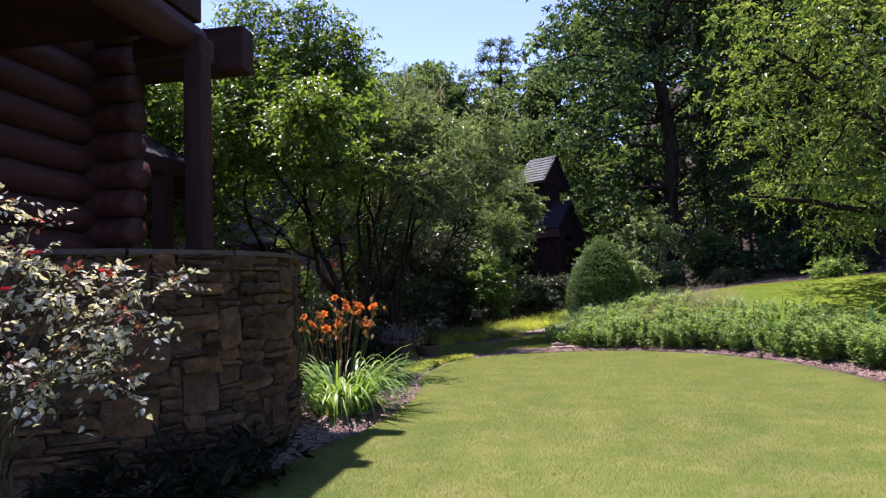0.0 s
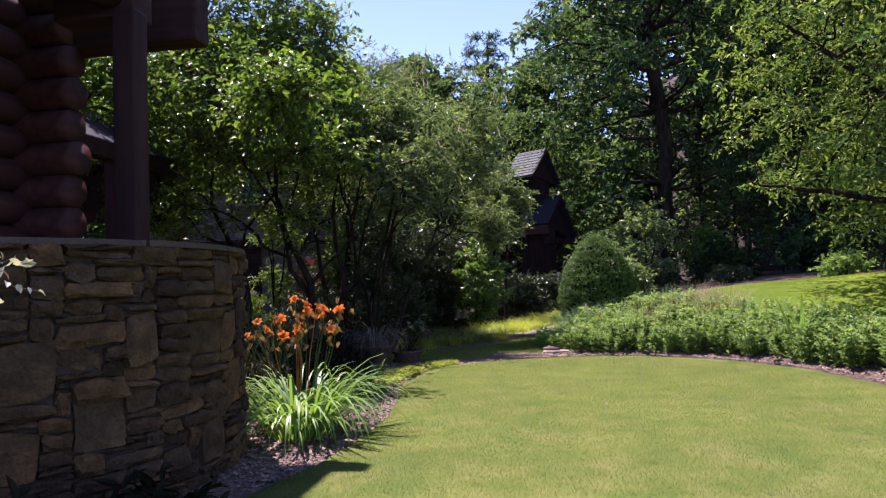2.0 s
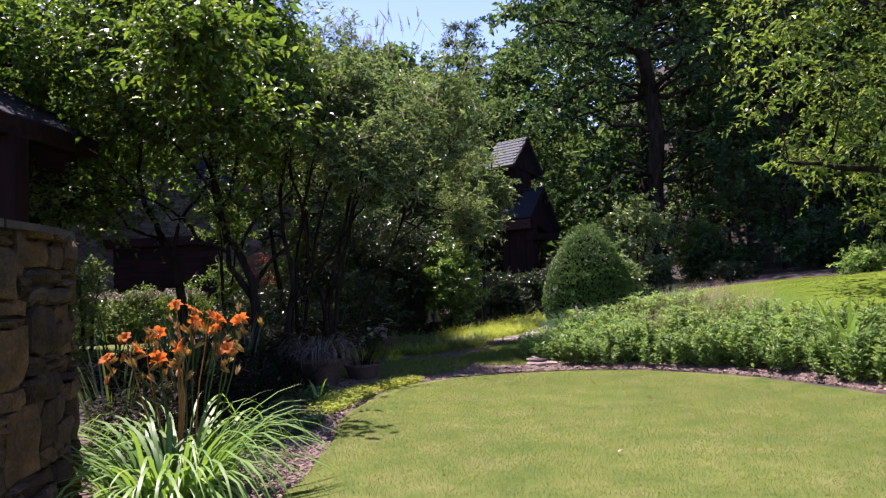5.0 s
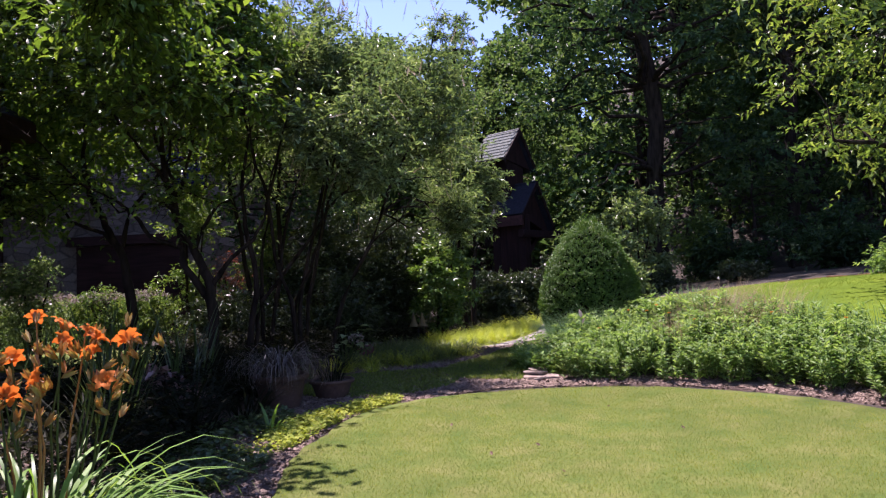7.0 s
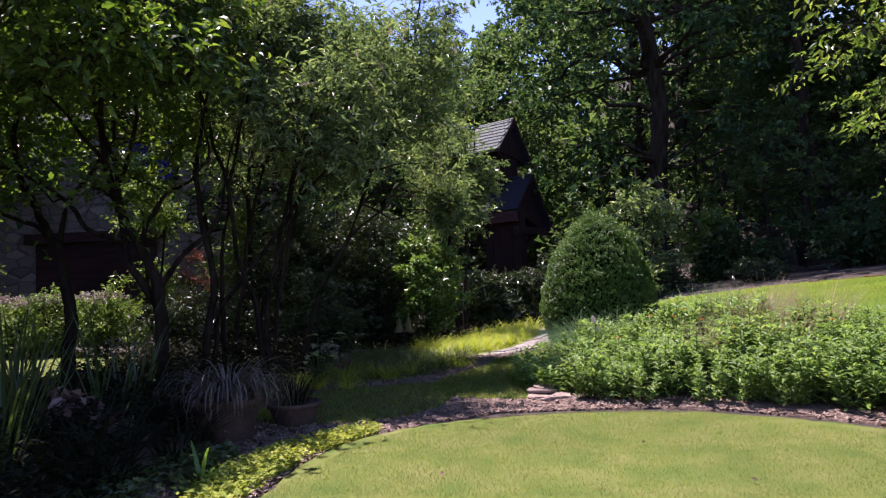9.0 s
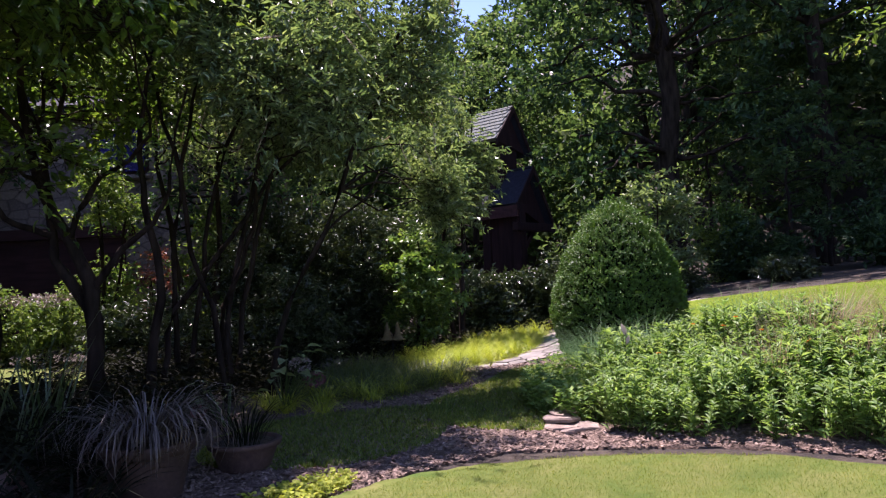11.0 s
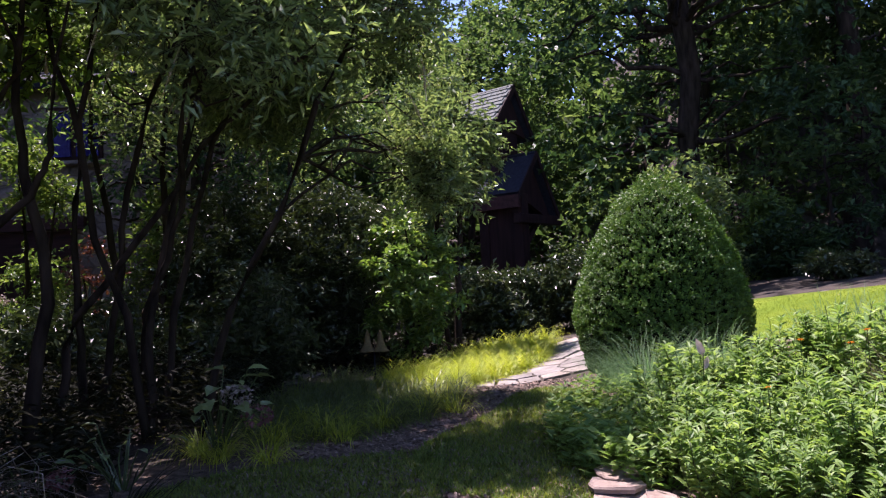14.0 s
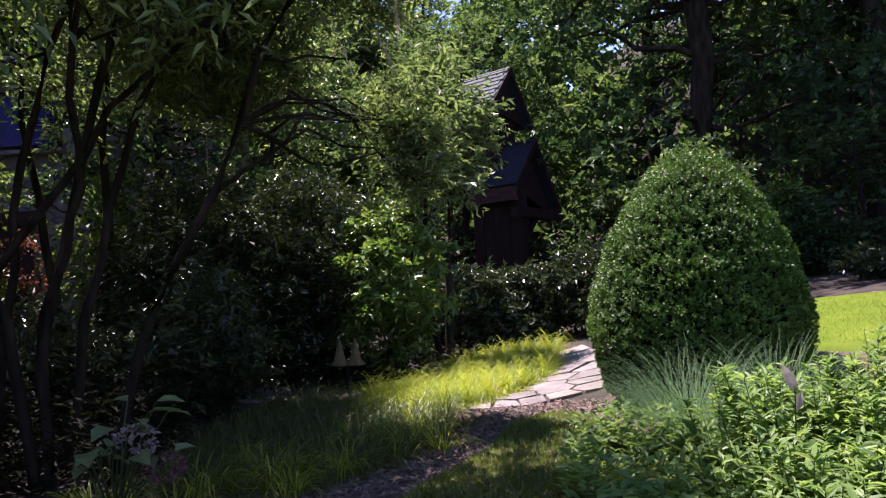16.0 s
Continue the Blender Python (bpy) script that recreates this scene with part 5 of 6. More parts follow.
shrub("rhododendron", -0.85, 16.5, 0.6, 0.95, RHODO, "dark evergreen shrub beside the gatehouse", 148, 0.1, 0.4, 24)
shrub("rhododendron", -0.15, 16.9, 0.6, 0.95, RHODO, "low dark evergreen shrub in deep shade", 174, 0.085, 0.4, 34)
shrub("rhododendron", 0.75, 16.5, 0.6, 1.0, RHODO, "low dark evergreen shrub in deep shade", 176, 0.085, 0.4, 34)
shrub("woodland_shrub", 1.6, 15.7, 0.38, 0.85, VITEX, "pale leafy shrub at the wood's edge", 150, 0.08, 0.5, 18)
shrub("woodland_shrub", 2.1, 16.6, 0.6, 1.9, VITEX, "pale leafy shrub under the oak", 152, 0.09, 0.5, 26)
shrub("woodland_shrub", 3.5, 17.8, 0.4, 1.5, LAUREL, "pale leafy shrub under the oak", 153, 0.09, 0.5, 16)
shrub("woodland_shrub", 3.9, 17.5, 0.8, 0.9, OAK, "low dark shrub under the trees", 154, 0.1, 0.5, 20)
shrub("woodland_shrub", 5.4, 16.2, 0.9, 1.1, OAK, "low dark shrub under the trees", 156, 0.1, 0.5, 22)
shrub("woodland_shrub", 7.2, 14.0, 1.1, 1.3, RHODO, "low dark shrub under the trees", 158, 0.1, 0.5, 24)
shrub("woodland_shrub", 4.4, 12.1, 0.19, 0.3, PERENNIAL, "small round bright shrub at the lawn's edge", 160, 0.06, 0.5, 14, 20)
shrub("woodland_shrub", 1.5, 18.6, 0.9, 1.6, WOODS, "leafy shrub behind the boxwood", 162, 0.11, 0.5, 24)
shrub("garden_shrub", -5.5, 14.2, 0.45, 2.75, GOLDSHRUB, "tall bright yellow-green shrub behind the trunks", 164, 0.065, 0.5, 24)
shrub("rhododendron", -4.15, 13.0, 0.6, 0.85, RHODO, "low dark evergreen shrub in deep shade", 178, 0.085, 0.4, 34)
shrub("garden_shrub", -4.35, 15.0, 0.5, 2.15, GOLDSHRUB, "bright yellow-green shrub in the sun", 166, 0.08, 0.5, 30)
shrub("flowering_shrub", -7.4, 13.0, 0.42, 1.5, VITEX, "pale silvery shrub near the house", 168, 0.06, 0.5, 24)


def white_shrub(x, y, r, h, seed):
    root = shrub("flowering_shrub", x, y, r, h, GOLDSHRUB, "low green shrub topped with white flowers near the house", seed, 0.06, 0.5, 26, group="white-flowered shrubs near the house")
    rng = np.random.default_rng(seed + 5)
    lv, _, _ = twigs(rng, (0, 0, h * 0.98), (r * 0.9, r * 0.9, 0.07), 260, 0.05, 3, 0.035, 0.9, 1.0)
    tagged(part_mesh("blossom", mesh_of("blossom", *lv, WHITE), root, "small white flowers"), kind="stuff")


for k in range(4):
    white_shrub(-8.9 + 0.75 * k, 14.6 + 0.05 * k, 0.5, 0.92, 180 + 10 * k)
# dark shrubs added along a strip that is only shaded ground
for n, (x, y, r, h) in enumerate(((2.4, 16.4, 0.4, 0.5), (3.6, 15.4, 0.4, 0.45), (5.2, 13.6, 0.4, 0.4), (6.9, 12.0, 0.45, 0.5))):
    shrub("edge_shrub", x, y, r * 0.8, h * 0.6, RHODO, "low dark evergreen added to stand for shade at the wood's edge", 420 + 2 * n, 0.07, 0.5, 14, 22, None, 0.14, 8, "low evergreens at the wood's edge")


# ---- boxwood ----
def boxwood():
    rng = np.random.default_rng(200)
    root = thing("boxwood", (0.74, 12.25, gz(0.74, 12.25) - 0.02), "large clipped egg-shaped boxwood with small dark green leaves", "shrub")
    H, R = 1.5, 0.635

    def radius(t):
        low = 0.84 + 0.16 * np.sin(np.clip(t / 0.3, 0, 1) * np.pi / 2)
        return R * low * np.power(np.clip(1 - np.clip((t - 0.22) / 0.78, 0, 1) ** 1.75, 0, 1), 0.72)

    # solid core added behind the shoots, dark in place of inner shade
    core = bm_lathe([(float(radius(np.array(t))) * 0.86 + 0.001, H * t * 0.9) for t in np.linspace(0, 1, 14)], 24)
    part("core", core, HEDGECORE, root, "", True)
    shoots, per = 15000, 10
    t = rng.random(shoots * 3)
    t = t[rng.random(shoots * 3) < radius(t) / R][:shoots]
    shoots = len(t)
    a = rng.random(shoots) * 2 * np.pi
    r = radius(t)
    lump = 1 + 0.015 * np.sin(5 * a + 7 * t) * np.cos(11 * t + 2 * a) + 0.022 * np.sin(14 * a + 5 * np.sin(19 * t)) * np.cos(23 * t + 3 * np.sin(6 * a))
    deep = np.where(rng.random(shoots) < 0.62, 0.014 * rng.random(shoots), 0.14 * rng.random(shoots))
    c = np.stack([r * np.cos(a), r * np.sin(a), H * t], 1) * (lump - deep)[:, None]
    nor = unit(np.stack([np.cos(a), np.sin(a), 1.6 * (t - 0.25)], 1))
    way = unit(nor + np.array([0, 0, 0.35]) + rng.normal(0, 0.3, (shoots, 3)))
    n = shoots * per
    along = np.tile(np.linspace(-0.034, 0.012, per), shoots)[:, None]
    w = np.repeat(way, per, 0)
    sd = unit(np.cross(w, rng.normal(0, 1, (n, 3))))
    p = np.repeat(c, per, 0) + w * along
    out = unit(sd + w * 0.7)
    up = unit(w + rng.normal(0, 0.3, (n, 3)))
    size = 0.0165 * (0.65 + 0.7 * rng.random(n))
    v, f = leaf_arrays(p, out, up, size, size * 0.62, 0.15, 0.1)
    part_mesh("foliage", mesh_of("foliage", v, f, BOX), root)
    v, f = tube_arrays([(0, 0, -0.1), (0, 0, 0.3)], [0.06, 0.05], 8)
    part_mesh("trunk", mesh_of("trunk", v, f, DARKBARK, True), root)


boxwood()


# ---- perennial bed ----
def perennial(seed, height=0.5, spread=0.2, stems=18, per=34, leaf=0.098, width=0.3):
    rng = np.random.default_rng(seed)
    root = thing("perennial_plant", (0, 0, 0), "bushy green perennial with lance-shaped leaves in the mulched bed", "perennial", "perennials in the flower bed")
    leaves, sticks = [], []
    for k in range(stems):
        a = rng.random() * 6.28
        r = spread * math.sqrt(rng.random())
        b = np.array([r * 0.6 * math.cos(a), r * 0.6 * math.sin(a), -0.03])
        e = np.array([r * 1.5 * math.cos(a), r * 1.5 * math.sin(a), height * (0.7 + 0.4 * rng.random())])
        line = bend(b, e, rng, 0, 0.05, 5)
        sticks.append(tube_arrays(line, np.linspace(0.004, 0.002, 5), 3))
        t = 0.08 + 0.92 * rng.random(per) ** 0.66
        i = np.clip((t * 4).astype(int), 0, 3)
        p = line[i] + (line[i + 1] - line[i]) * (t * 4 - i)[:, None]
        an = rng.random(per) * 6.28
        out = np.stack([np.cos(an), np.sin(an), 0.35 + 0.9 * rng.random(per)], 1)
        up = unit(np.array([0, 0, 1.0]) + rng.normal(0, 0.3, (per, 3)))
        size = leaf * (0.6 + 0.7 * rng.random(per)) * (1.1 - 0.45 * t)
        leaves.append(leaf_arrays(p, out, up, size, size * width, 0.2, 0.3, True))
    v, f = joined(sticks)
    tagged(part_mesh("stalk", mesh_of("stalk", v, f, IRISLEAF), root), kind="stuff")
    v, f = joined(leaves)
    part_mesh("foliage", mesh_of("foliage", v, f, PERENNIAL), root)
    return root


def plant_bed():
    rng = np.random.default_rng(210)
    kinds = [perennial(211), perennial(212, 0.46, 0.22, 16), perennial(213, 0.54, 0.18, 14), perennial(214, 0.42, 0.22, 17, 32, 0.075, 0.42)]
    line = rounded([(0.15, 9.62), (0.9, 9.46), (1.7, 9.0), (2.2, 8.32), (2.55, 7.4), (2.8, 6.4), (2.98, 5.0), (3.05, 3.2), (3.6, 3.2), (3.6, 5.0), (3.4, 6.6), (3.0, 8.1), (2.45, 9.3), (1.9, 10.1), (1.5, 10.7), (1.1, 11.0), (0.5, 10.9), (0.3, 10.4)], 1)
    spots = []
    for q in scatter(rng, line, 4000):
        if len(spots) < 250 and all((q[0] - s[0]) ** 2 + (q[1] - s[1]) ** 2 > 0.145 ** 2 for s in spots):
            spots.append(q)
    for k, (x, y) in enumerate(spots):
        s = rng.uniform(0.68, 0.92)
        m = Matrix.Translation((x, y, gz(x, y))) @ Matrix.Rotation(rng.uniform(0, 6.28), 4, "Z") @ Matrix.Diagonal((s, s, s, 1))
        if k < 4:
            kinds[k].matrix_basis = m
        else:
            copy_thing(kinds[k % 4], m)


plant_bed()


def flower_disc(rng, petals, size, cup=0.3, width=0.5):
    a = np.arange(petals) * 2 * np.pi / petals + rng.random()
    out = np.stack([np.cos(a), np.sin(a), np.full(petals, cup)], 1)
    up = np.tile(np.array([[0, 0, 1.0]]), (petals, 1)) - out * 0.3
    return leaf_arrays(np.zeros((petals, 3)), out, up, size, size * width, 0.1, 0.25, True)


def small_flowers():
    rng = np.random.default_rng(220)
    v, f = flower_disc(rng, 8, 0.017, 0.1, 0.5)
    first = mesh_of("small_flower", v, f, SUSAN)
    for x, y, h in ((0.55, 9.8, 0.43), (1.2, 9.9, 0.44), (1.9, 9.3, 0.45), (2.3, 8.9, 0.42), (1.15, 10.2, 0.46), (2.7, 7.4, 0.42), (0.9, 10.3, 0.45), (1.35, 9.6, 0.42), (1.05, 10.15, 0.44)):
        root = thing("small_flower", (x, y, gz(x, y)), "small orange daisy on a thin green stem", "flower", "small orange flowers in the bed")
        tv, tf = tube_arrays([(0, 0, 0), (0.01, 0.01, h * 0.5), (0, 0, h)], [0.003, 0.0025, 0.002], 4)
        part_mesh("stem", mesh_of("stem", tv, tf, IRISLEAF), root)
        ob = part_mesh("bloom", first, root)
        ob.matrix_local = pose(0, 0, h, -20, 10 * rng.normal(), 0)


small_flowers()


def strap_clump(name, x, y, count, length, width, mat, label, category, seed, spread=0.12, up=1.1, curl=1.0, segments=5, group="", vary=0.5, split=0):
    rng = np.random.default_rng(seed)
    root = thing(name, (x, y, gz(x, y)), label, category, group)
    a = rng.random(count) * 2 * np.pi
    r = spread * np.sqrt(rng.random(count))
    p = np.stack([r * np.cos(a), r * np.sin(a), np.full(count, -0.02)], 1)
    b = a + rng.normal(0, 0.5, count)
    lean = np.stack([np.cos(b), np.sin(b), np.zeros(count)], 1) * (0.25 + 0.75 * rng.random((count, 1)))
    L = length * (1 - vary + 2 * vary * rng.random(count))
    v, f = blades(rng, p, L, width, lean, segments, up, curl)
    own = np.argsort(-L)[:split]
    step = 2 * (segments + 1)
    for i in own:
        quad = np.stack([[2 * q, 2 * q + 1, 2 * q + 3, 2 * q + 2] for q in range(segments)])
        part_mesh("leaf", mesh_of("leaf", v[i * step:(i + 1) * step], quad, mat, True), root)
    rest = f[~np.isin(f[:, 0] // step, own)]
    if len(rest):
        used, back = np.unique(rest, return_inverse=True)
        tagged(part_mesh("foliage", mesh_of("foliage", v[used], back.reshape(-1, 4), mat, True), root), kind="stuff")
    return root


for k, (x, y, h) in enumerate(((2.36, 8.15, 0.62), (2.46, 8.25, 0.55), (3.0, 7.3, 0.55))):
    strap_clump("canna_plant", x, y, 5, h, 0.05, LILYLEAF, "young canna with broad upright leaves", "perennial", 225 + k, 0.04, 2.6, 0.35, 5, "young cannas in the bed", 0.25, 10)
strap_clump("ornamental_grass", 0.38, 11.2, 1500, 0.54, 0.0019, BLUEGRASS, "fine blue-green ornamental grass in front of the boxwood", "ornamental grass", 231, 0.16, 1.0, 1.3, 6)
strap_clump("ornamental_grass", 0.78, 11.25, 500, 0.42, 0.0024, BLUEGRASS, "fine blue-green ornamental grass in front of the boxwood", "ornamental grass", 232, 0.16, 1.2, 0.9, 5)
for k, (x, y) in enumerate(((1.5, 11.2), (1.85, 10.6), (2.3, 9.9), (1.65, 10.95), (2.7, 9.2))):
    strap_clump("misty_grass", x, y, 220, 0.36, 0.004, BLUEGRASS, "hazy fine-bladed grass at the top of the bed", "ornamental grass", 235 + k, 0.2, 1.4, 0.6, 4, "misty grasses")


for k, (x, y, h) in enumerate(((1.3, 9.95, 0.42), (1.62, 10.25, 0.46), (1.95, 10.55, 0.4), (1.75, 9.85, 0.4), (2.2, 10.15, 0.42))):
    strap_clump("dry_grass", x, y, 420, h, 0.0028, DRYGRASS, "soft fine-bladed grass with pinkish dry plumes in the bed", "ornamental grass", 590 + k, 0.16, 1.9, 0.7, 5, "dry grasses in the bed")
pale = thing("pale_leaf_plant", (0.42, 10.25, gz(0.42, 10.25)), "young plant with a pale pointed leaf on a thin stem", "perennial")
part_mesh("stem", mesh_of("stem", *tube_arrays([(0, 0, -0.02), (0.01, 0.0, 0.25), (0.02, 0.0, 0.5)], [0.004, 0.003, 0.002], 4), IRISLEAF), pale)
for k, (a, size) in enumerate(((2.2, 0.095), (0.4, 0.07))):
    v, f = leaf_arrays(np.array([[0.02, 0.0, 0.48 - 0.06 * k]]), np.array([[0.4 * math.cos(a), 0.4 * math.sin(a), 1.0]]), np.array([[0.0, -1.0, 0.2]]), size, size * 0.4, 0.15, 0.1, True)
    part_mesh("leaf", mesh_of("leaf", v, f, SPIKE), pale)


# ---- golden grass, moss and creepers ----
def blade_field(name, poly, count, length, width, mat, label, seed, way=(0.5, -0.6), category="ornamental grass", up=0.9, curl=1.0):
    rng = np.random.default_rng(seed)
    p = on_ground(scatter(rng, rounded(poly, 2), count), 0.0)
    clump = np.round(p[:, :2] / 0.16) * 0.16
    a = np.arctan2(p[:, 1] - clump[:, 1], p[:, 0] - clump[:, 0]) + rng.normal(0, 0.5, count)
    lean = np.stack([np.cos(a) + way[0], np.sin(a) + way[1], np.zeros(count)], 1) * (0.4 + 0.6 * rng.random((count, 1)))
    v, f = blades(rng, p, length * (0.5 + rng.random(count)), width, lean, 4, up, curl)
    return tagged(new(name, mesh_of(name, v, f, mat, True)), label, category, "", "stuff")


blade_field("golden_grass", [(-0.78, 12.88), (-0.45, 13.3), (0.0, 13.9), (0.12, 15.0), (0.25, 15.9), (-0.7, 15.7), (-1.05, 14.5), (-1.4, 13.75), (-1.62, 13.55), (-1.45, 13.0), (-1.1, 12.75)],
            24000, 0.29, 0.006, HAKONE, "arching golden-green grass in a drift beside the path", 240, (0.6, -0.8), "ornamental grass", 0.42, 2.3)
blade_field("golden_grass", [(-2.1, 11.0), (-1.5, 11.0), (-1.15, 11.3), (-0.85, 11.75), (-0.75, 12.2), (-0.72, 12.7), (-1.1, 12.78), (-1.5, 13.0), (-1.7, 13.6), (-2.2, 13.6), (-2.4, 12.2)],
            10500, 0.24, 0.0055, SHADEGRASS, "thin arching golden grass in tones darkened for shade", 239, (0.5, -0.7), "ornamental grass", 0.42, 2.3)
rng_tuft = np.random.default_rng(247)
for k in range(22):
    x, y = ((-2.2, 10.85), (-2.0, 10.7), (-1.75, 10.6), (-1.6, 11.2), (-1.38, 11.1), (-1.2, 11.5), (-1.02, 11.8), (-0.92, 12.1), (-1.85, 11.1), (-1.5, 11.6), (-1.3, 11.9), (-0.95, 12.45), (-1.75, 11.55))[k % 13]
    x, y = x + rng_tuft.normal(0, 0.07), y + rng_tuft.normal(0, 0.07)
    strap_clump("grass_tuft", x, y, 52, 0.26 + 0.08 * rng_tuft.random(), 0.0055, HAKONE, "drooping tuft of golden-green grass at the path's edge", "ornamental grass", 500 + k, 0.05, 1.1, 2.1, 5, "tufts of golden grass", 0.4)


def leaf_mat(name, poly, count, size, mat, label, seed, height=0.04, width=0.8, category="ground cover"):
    rng = np.random.default_rng(seed)
    p = scatter(rng, rounded(poly, 2), count)
    dens = np.sin(p[:, 0] * 5.1 + 1.3) * np.cos(p[:, 1] * 4.3) + 0.5 * np.sin(p[:, 0] * 13 + p[:, 1] * 9)
    p = on_ground(p[dens + rng.normal(0, 0.5, count) > -0.55], 0.012)
    n = len(p)
    p[:, 2] += height * rng.random(n) ** 1.5
    a = rng.random(n) * 6.28
    out = np.stack([np.cos(a), np.sin(a), 0.25 + 0.4 * rng.random(n)], 1)
    up = unit(np.array([0, 0, 1.0]) + rng.normal(0, 0.3, (n, 3)))
    s = size * (0.6 + 0.8 * rng.random(n))
    v, f = leaf_arrays(p, out, up, s, s * width, 0.1, 0.1)
    return tagged(new(name, mesh_of(name, v, f, mat)), label, category, "", "stuff")


leaf_mat("golden_creeper", [(-1.88, 6.95), (-1.5, 7.0), (-1.42, 8.1), (-1.08, 8.72), (-1.2, 8.95), (-1.55, 8.5), (-1.75, 8.0)], 5600, 0.026, JENNY, "golden creeping ground cover along the lawn's edge", 241, 0.05)
leaf_mat("green_cover", [(-2.35, 6.0), (-1.75, 6.1), (-1.5, 6.55), (-1.5, 6.95), (-1.8, 7.3), (-1.75, 8.2), (-2.1, 8.4), (-2.4, 7.4)], 6500, 0.034, IRISLEAF, "low dark green ground cover in the shade of the bed", 238, 0.06)
grass_stuff("moss_grass", [(-2.2, 9.1), (-1.45, 9.02), (-1.1, 9.2), (-0.75, 9.65), (-0.8, 10.75), (-1.2, 10.75), (-2.2, 10.3)], 26000, 0.032, 0.0075, MOSS, "low soft green turf in dappled shade", 242, 0.012, "ground cover")
grass_stuff("moss_grass", [(-0.98, 10.2), (-0.35, 9.75), (0.1, 9.8), (0.3, 10.6), (0.2, 11.6), (-0.05, 12.5), (-0.42, 12.3), (-0.55, 11.6), (-0.98, 10.9)], 36000, 0.036, 0.008, MOSS, "low soft green turf in dappled shade", 243, 0.012, "ground cover")
leaf_mat("green_edging", [(-0.12, 10.0), (0.3, 9.8), (0.4, 10.8), (0.2, 11.5), (-0.1, 11.5), (-0.3, 10.7)], 5200, 0.055, PERENNIAL, "leafy green ground cover at the bed's corner", 244, 0.2, 0.42)


# leaf tangles added to darken ground that lies in shade
leaf_mat("shade_cover", [(-4.6, 8.2), (-2.9, 7.6), (-2.35, 8.2), (-2.3, 9.6), (-2.5, 10.6), (-3.0, 11.4), (-4.8, 11.4)], 15000, 0.075, SHADELEAF, "tangle of leaves coloured near-black for the shade under the trees", 245, 0.32, 0.3)
leaf_mat("shade_cover", [(-4.9, 11.3), (-3.0, 11.2), (-2.4, 11.0), (-2.25, 12.0), (-2.4, 13.2), (-3.0, 14.0), (-5.0, 13.6)], 13000, 0.075, SHADELEAF, "tangle of leaves coloured near-black for the shade under the trees", 248, 0.4, 0.3)
leaf_mat("shade_cover", [(-2.9, 5.9), (-2.1, 6.1), (-2.0, 7.0), (-2.2, 8.1), (-2.9, 8.0)], 3400, 0.07, SHADELEAF, "tangle of leaves coloured near-black for the shade under the trees", 246, 0.3, 0.3)

leaf_mat("shade_cover", [(-3.6, 14.0), (-2.0, 13.9), (-1.2, 14.6), (-0.6, 15.9), (0.3, 16.2), (0.4, 17.4), (-3.8, 17.2)], 8000, 0.08, SHADELEAF, "tangle of leaves coloured near-black for the shade under the shrubs", 249, 0.22, 0.4)


# coarser tufts standing up out of the lawn
for k, (x, y) in enumerate(((0.2, 5.41), (0.45, 6.31), (-0.94, 5.31), (0.19, 4.95), (-0.32, 4.69), (-0.78, 6.41), (0.43, 5.1), (-1.0, 5.05), (-0.85, 5.6), (1.1, 6.9), (0.9, 5.6), (-1.05, 6.6))):
    strap_clump("lawn_tuft", x, y, 26, 0.05, 0.004, LAWN, "small tuft of coarser grass in the lawn", "grass", 700 + k, 0.05, 1.1, 1.0, 3, "coarse tufts in the lawn")


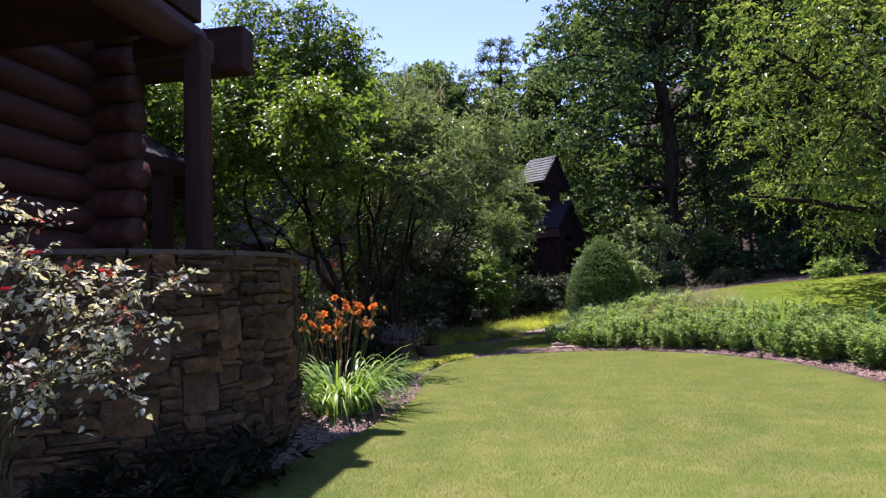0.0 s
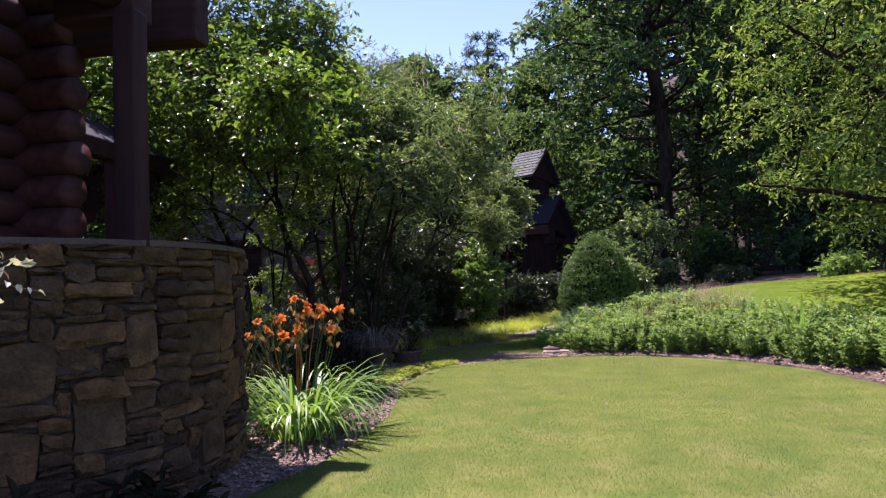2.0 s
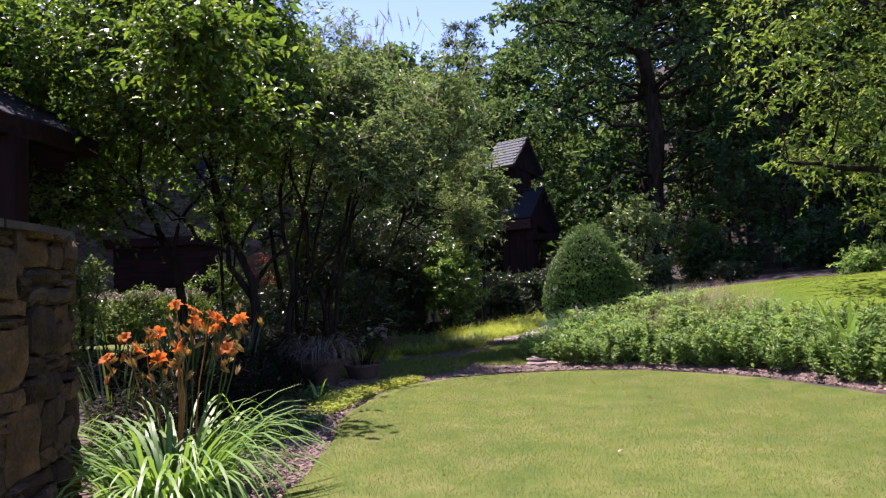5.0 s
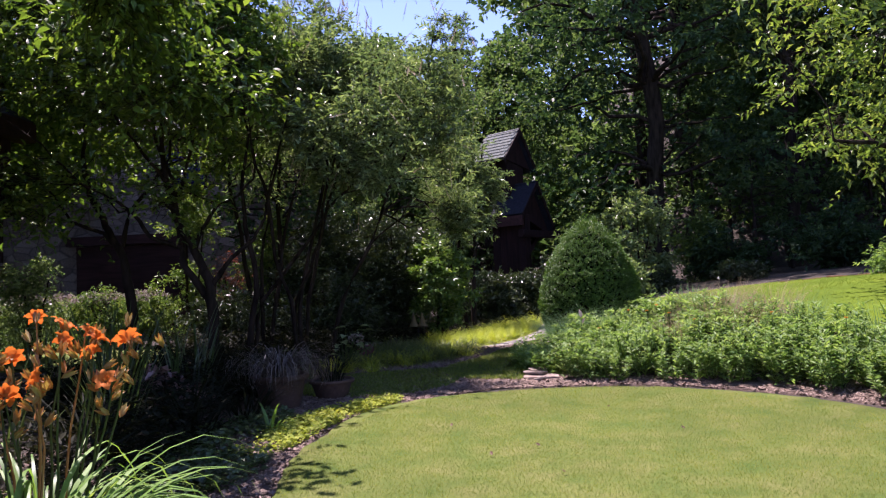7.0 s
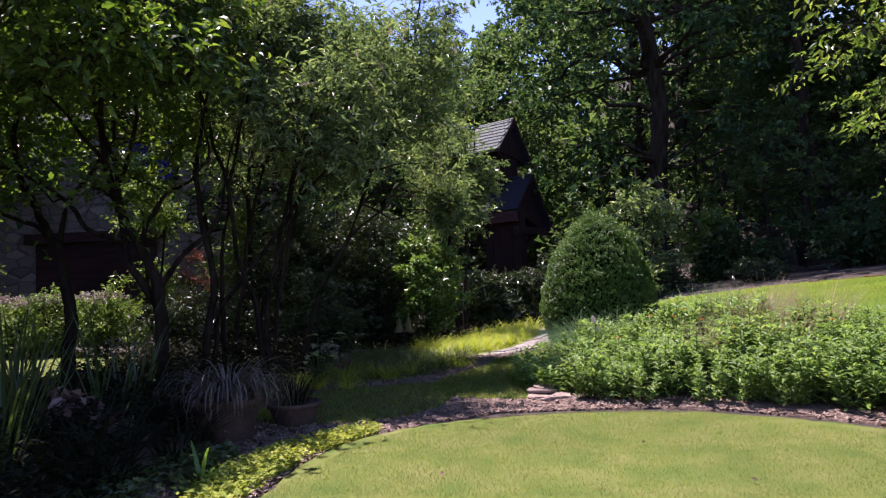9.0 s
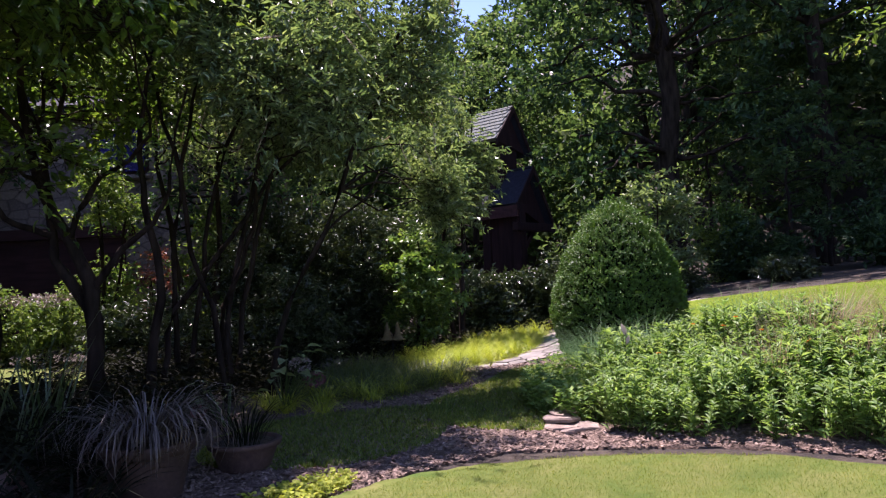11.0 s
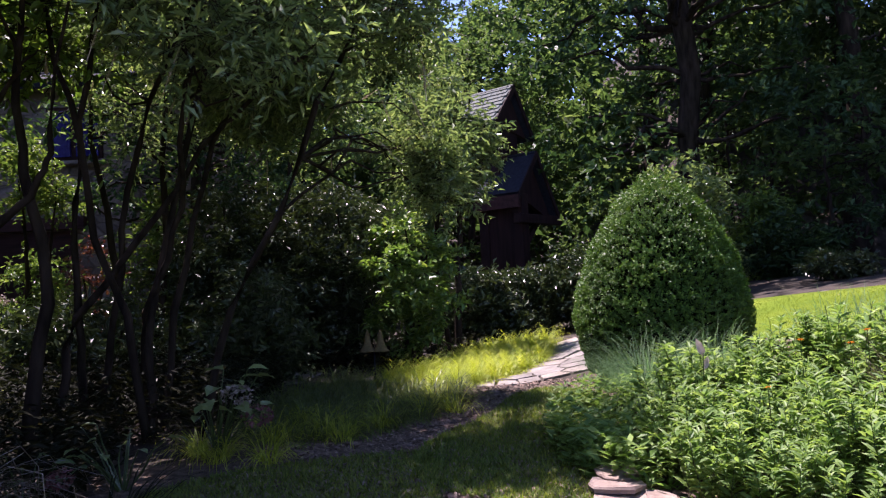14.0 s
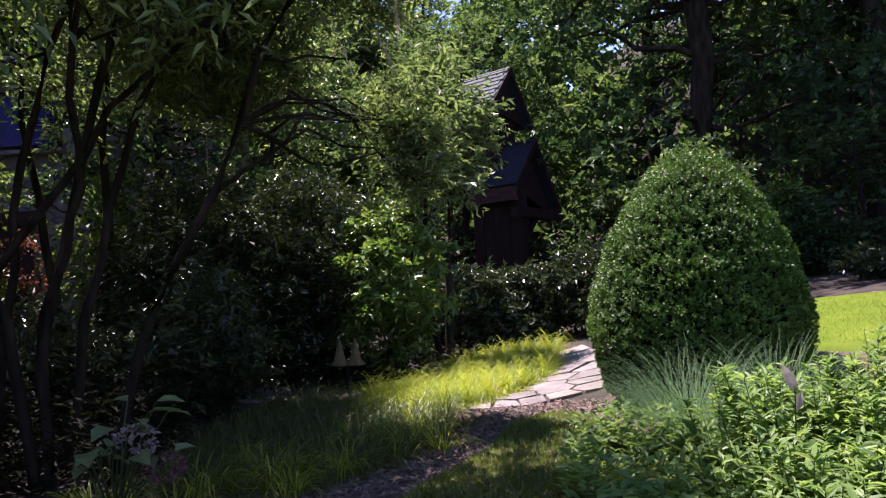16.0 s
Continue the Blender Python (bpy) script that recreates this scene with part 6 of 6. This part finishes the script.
# ---- daylilies ----
def daylily():
    strap_clump("daylily", -1.69, 5.16, 260, 0.66, 0.02, LILYLEAF, "clump of long arching green daylily leaves beside the wall", "daylily", 250, 0.2, 1.35, 1.75, 9, "", 0.45, 90)
    rng = np.random.default_rng(251)
    root = thing("daylily", (-1.88, 5.62, 0), "orange daylily in bloom with tall brownish flower stalks", "daylily")
    a = rng.random(120) * 6.28
    p = np.stack([0.14 * np.cos(a), 0.14 * np.sin(a), np.zeros(120)], 1)
    lean = np.stack([np.cos(a), np.sin(a), np.zeros(120)], 1) * (0.3 + 0.7 * rng.random((120, 1)))
    v, f = blades(rng, p, 0.42 * (0.5 + rng.random(120)), 0.016, lean, 6, 1.4, 1.4)
    part_mesh("foliage", mesh_of("foliage", v, f, LILYLEAF, True), root)
    kinds = []
    for k in range(4):
        shapes = []
        for q in range(6):
            u, w = np.meshgrid(np.linspace(0, 1, 9), np.linspace(-1, 1, 5), indexing="ij")
            half = (0.026 if q % 2 == 0 else 0.018) * np.sin(np.pi * np.clip(u, 0.04, 0.97) ** 0.8) ** 0.75
            bend_a = 1.25 - 1.9 * u ** 1.5 + 0.15 * math.sin(3 * k + q)
            step = 0.078 / 8
            r = np.cumsum(np.cos(bend_a) * step, 0) + 0.004
            z = np.cumsum(np.sin(bend_a) * step, 0) + 0.006 * w ** 2 * (1 - u) + 0.0045 * np.sin(u * 19 + q + 2 * w) * np.abs(w)
            a = q * math.pi / 3 + 0.1 * k
            v = np.stack([r * math.cos(a) - half * w * math.sin(a), r * math.sin(a) + half * w * math.cos(a), z], -1).reshape(-1, 3)
            f = [[c * 5 + d, c * 5 + d + 1, c * 5 + d + 6, c * 5 + d + 5] for c in range(8) for d in range(4)]
            shapes.append(mesh_of("petal", v, np.array(f), ORANGE, True))
        kinds.append(shapes)
    heart = []
    for q in range(7):
        d = np.array([0.25 * math.cos(q * 0.9), 0.25 * math.sin(q * 0.9), 1.0]) if q else np.array([0, 0, 1.0])
        heart.append(tube_arrays([(0, 0, -0.012), tuple(d * 0.02), tuple(d * 0.05 + np.array([0.006, 0, 0]))], [0.005 if not q else 0.0014, 0.0012, 0.0016], 5))
    throat = mesh_of("bloom", *joined(heart), BUD, True)
    bud_v, bud_f = leaf_arrays(np.zeros((5, 3)), np.stack([0.12 * np.cos(np.arange(5) * 1.26), 0.12 * np.sin(np.arange(5) * 1.26), np.ones(5)], 1), np.stack([np.cos(np.arange(5) * 1.26), np.sin(np.arange(5) * 1.26), np.zeros(5)], 1), 0.06, 0.018, 0.2, -0.1, True)
    bud = mesh_of("bud", bud_v, bud_f, BUD)
    tops = [(0.01, -0.02, 0.86), (0.05, 0.05, 0.82), (0.1, -0.02, 0.78), (0.14, 0.06, 0.8), (0.22, -0.02, 0.73), (0.34, 0.0, 0.77), (0.03, -0.05, 0.63), (0.28, -0.04, 0.64), (-0.15, -0.02, 0.76), (-0.2, 0.05, 0.7), (0.33, 0.08, 0.84), (0.18, 0.1, 0.7), (0.06, -0.1, 0.72), (-0.1, 0.0, 0.72), (-0.2, -0.05, 0.64), (-0.29, 0.02, 0.7), (-0.05, -0.1, 0.6), (-0.34, -0.05, 0.6), (0.1, -0.12, 0.66), (0.2, 0.02, 0.78)]
    for k, (x, y, z) in enumerate(tops):
        line = bend((x * 0.35, y * 0.35, 0), (x, y, z), rng, 0, 0.03, 6)
        v, f = tube_arrays(line, np.linspace(0.0055, 0.003, 6), 5)
        part_mesh("stalk", mesh_of("stalk", v, f, IRISLEAF if k % 3 else BUD, True), root)
        if k not in (8, 9, 10, 11, 12):
            ob = part_mesh("bloom", throat, root, "bright orange daylily bloom")
            for me in kinds[k % 4]:
                part_mesh("petal", me, ob)
            ob.matrix_local = pose(x, y, z, rng.uniform(15, 70), rng.uniform(-45, 45), rng.uniform(0, 360)) @ Matrix.Scale(rng.uniform(0.52, 0.78), 4)
        for _ in range(4):
            ob = part_mesh("bud", bud, root)
            ob.matrix_local = pose(x + rng.normal(0, 0.022), y + rng.normal(0, 0.022), z - rng.uniform(0.0, 0.16), rng.uniform(-50, 50), rng.uniform(-50, 50), rng.uniform(0, 360))


daylily()

IRIS = "dark green iris with upright sword-shaped leaves"
for k, (x, y, n, h) in enumerate(((-2.85, 6.6, 26, 0.6), (-2.75, 7.5, 24, 0.66), (-3.1, 8.1, 26, 0.8), (-3.45, 8.7, 26, 0.82), (-3.9, 9.1, 26, 0.82), (-2.95, 8.75, 22, 0.8), (-3.1, 9.4, 26, 0.75), (-4.5, 9.3, 24, 0.82))):
    strap_clump("iris_plant", x, y, n, h, 0.017, IRISLEAF, IRIS, "iris", 260 + k, 0.16, 2.6, 0.4, 5, "irises in the shaded bed", 0.35, 60)
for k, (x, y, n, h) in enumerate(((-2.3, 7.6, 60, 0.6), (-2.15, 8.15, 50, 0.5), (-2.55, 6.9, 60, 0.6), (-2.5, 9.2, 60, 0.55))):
    strap_clump("daylily_leaves", x, y, n, h, 0.013, SHADELEAF, "loose arching strap leaves in the shade", "daylily", 270 + k, 0.12, 1.1, 1.1, 6, "strap-leaved plants in the shaded bed", 0.5, 30)
strap_clump("seedling_lily", -1.78, 7.62, 8, 0.3, 0.02, LILYLEAF, "small pale green strap-leaved plant at the bed's edge", "daylily", 276, 0.02, 1.3, 1.0, 6)
shrub("dried_plant", -2.8, 8.3, 0.14, 0.42, BRONZE, "withered plant with curled brownish pink leaves", 278, 0.075, 0.7, 9, 9, 0.09, 0.08, 5)


# ---- rose bush and dark plants at the foot of the wall ----
def rose_bush():
    rng = np.random.default_rng(300)
    canes = []
    tips = [(-0.01, 0.10, 1.27), (0.09, 0.20, 1.20), (0.17, 0.12, 1.08), (0.31, 0.20, 1.04), (0.43, 0.25, 1.00), (0.54, 0.30, 0.98), (0.45, 0.18, 0.90), (0.47, 0.20, 0.82), (0.38, 0.10, 0.78), (0.48, 0.15, 0.70), (0.33, -0.05, 0.72), (0.06, -0.10, 0.95), (0.01, -0.25, 0.85), (0.20, -0.15, 0.82), (-0.13, 0.10, 1.12)]
    for x, y, z in tips:
        canes.append([((rng.normal(0, 0.05), rng.normal(0, 0.05), -0.05), 0.009), ((x * 0.3, y * 0.3, z * 0.66), 0.007), ((x * 0.7, y * 0.7, z * 0.93), 0.0045), ((x, y, z), 0.0025)])
    cl = []
    for x, y, z in tips:
        for s in (0.0, 0.14, 0.3, 0.45):
            cl.append((np.array([x * (1 - s * 0.9), y * (1 - s * 0.9), z * (1 - s * 0.25)]) + rng.normal(0, 0.02, 3), (0.05, 0.05, 0.025), 0.5))
    root = plant("rose_bush", (-1.88, 1.92, 0), canes, cl, ROSELEAF, TWIG, "rose bush with glossy leaves painted pale for sun glare and small red blooms", "rose bush", 301,
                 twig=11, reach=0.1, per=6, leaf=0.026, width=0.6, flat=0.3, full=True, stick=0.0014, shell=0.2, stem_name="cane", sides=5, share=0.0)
    lv = [twigs(rng, (x, y, z + 0.01), (0.05, 0.05, 0.03), 3, 0.07, 3, 0.028, 0.55, 0.5, True)[0] for x, y, z in tips[:11]]
    tagged(part_mesh("young_leaf", mesh_of("young_leaf", *joined(lv), REDLEAF), root, "reddish young leaves at the shoot tips"), kind="stuff")
    for k in range(2):
        v, f = joined([flower_disc(rng, 7, 0.027, 0.35, 0.95), flower_disc(rng, 6, 0.021, 0.8, 0.95), flower_disc(rng, 5, 0.015, 1.6, 0.95)])
        if k == 0:
            first = mesh_of("bloom", v, f, ROSE)
    for x, y, z in ((0.01, 0.10, 1.29), (0.10, 0.20, 1.22), (0.16, 0.12, 1.10), (0.35, 0.22, 1.03), (0.15, 0.00, 0.98), (0.05, -0.10, 1.00), (-0.01, 0.12, 1.12)):
        ob = part_mesh("bloom", first, root, "")
        ob.matrix_local = pose(x, y, z, rng.uniform(-30, 60), rng.uniform(-30, 30), rng.uniform(0, 360))


rose_bush()
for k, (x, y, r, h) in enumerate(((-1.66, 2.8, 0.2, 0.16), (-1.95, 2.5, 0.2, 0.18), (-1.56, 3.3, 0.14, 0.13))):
    shrub("hellebore", x, y, r, h, SHADELEAF, "low dark leafy plant at the foot of the stone wall", 310 + 2 * k, 0.085, 0.3, 9, 9, 0.10, 0.12, 6, "hellebores below the wall", "perennial", True)


# ---- pots ----
def pot(x, y, r, h, label, seed, leaves, mat, length, curl):
    root = thing("flower_pot", (x, y, gz(x, y) + 0.008), label, "flower pot")
    t = 0.022
    bm = bm_lathe([(r * 0.66, 0), (r * 0.70, 0.01), (r * 0.9, h * 0.78), (r * 0.91, h * 0.80), (r * 1.0, h * 0.82), (r * 1.03, h * 0.97), (r * 1.0, h), (r * 1.0 - t, h), (r * 0.97 - t, h * 0.9)], 40)
    part("body", bm, TERRACOTTA, root, "", True)
    bm = bm_lathe([(r * 0.9, h * 0.84), (r * 0.86, h * 0.9), (0.02, h * 0.92)], 24)
    part("soil", bm, SOIL, root, "dark potting soil")
    rng = np.random.default_rng(seed)
    a = rng.random(leaves) * 6.28
    q = r * 0.6 * np.sqrt(rng.random(leaves))
    p = np.stack([q * np.cos(a), q * np.sin(a), np.full(leaves, h * 0.88)], 1)
    lean = np.stack([np.cos(a), np.sin(a), np.zeros(leaves)], 1) * (0.3 + 0.7 * rng.random((leaves, 1)))
    v, f = blades(rng, p, length * (0.6 + 0.8 * rng.random(leaves)), 0.007, lean, 7, 1.5, curl)
    part_mesh("foliage", mesh_of("foliage", v, f, mat, True), root, "thin arching leaves")


pot(-2.06, 8.62, 0.215, 0.26, "round weathered terracotta pot with dry hanging grass leaves", 320, 260, SPIDER, 0.56, 3.6)
pot(-1.78, 9.1, 0.19, 0.15, "small terracotta pot with dark foliage, in the shade", 321, 70, SHADELEAF, 0.3, 1.3)


# ---- shade plants ----
def broad_plant(x, y, n, size, h, seed, label, mat=HOSTA, blooms=()):
    rng = np.random.default_rng(seed)
    root = thing("hydrangea", (x, y, gz(x, y)), label, "hydrangea")
    for k in range(n):
        a = rng.random() * 6.28
        r = rng.uniform(0.05, 0.26)
        e = np.array([r * math.cos(a), r * math.sin(a), h * rng.uniform(0.45, 1.0)])
        tv, tf = tube_arrays(bend((0, 0, -0.02), e, rng, 0.05, 0.05, 4), [0.006, 0.005, 0.004, 0.003], 4)
        part_mesh("stem", mesh_of("stem", tv, tf, IRISLEAF), root)
        b = a + rng.normal(0, 0.6)
        s = size * rng.uniform(0.7, 1.2)
        v, f = leaf_arrays(e[None], np.array([[math.cos(b), math.sin(b), 0.2]]), np.array([[rng.normal(0, 0.3), rng.normal(0, 0.3), 1.0]]), s, s * 0.62, 0.15, 0.35, True)
        part_mesh("leaf", mesh_of("leaf", v, f, mat), root)
    for bx, by, bz, br, m in blooms:
        lv, _, _ = twigs(rng, (bx, by, bz), (br, br, br * 0.7), 60, br * 0.2, 2, 0.022, 0.9, 1.0, False, 0.85)
        part_mesh("flower_head", mesh_of("flower_head", *lv, m), root)


broad_plant(-2.08, 10.75, 16, 0.13, 0.5, 330, "hydrangea with large pale green leaves and faded flower heads", HOSTA, ((0.16, -0.12, 0.36, 0.075, WHITE), (0.26, -0.1, 0.25, 0.07, PINK)))
broad_plant(-2.3, 10.15, 12, 0.09, 0.32, 331, "low broad-leaved plant in deep shade", HOSTA)
broad_plant(-2.5, 9.75, 14, 0.07, 0.3, 332, "low broad-leaved plant in deep shade", IRISLEAF, ((0.22, -0.1, 0.2, 0.04, PINK),))


# ---- garden light with a flared shade ----
def garden_light():
    root = thing("garden_light", (-1.64, 13.39, gz(-1.64, 13.39)), "small weathered metal garden light with two flared bell shades", "garden light")
    part("stake", bm_lathe([(0.007, 0), (0.007, 0.33)], 8), SLATE, root, "", True)
    part("cross_arm", bm_box(0.13, 0.012, 0.012, 0.003, (0, 0, 0.33)), VERDIGRIS, root)
    prof = [(0.08, 0.30), (0.083, 0.305), (0.062, 0.32), (0.044, 0.35), (0.034, 0.39), (0.026, 0.43), (0.016, 0.47), (0.003, 0.51)]
    for x in (-0.062, 0.062):
        ob = part("shade", bm_lathe(prof, 20), VERDIGRIS, root, "pale weathered bell-shaped shade", True)
        ob.location = (x, 0, 0)


garden_light()


# ---- flower spikes on the arching shrub ----
def spikes():
    rng = np.random.default_rng(340)
    host = bpy.data.objects["chaste_tree"]
    n = 46
    p = np.stack([np.linspace(0, 1, n) * 0, np.zeros(n), np.linspace(0, 0.17, n)], 1)
    a = np.arange(n) * 2.4
    out = np.stack([np.cos(a), np.sin(a), np.full(n, 0.6)], 1)
    v, f = leaf_arrays(p, out, np.tile(np.array([[0, 0, 1.0]]), (n, 1)), np.linspace(0.02, 0.007, n), np.linspace(0.014, 0.006, n), 0.1, 0.0)
    tv, tf = tube_arrays([(0, 0, -0.08), (0, 0, 0.17)], [0.003, 0.0015], 3)
    tf = np.concatenate([tf[:, [0, 1, 2]], tf[:, [0, 2, 3]]])
    me = mesh_of("flower_spike", *joined([(v, f), (tv, tf)]), SPIKE)
    for k in range(130):
        d = unit(rng.normal(0, 1, 3) + np.array([0, 0, 0.6 * (k % 2)]))
        q = np.array([1.05, -0.25, 2.95]) + d * np.array([1.35, 1.35, 1.4]) * rng.uniform(0.95, 1.12)
        if q[2] < 1.7:
            continue
        ob = part_mesh("flower_spike", me, host)
        if k % 4 == 0:
            q = np.array([rng.uniform(-0.2, 1.15), rng.uniform(-0.1, 0.3), 0.0])
            q[2] = 4.42 - 0.35 * abs(q[0] - 0.3) + rng.uniform(-0.12, 0.1)
            d = d * 0.15
        ob.matrix_local = pose(*q, -d[1] * 40 + rng.normal(0, 12), d[0] * 40 + rng.normal(0, 12), rng.uniform(0, 360))


spikes()


# ---- flagstones ----
def clip_cell(poly, nx, ny, c):
    out = []
    for i in range(len(poly)):
        a, b = poly[i], poly[(i + 1) % len(poly)]
        da, db = a[0] * nx + a[1] * ny - c, b[0] * nx + b[1] * ny - c
        if da <= 0:
            out.append(a)
        if (da < 0 < db) or (db < 0 < da):
            t = da / (da - db)
            out.append((a[0] + (b[0] - a[0]) * t, a[1] + (b[1] - a[1]) * t))
    return out


def flagstones(name, poly, count, seed, label, lift=0.02, gap=0.022, thick=0.05):
    rng = np.random.default_rng(seed)
    root = thing(name, (0, 0, 0), label, "paving", "", "structure")
    pts = scatter(rng, poly, count)
    for _ in range(6):
        big = scatter(rng, poly, 900)
        near = np.argmin(((big[:, None] - pts[None]) ** 2).sum(-1), 1)
        pts = np.array([big[near == k].mean(0) if (near == k).any() else pts[k] for k in range(count)])
    for k in range(count):
        cell = [tuple(q) for q in poly]
        for j in range(count):
            if j == k:
                continue
            d = pts[j] - pts[k]
            L = np.linalg.norm(d)
            nx, ny = d / L
            cell = clip_cell(cell, nx, ny, float((pts[k] + d / 2) @ np.array([nx, ny])) - gap / 2)
            if len(cell) < 3:
                break
        if len(cell) < 3:
            continue
        c = np.mean(cell, 0)
        cell = np.array(cell)
        bm = bmesh.new()
        h = [rng.normal(0, 0.004) for _ in cell]
        top = [bm.verts.new((x, y, gz(x, y) + lift + e)) for (x, y), e in zip(cell + rng.normal(0, 0.006, cell.shape), h)]
        mid = [bm.verts.new((c[0] + (v.co.x - c[0]) * 1.02, c[1] + (v.co.y - c[1]) * 1.02, v.co.z - 0.008)) for v in top]
        low = [bm.verts.new((v.co.x, v.co.y, v.co.z - thick)) for v in mid]
        bm.faces.new(top)
        for a, b in ((top, mid), (mid, low)):
            for i in range(len(a)):
                bm.faces.new((a[i], b[i], b[(i + 1) % len(a)], a[(i + 1) % len(a)]))
        bmesh.ops.recalc_face_normals(bm, faces=bm.faces[:])
        part("flagstone", bm, FLAG, root)
    return root


flagstones("path_1", [(-0.86, 12.84), (-0.3, 12.78), (0.26, 12.92), (0.42, 13.4), (0.5, 14.3), (0.45, 15.3), (0.2, 15.2), (0.08, 14.2), (-0.35, 13.3)], 16, 350, "path of pinkish irregular flagstones")
flagstones("path_2", [(-2.8, 13.5), (-2.4, 13.55), (-2.35, 14.2), (-2.9, 14.2)], 5, 351, "pale flagstones at the end of the path")
flagstones("path_3", [(1.6, 15.2), (1.95, 14.55), (2.5, 13.85), (2.95, 13.0), (3.2, 13.2), (2.8, 14.15), (2.2, 14.95), (1.8, 15.4)], 11, 352, "pale flagstones between lawn and wood", 0.025, 0.17)


def flat_stones():
    rng = np.random.default_rng(355)
    for x, y, z, w, d, h in ((-0.02, 9.84, 0.01, 0.28, 0.2, 0.026), (-0.05, 9.92, 0.036, 0.24, 0.2, 0.024), (0.0, 9.7, 0.008, 0.16, 0.12, 0.022), (0.1, 9.78, 0.01, 0.18, 0.14, 0.024), (-0.02, 10.04, 0.05, 0.22, 0.18, 0.022)):
        n = 9
        bm = bmesh.new()
        r = 1 + rng.normal(0, 0.13, n)
        top = [bm.verts.new((0.5 * w * r[k] * math.cos(6.283 * k / n), 0.5 * d * r[k] * math.sin(6.283 * k / n), h * (1 + 0.15 * rng.normal()))) for k in range(n)]
        rim = [bm.verts.new((v.co.x * 1.05, v.co.y * 1.05, h * 0.72)) for v in top]
        low = [bm.verts.new((v.co.x * 1.01, v.co.y * 1.01, 0)) for v in top]
        bm.faces.new(top)
        bm.faces.new(low[::-1])
        for p, q in ((top, rim), (rim, low)):
            for k in range(n):
                bm.faces.new((p[k], q[k], q[(k + 1) % n], p[(k + 1) % n]))
        bmesh.ops.recalc_face_normals(bm, faces=bm.faces[:])
        ob = part("flat_stone", bm, SLAB, None, "")
        ob.matrix_world = pose(x, y, gz(x, y) + z, rng.normal(0, 3), rng.normal(0, 3), rng.uniform(0, 90))
        tagged(ob, "flat pinkish stone stacked at the bed's corner", "stone", "flat stones at the bed's corner")


flat_stones()


def fallen_leaves():
    rng = np.random.default_rng(356)
    for x, y in ((-0.35, 6.9), (-0.1, 7.1), (0.0, 6.6), (-0.62, 7.6), (0.75, 7.5), (0.4, 8.2), (-0.55, 5.6), (0.3, 5.9)):
        v, f = leaf_arrays(np.zeros((1, 3)), np.array([[1.0, 0, 0.2]]), np.array([[0, 0.3, 1.0]]), 0.03, 0.018, 0.3, -0.3, True)
        ob = new("fallen_leaf", mesh_of("fallen_leaf", v, f, BRONZE))
        ob.matrix_world = pose(x, y, gz(x, y) + 0.043, 0, 0, rng.uniform(0, 360))
        tagged(ob, "small dry leaf lying on the lawn", "leaf", "dry leaves on the lawn")


fallen_leaves()


def bank_edging():
    rng = np.random.default_rng(357)
    root = thing("stone_edging", (0, 0, 0), "low row of weathered stones along the wood's edge", "stone edging", "", "structure")
    line = [(3.35, 13.1), (3.95, 12.35), (4.85, 11.25), (6.5, 10.4), (8.5, 9.9)]
    for (x0, y0), (x1, y1) in zip(line, line[1:]):
        k = max(2, int(math.hypot(x1 - x0, y1 - y0) / 0.3))
        for i in range(k):
            x, y = x0 + (x1 - x0) * (i + 0.5) / k, y0 + (y1 - y0) * (i + 0.5) / k
            bm = bm_box(0.27, 0.14, 0.09, 0.025)
            for v in bm.verts:
                v.co += Vector(rng.normal(0, 0.008, 3))
            ob = part("stone", bm, STONE, root, "", True)
            ob.matrix_local = pose(x, y, gz(x, y) - 0.012, rng.normal(0, 4), rng.normal(0, 4), math.degrees(math.atan2(y1 - y0, x1 - x0)) + rng.normal(0, 6))


bank_edging()


# ---- stones of the curved wall ----
def wall_stones():
    rng = np.random.default_rng(360)
    for a, z, w, h in lay_stones():
        bm = stone_piece(rng, w - 0.006, h - 0.006, 0.045 + rng.uniform(-0.018, 0.022))
        ob = part("stone", bm, STONE, stone_wall)
        ob.matrix_local = Matrix.Rotation(a - math.pi / 2, 4, "Z") @ Matrix.Translation((0, WALL_R - 0.045, z)) @ Matrix.Rotation(rng.normal(0, 0.025), 4, "Y")
    k = 13
    for i in range(k):
        a0, a1 = radians(-165 + 315 * i / k), radians(-165 + 315 * (i + 1) / k) - 0.012
        arc_slab(0.98 + rng.uniform(-0.01, 0.01), WALL_R + 0.008 + rng.uniform(-0.008, 0.008), a0, a1, WALL_H + 0.002, WALL_H + 0.03 + rng.uniform(-0.004, 0.004), 6, CAPSTONE, "cap_stone", stone_wall)


wall_stones()
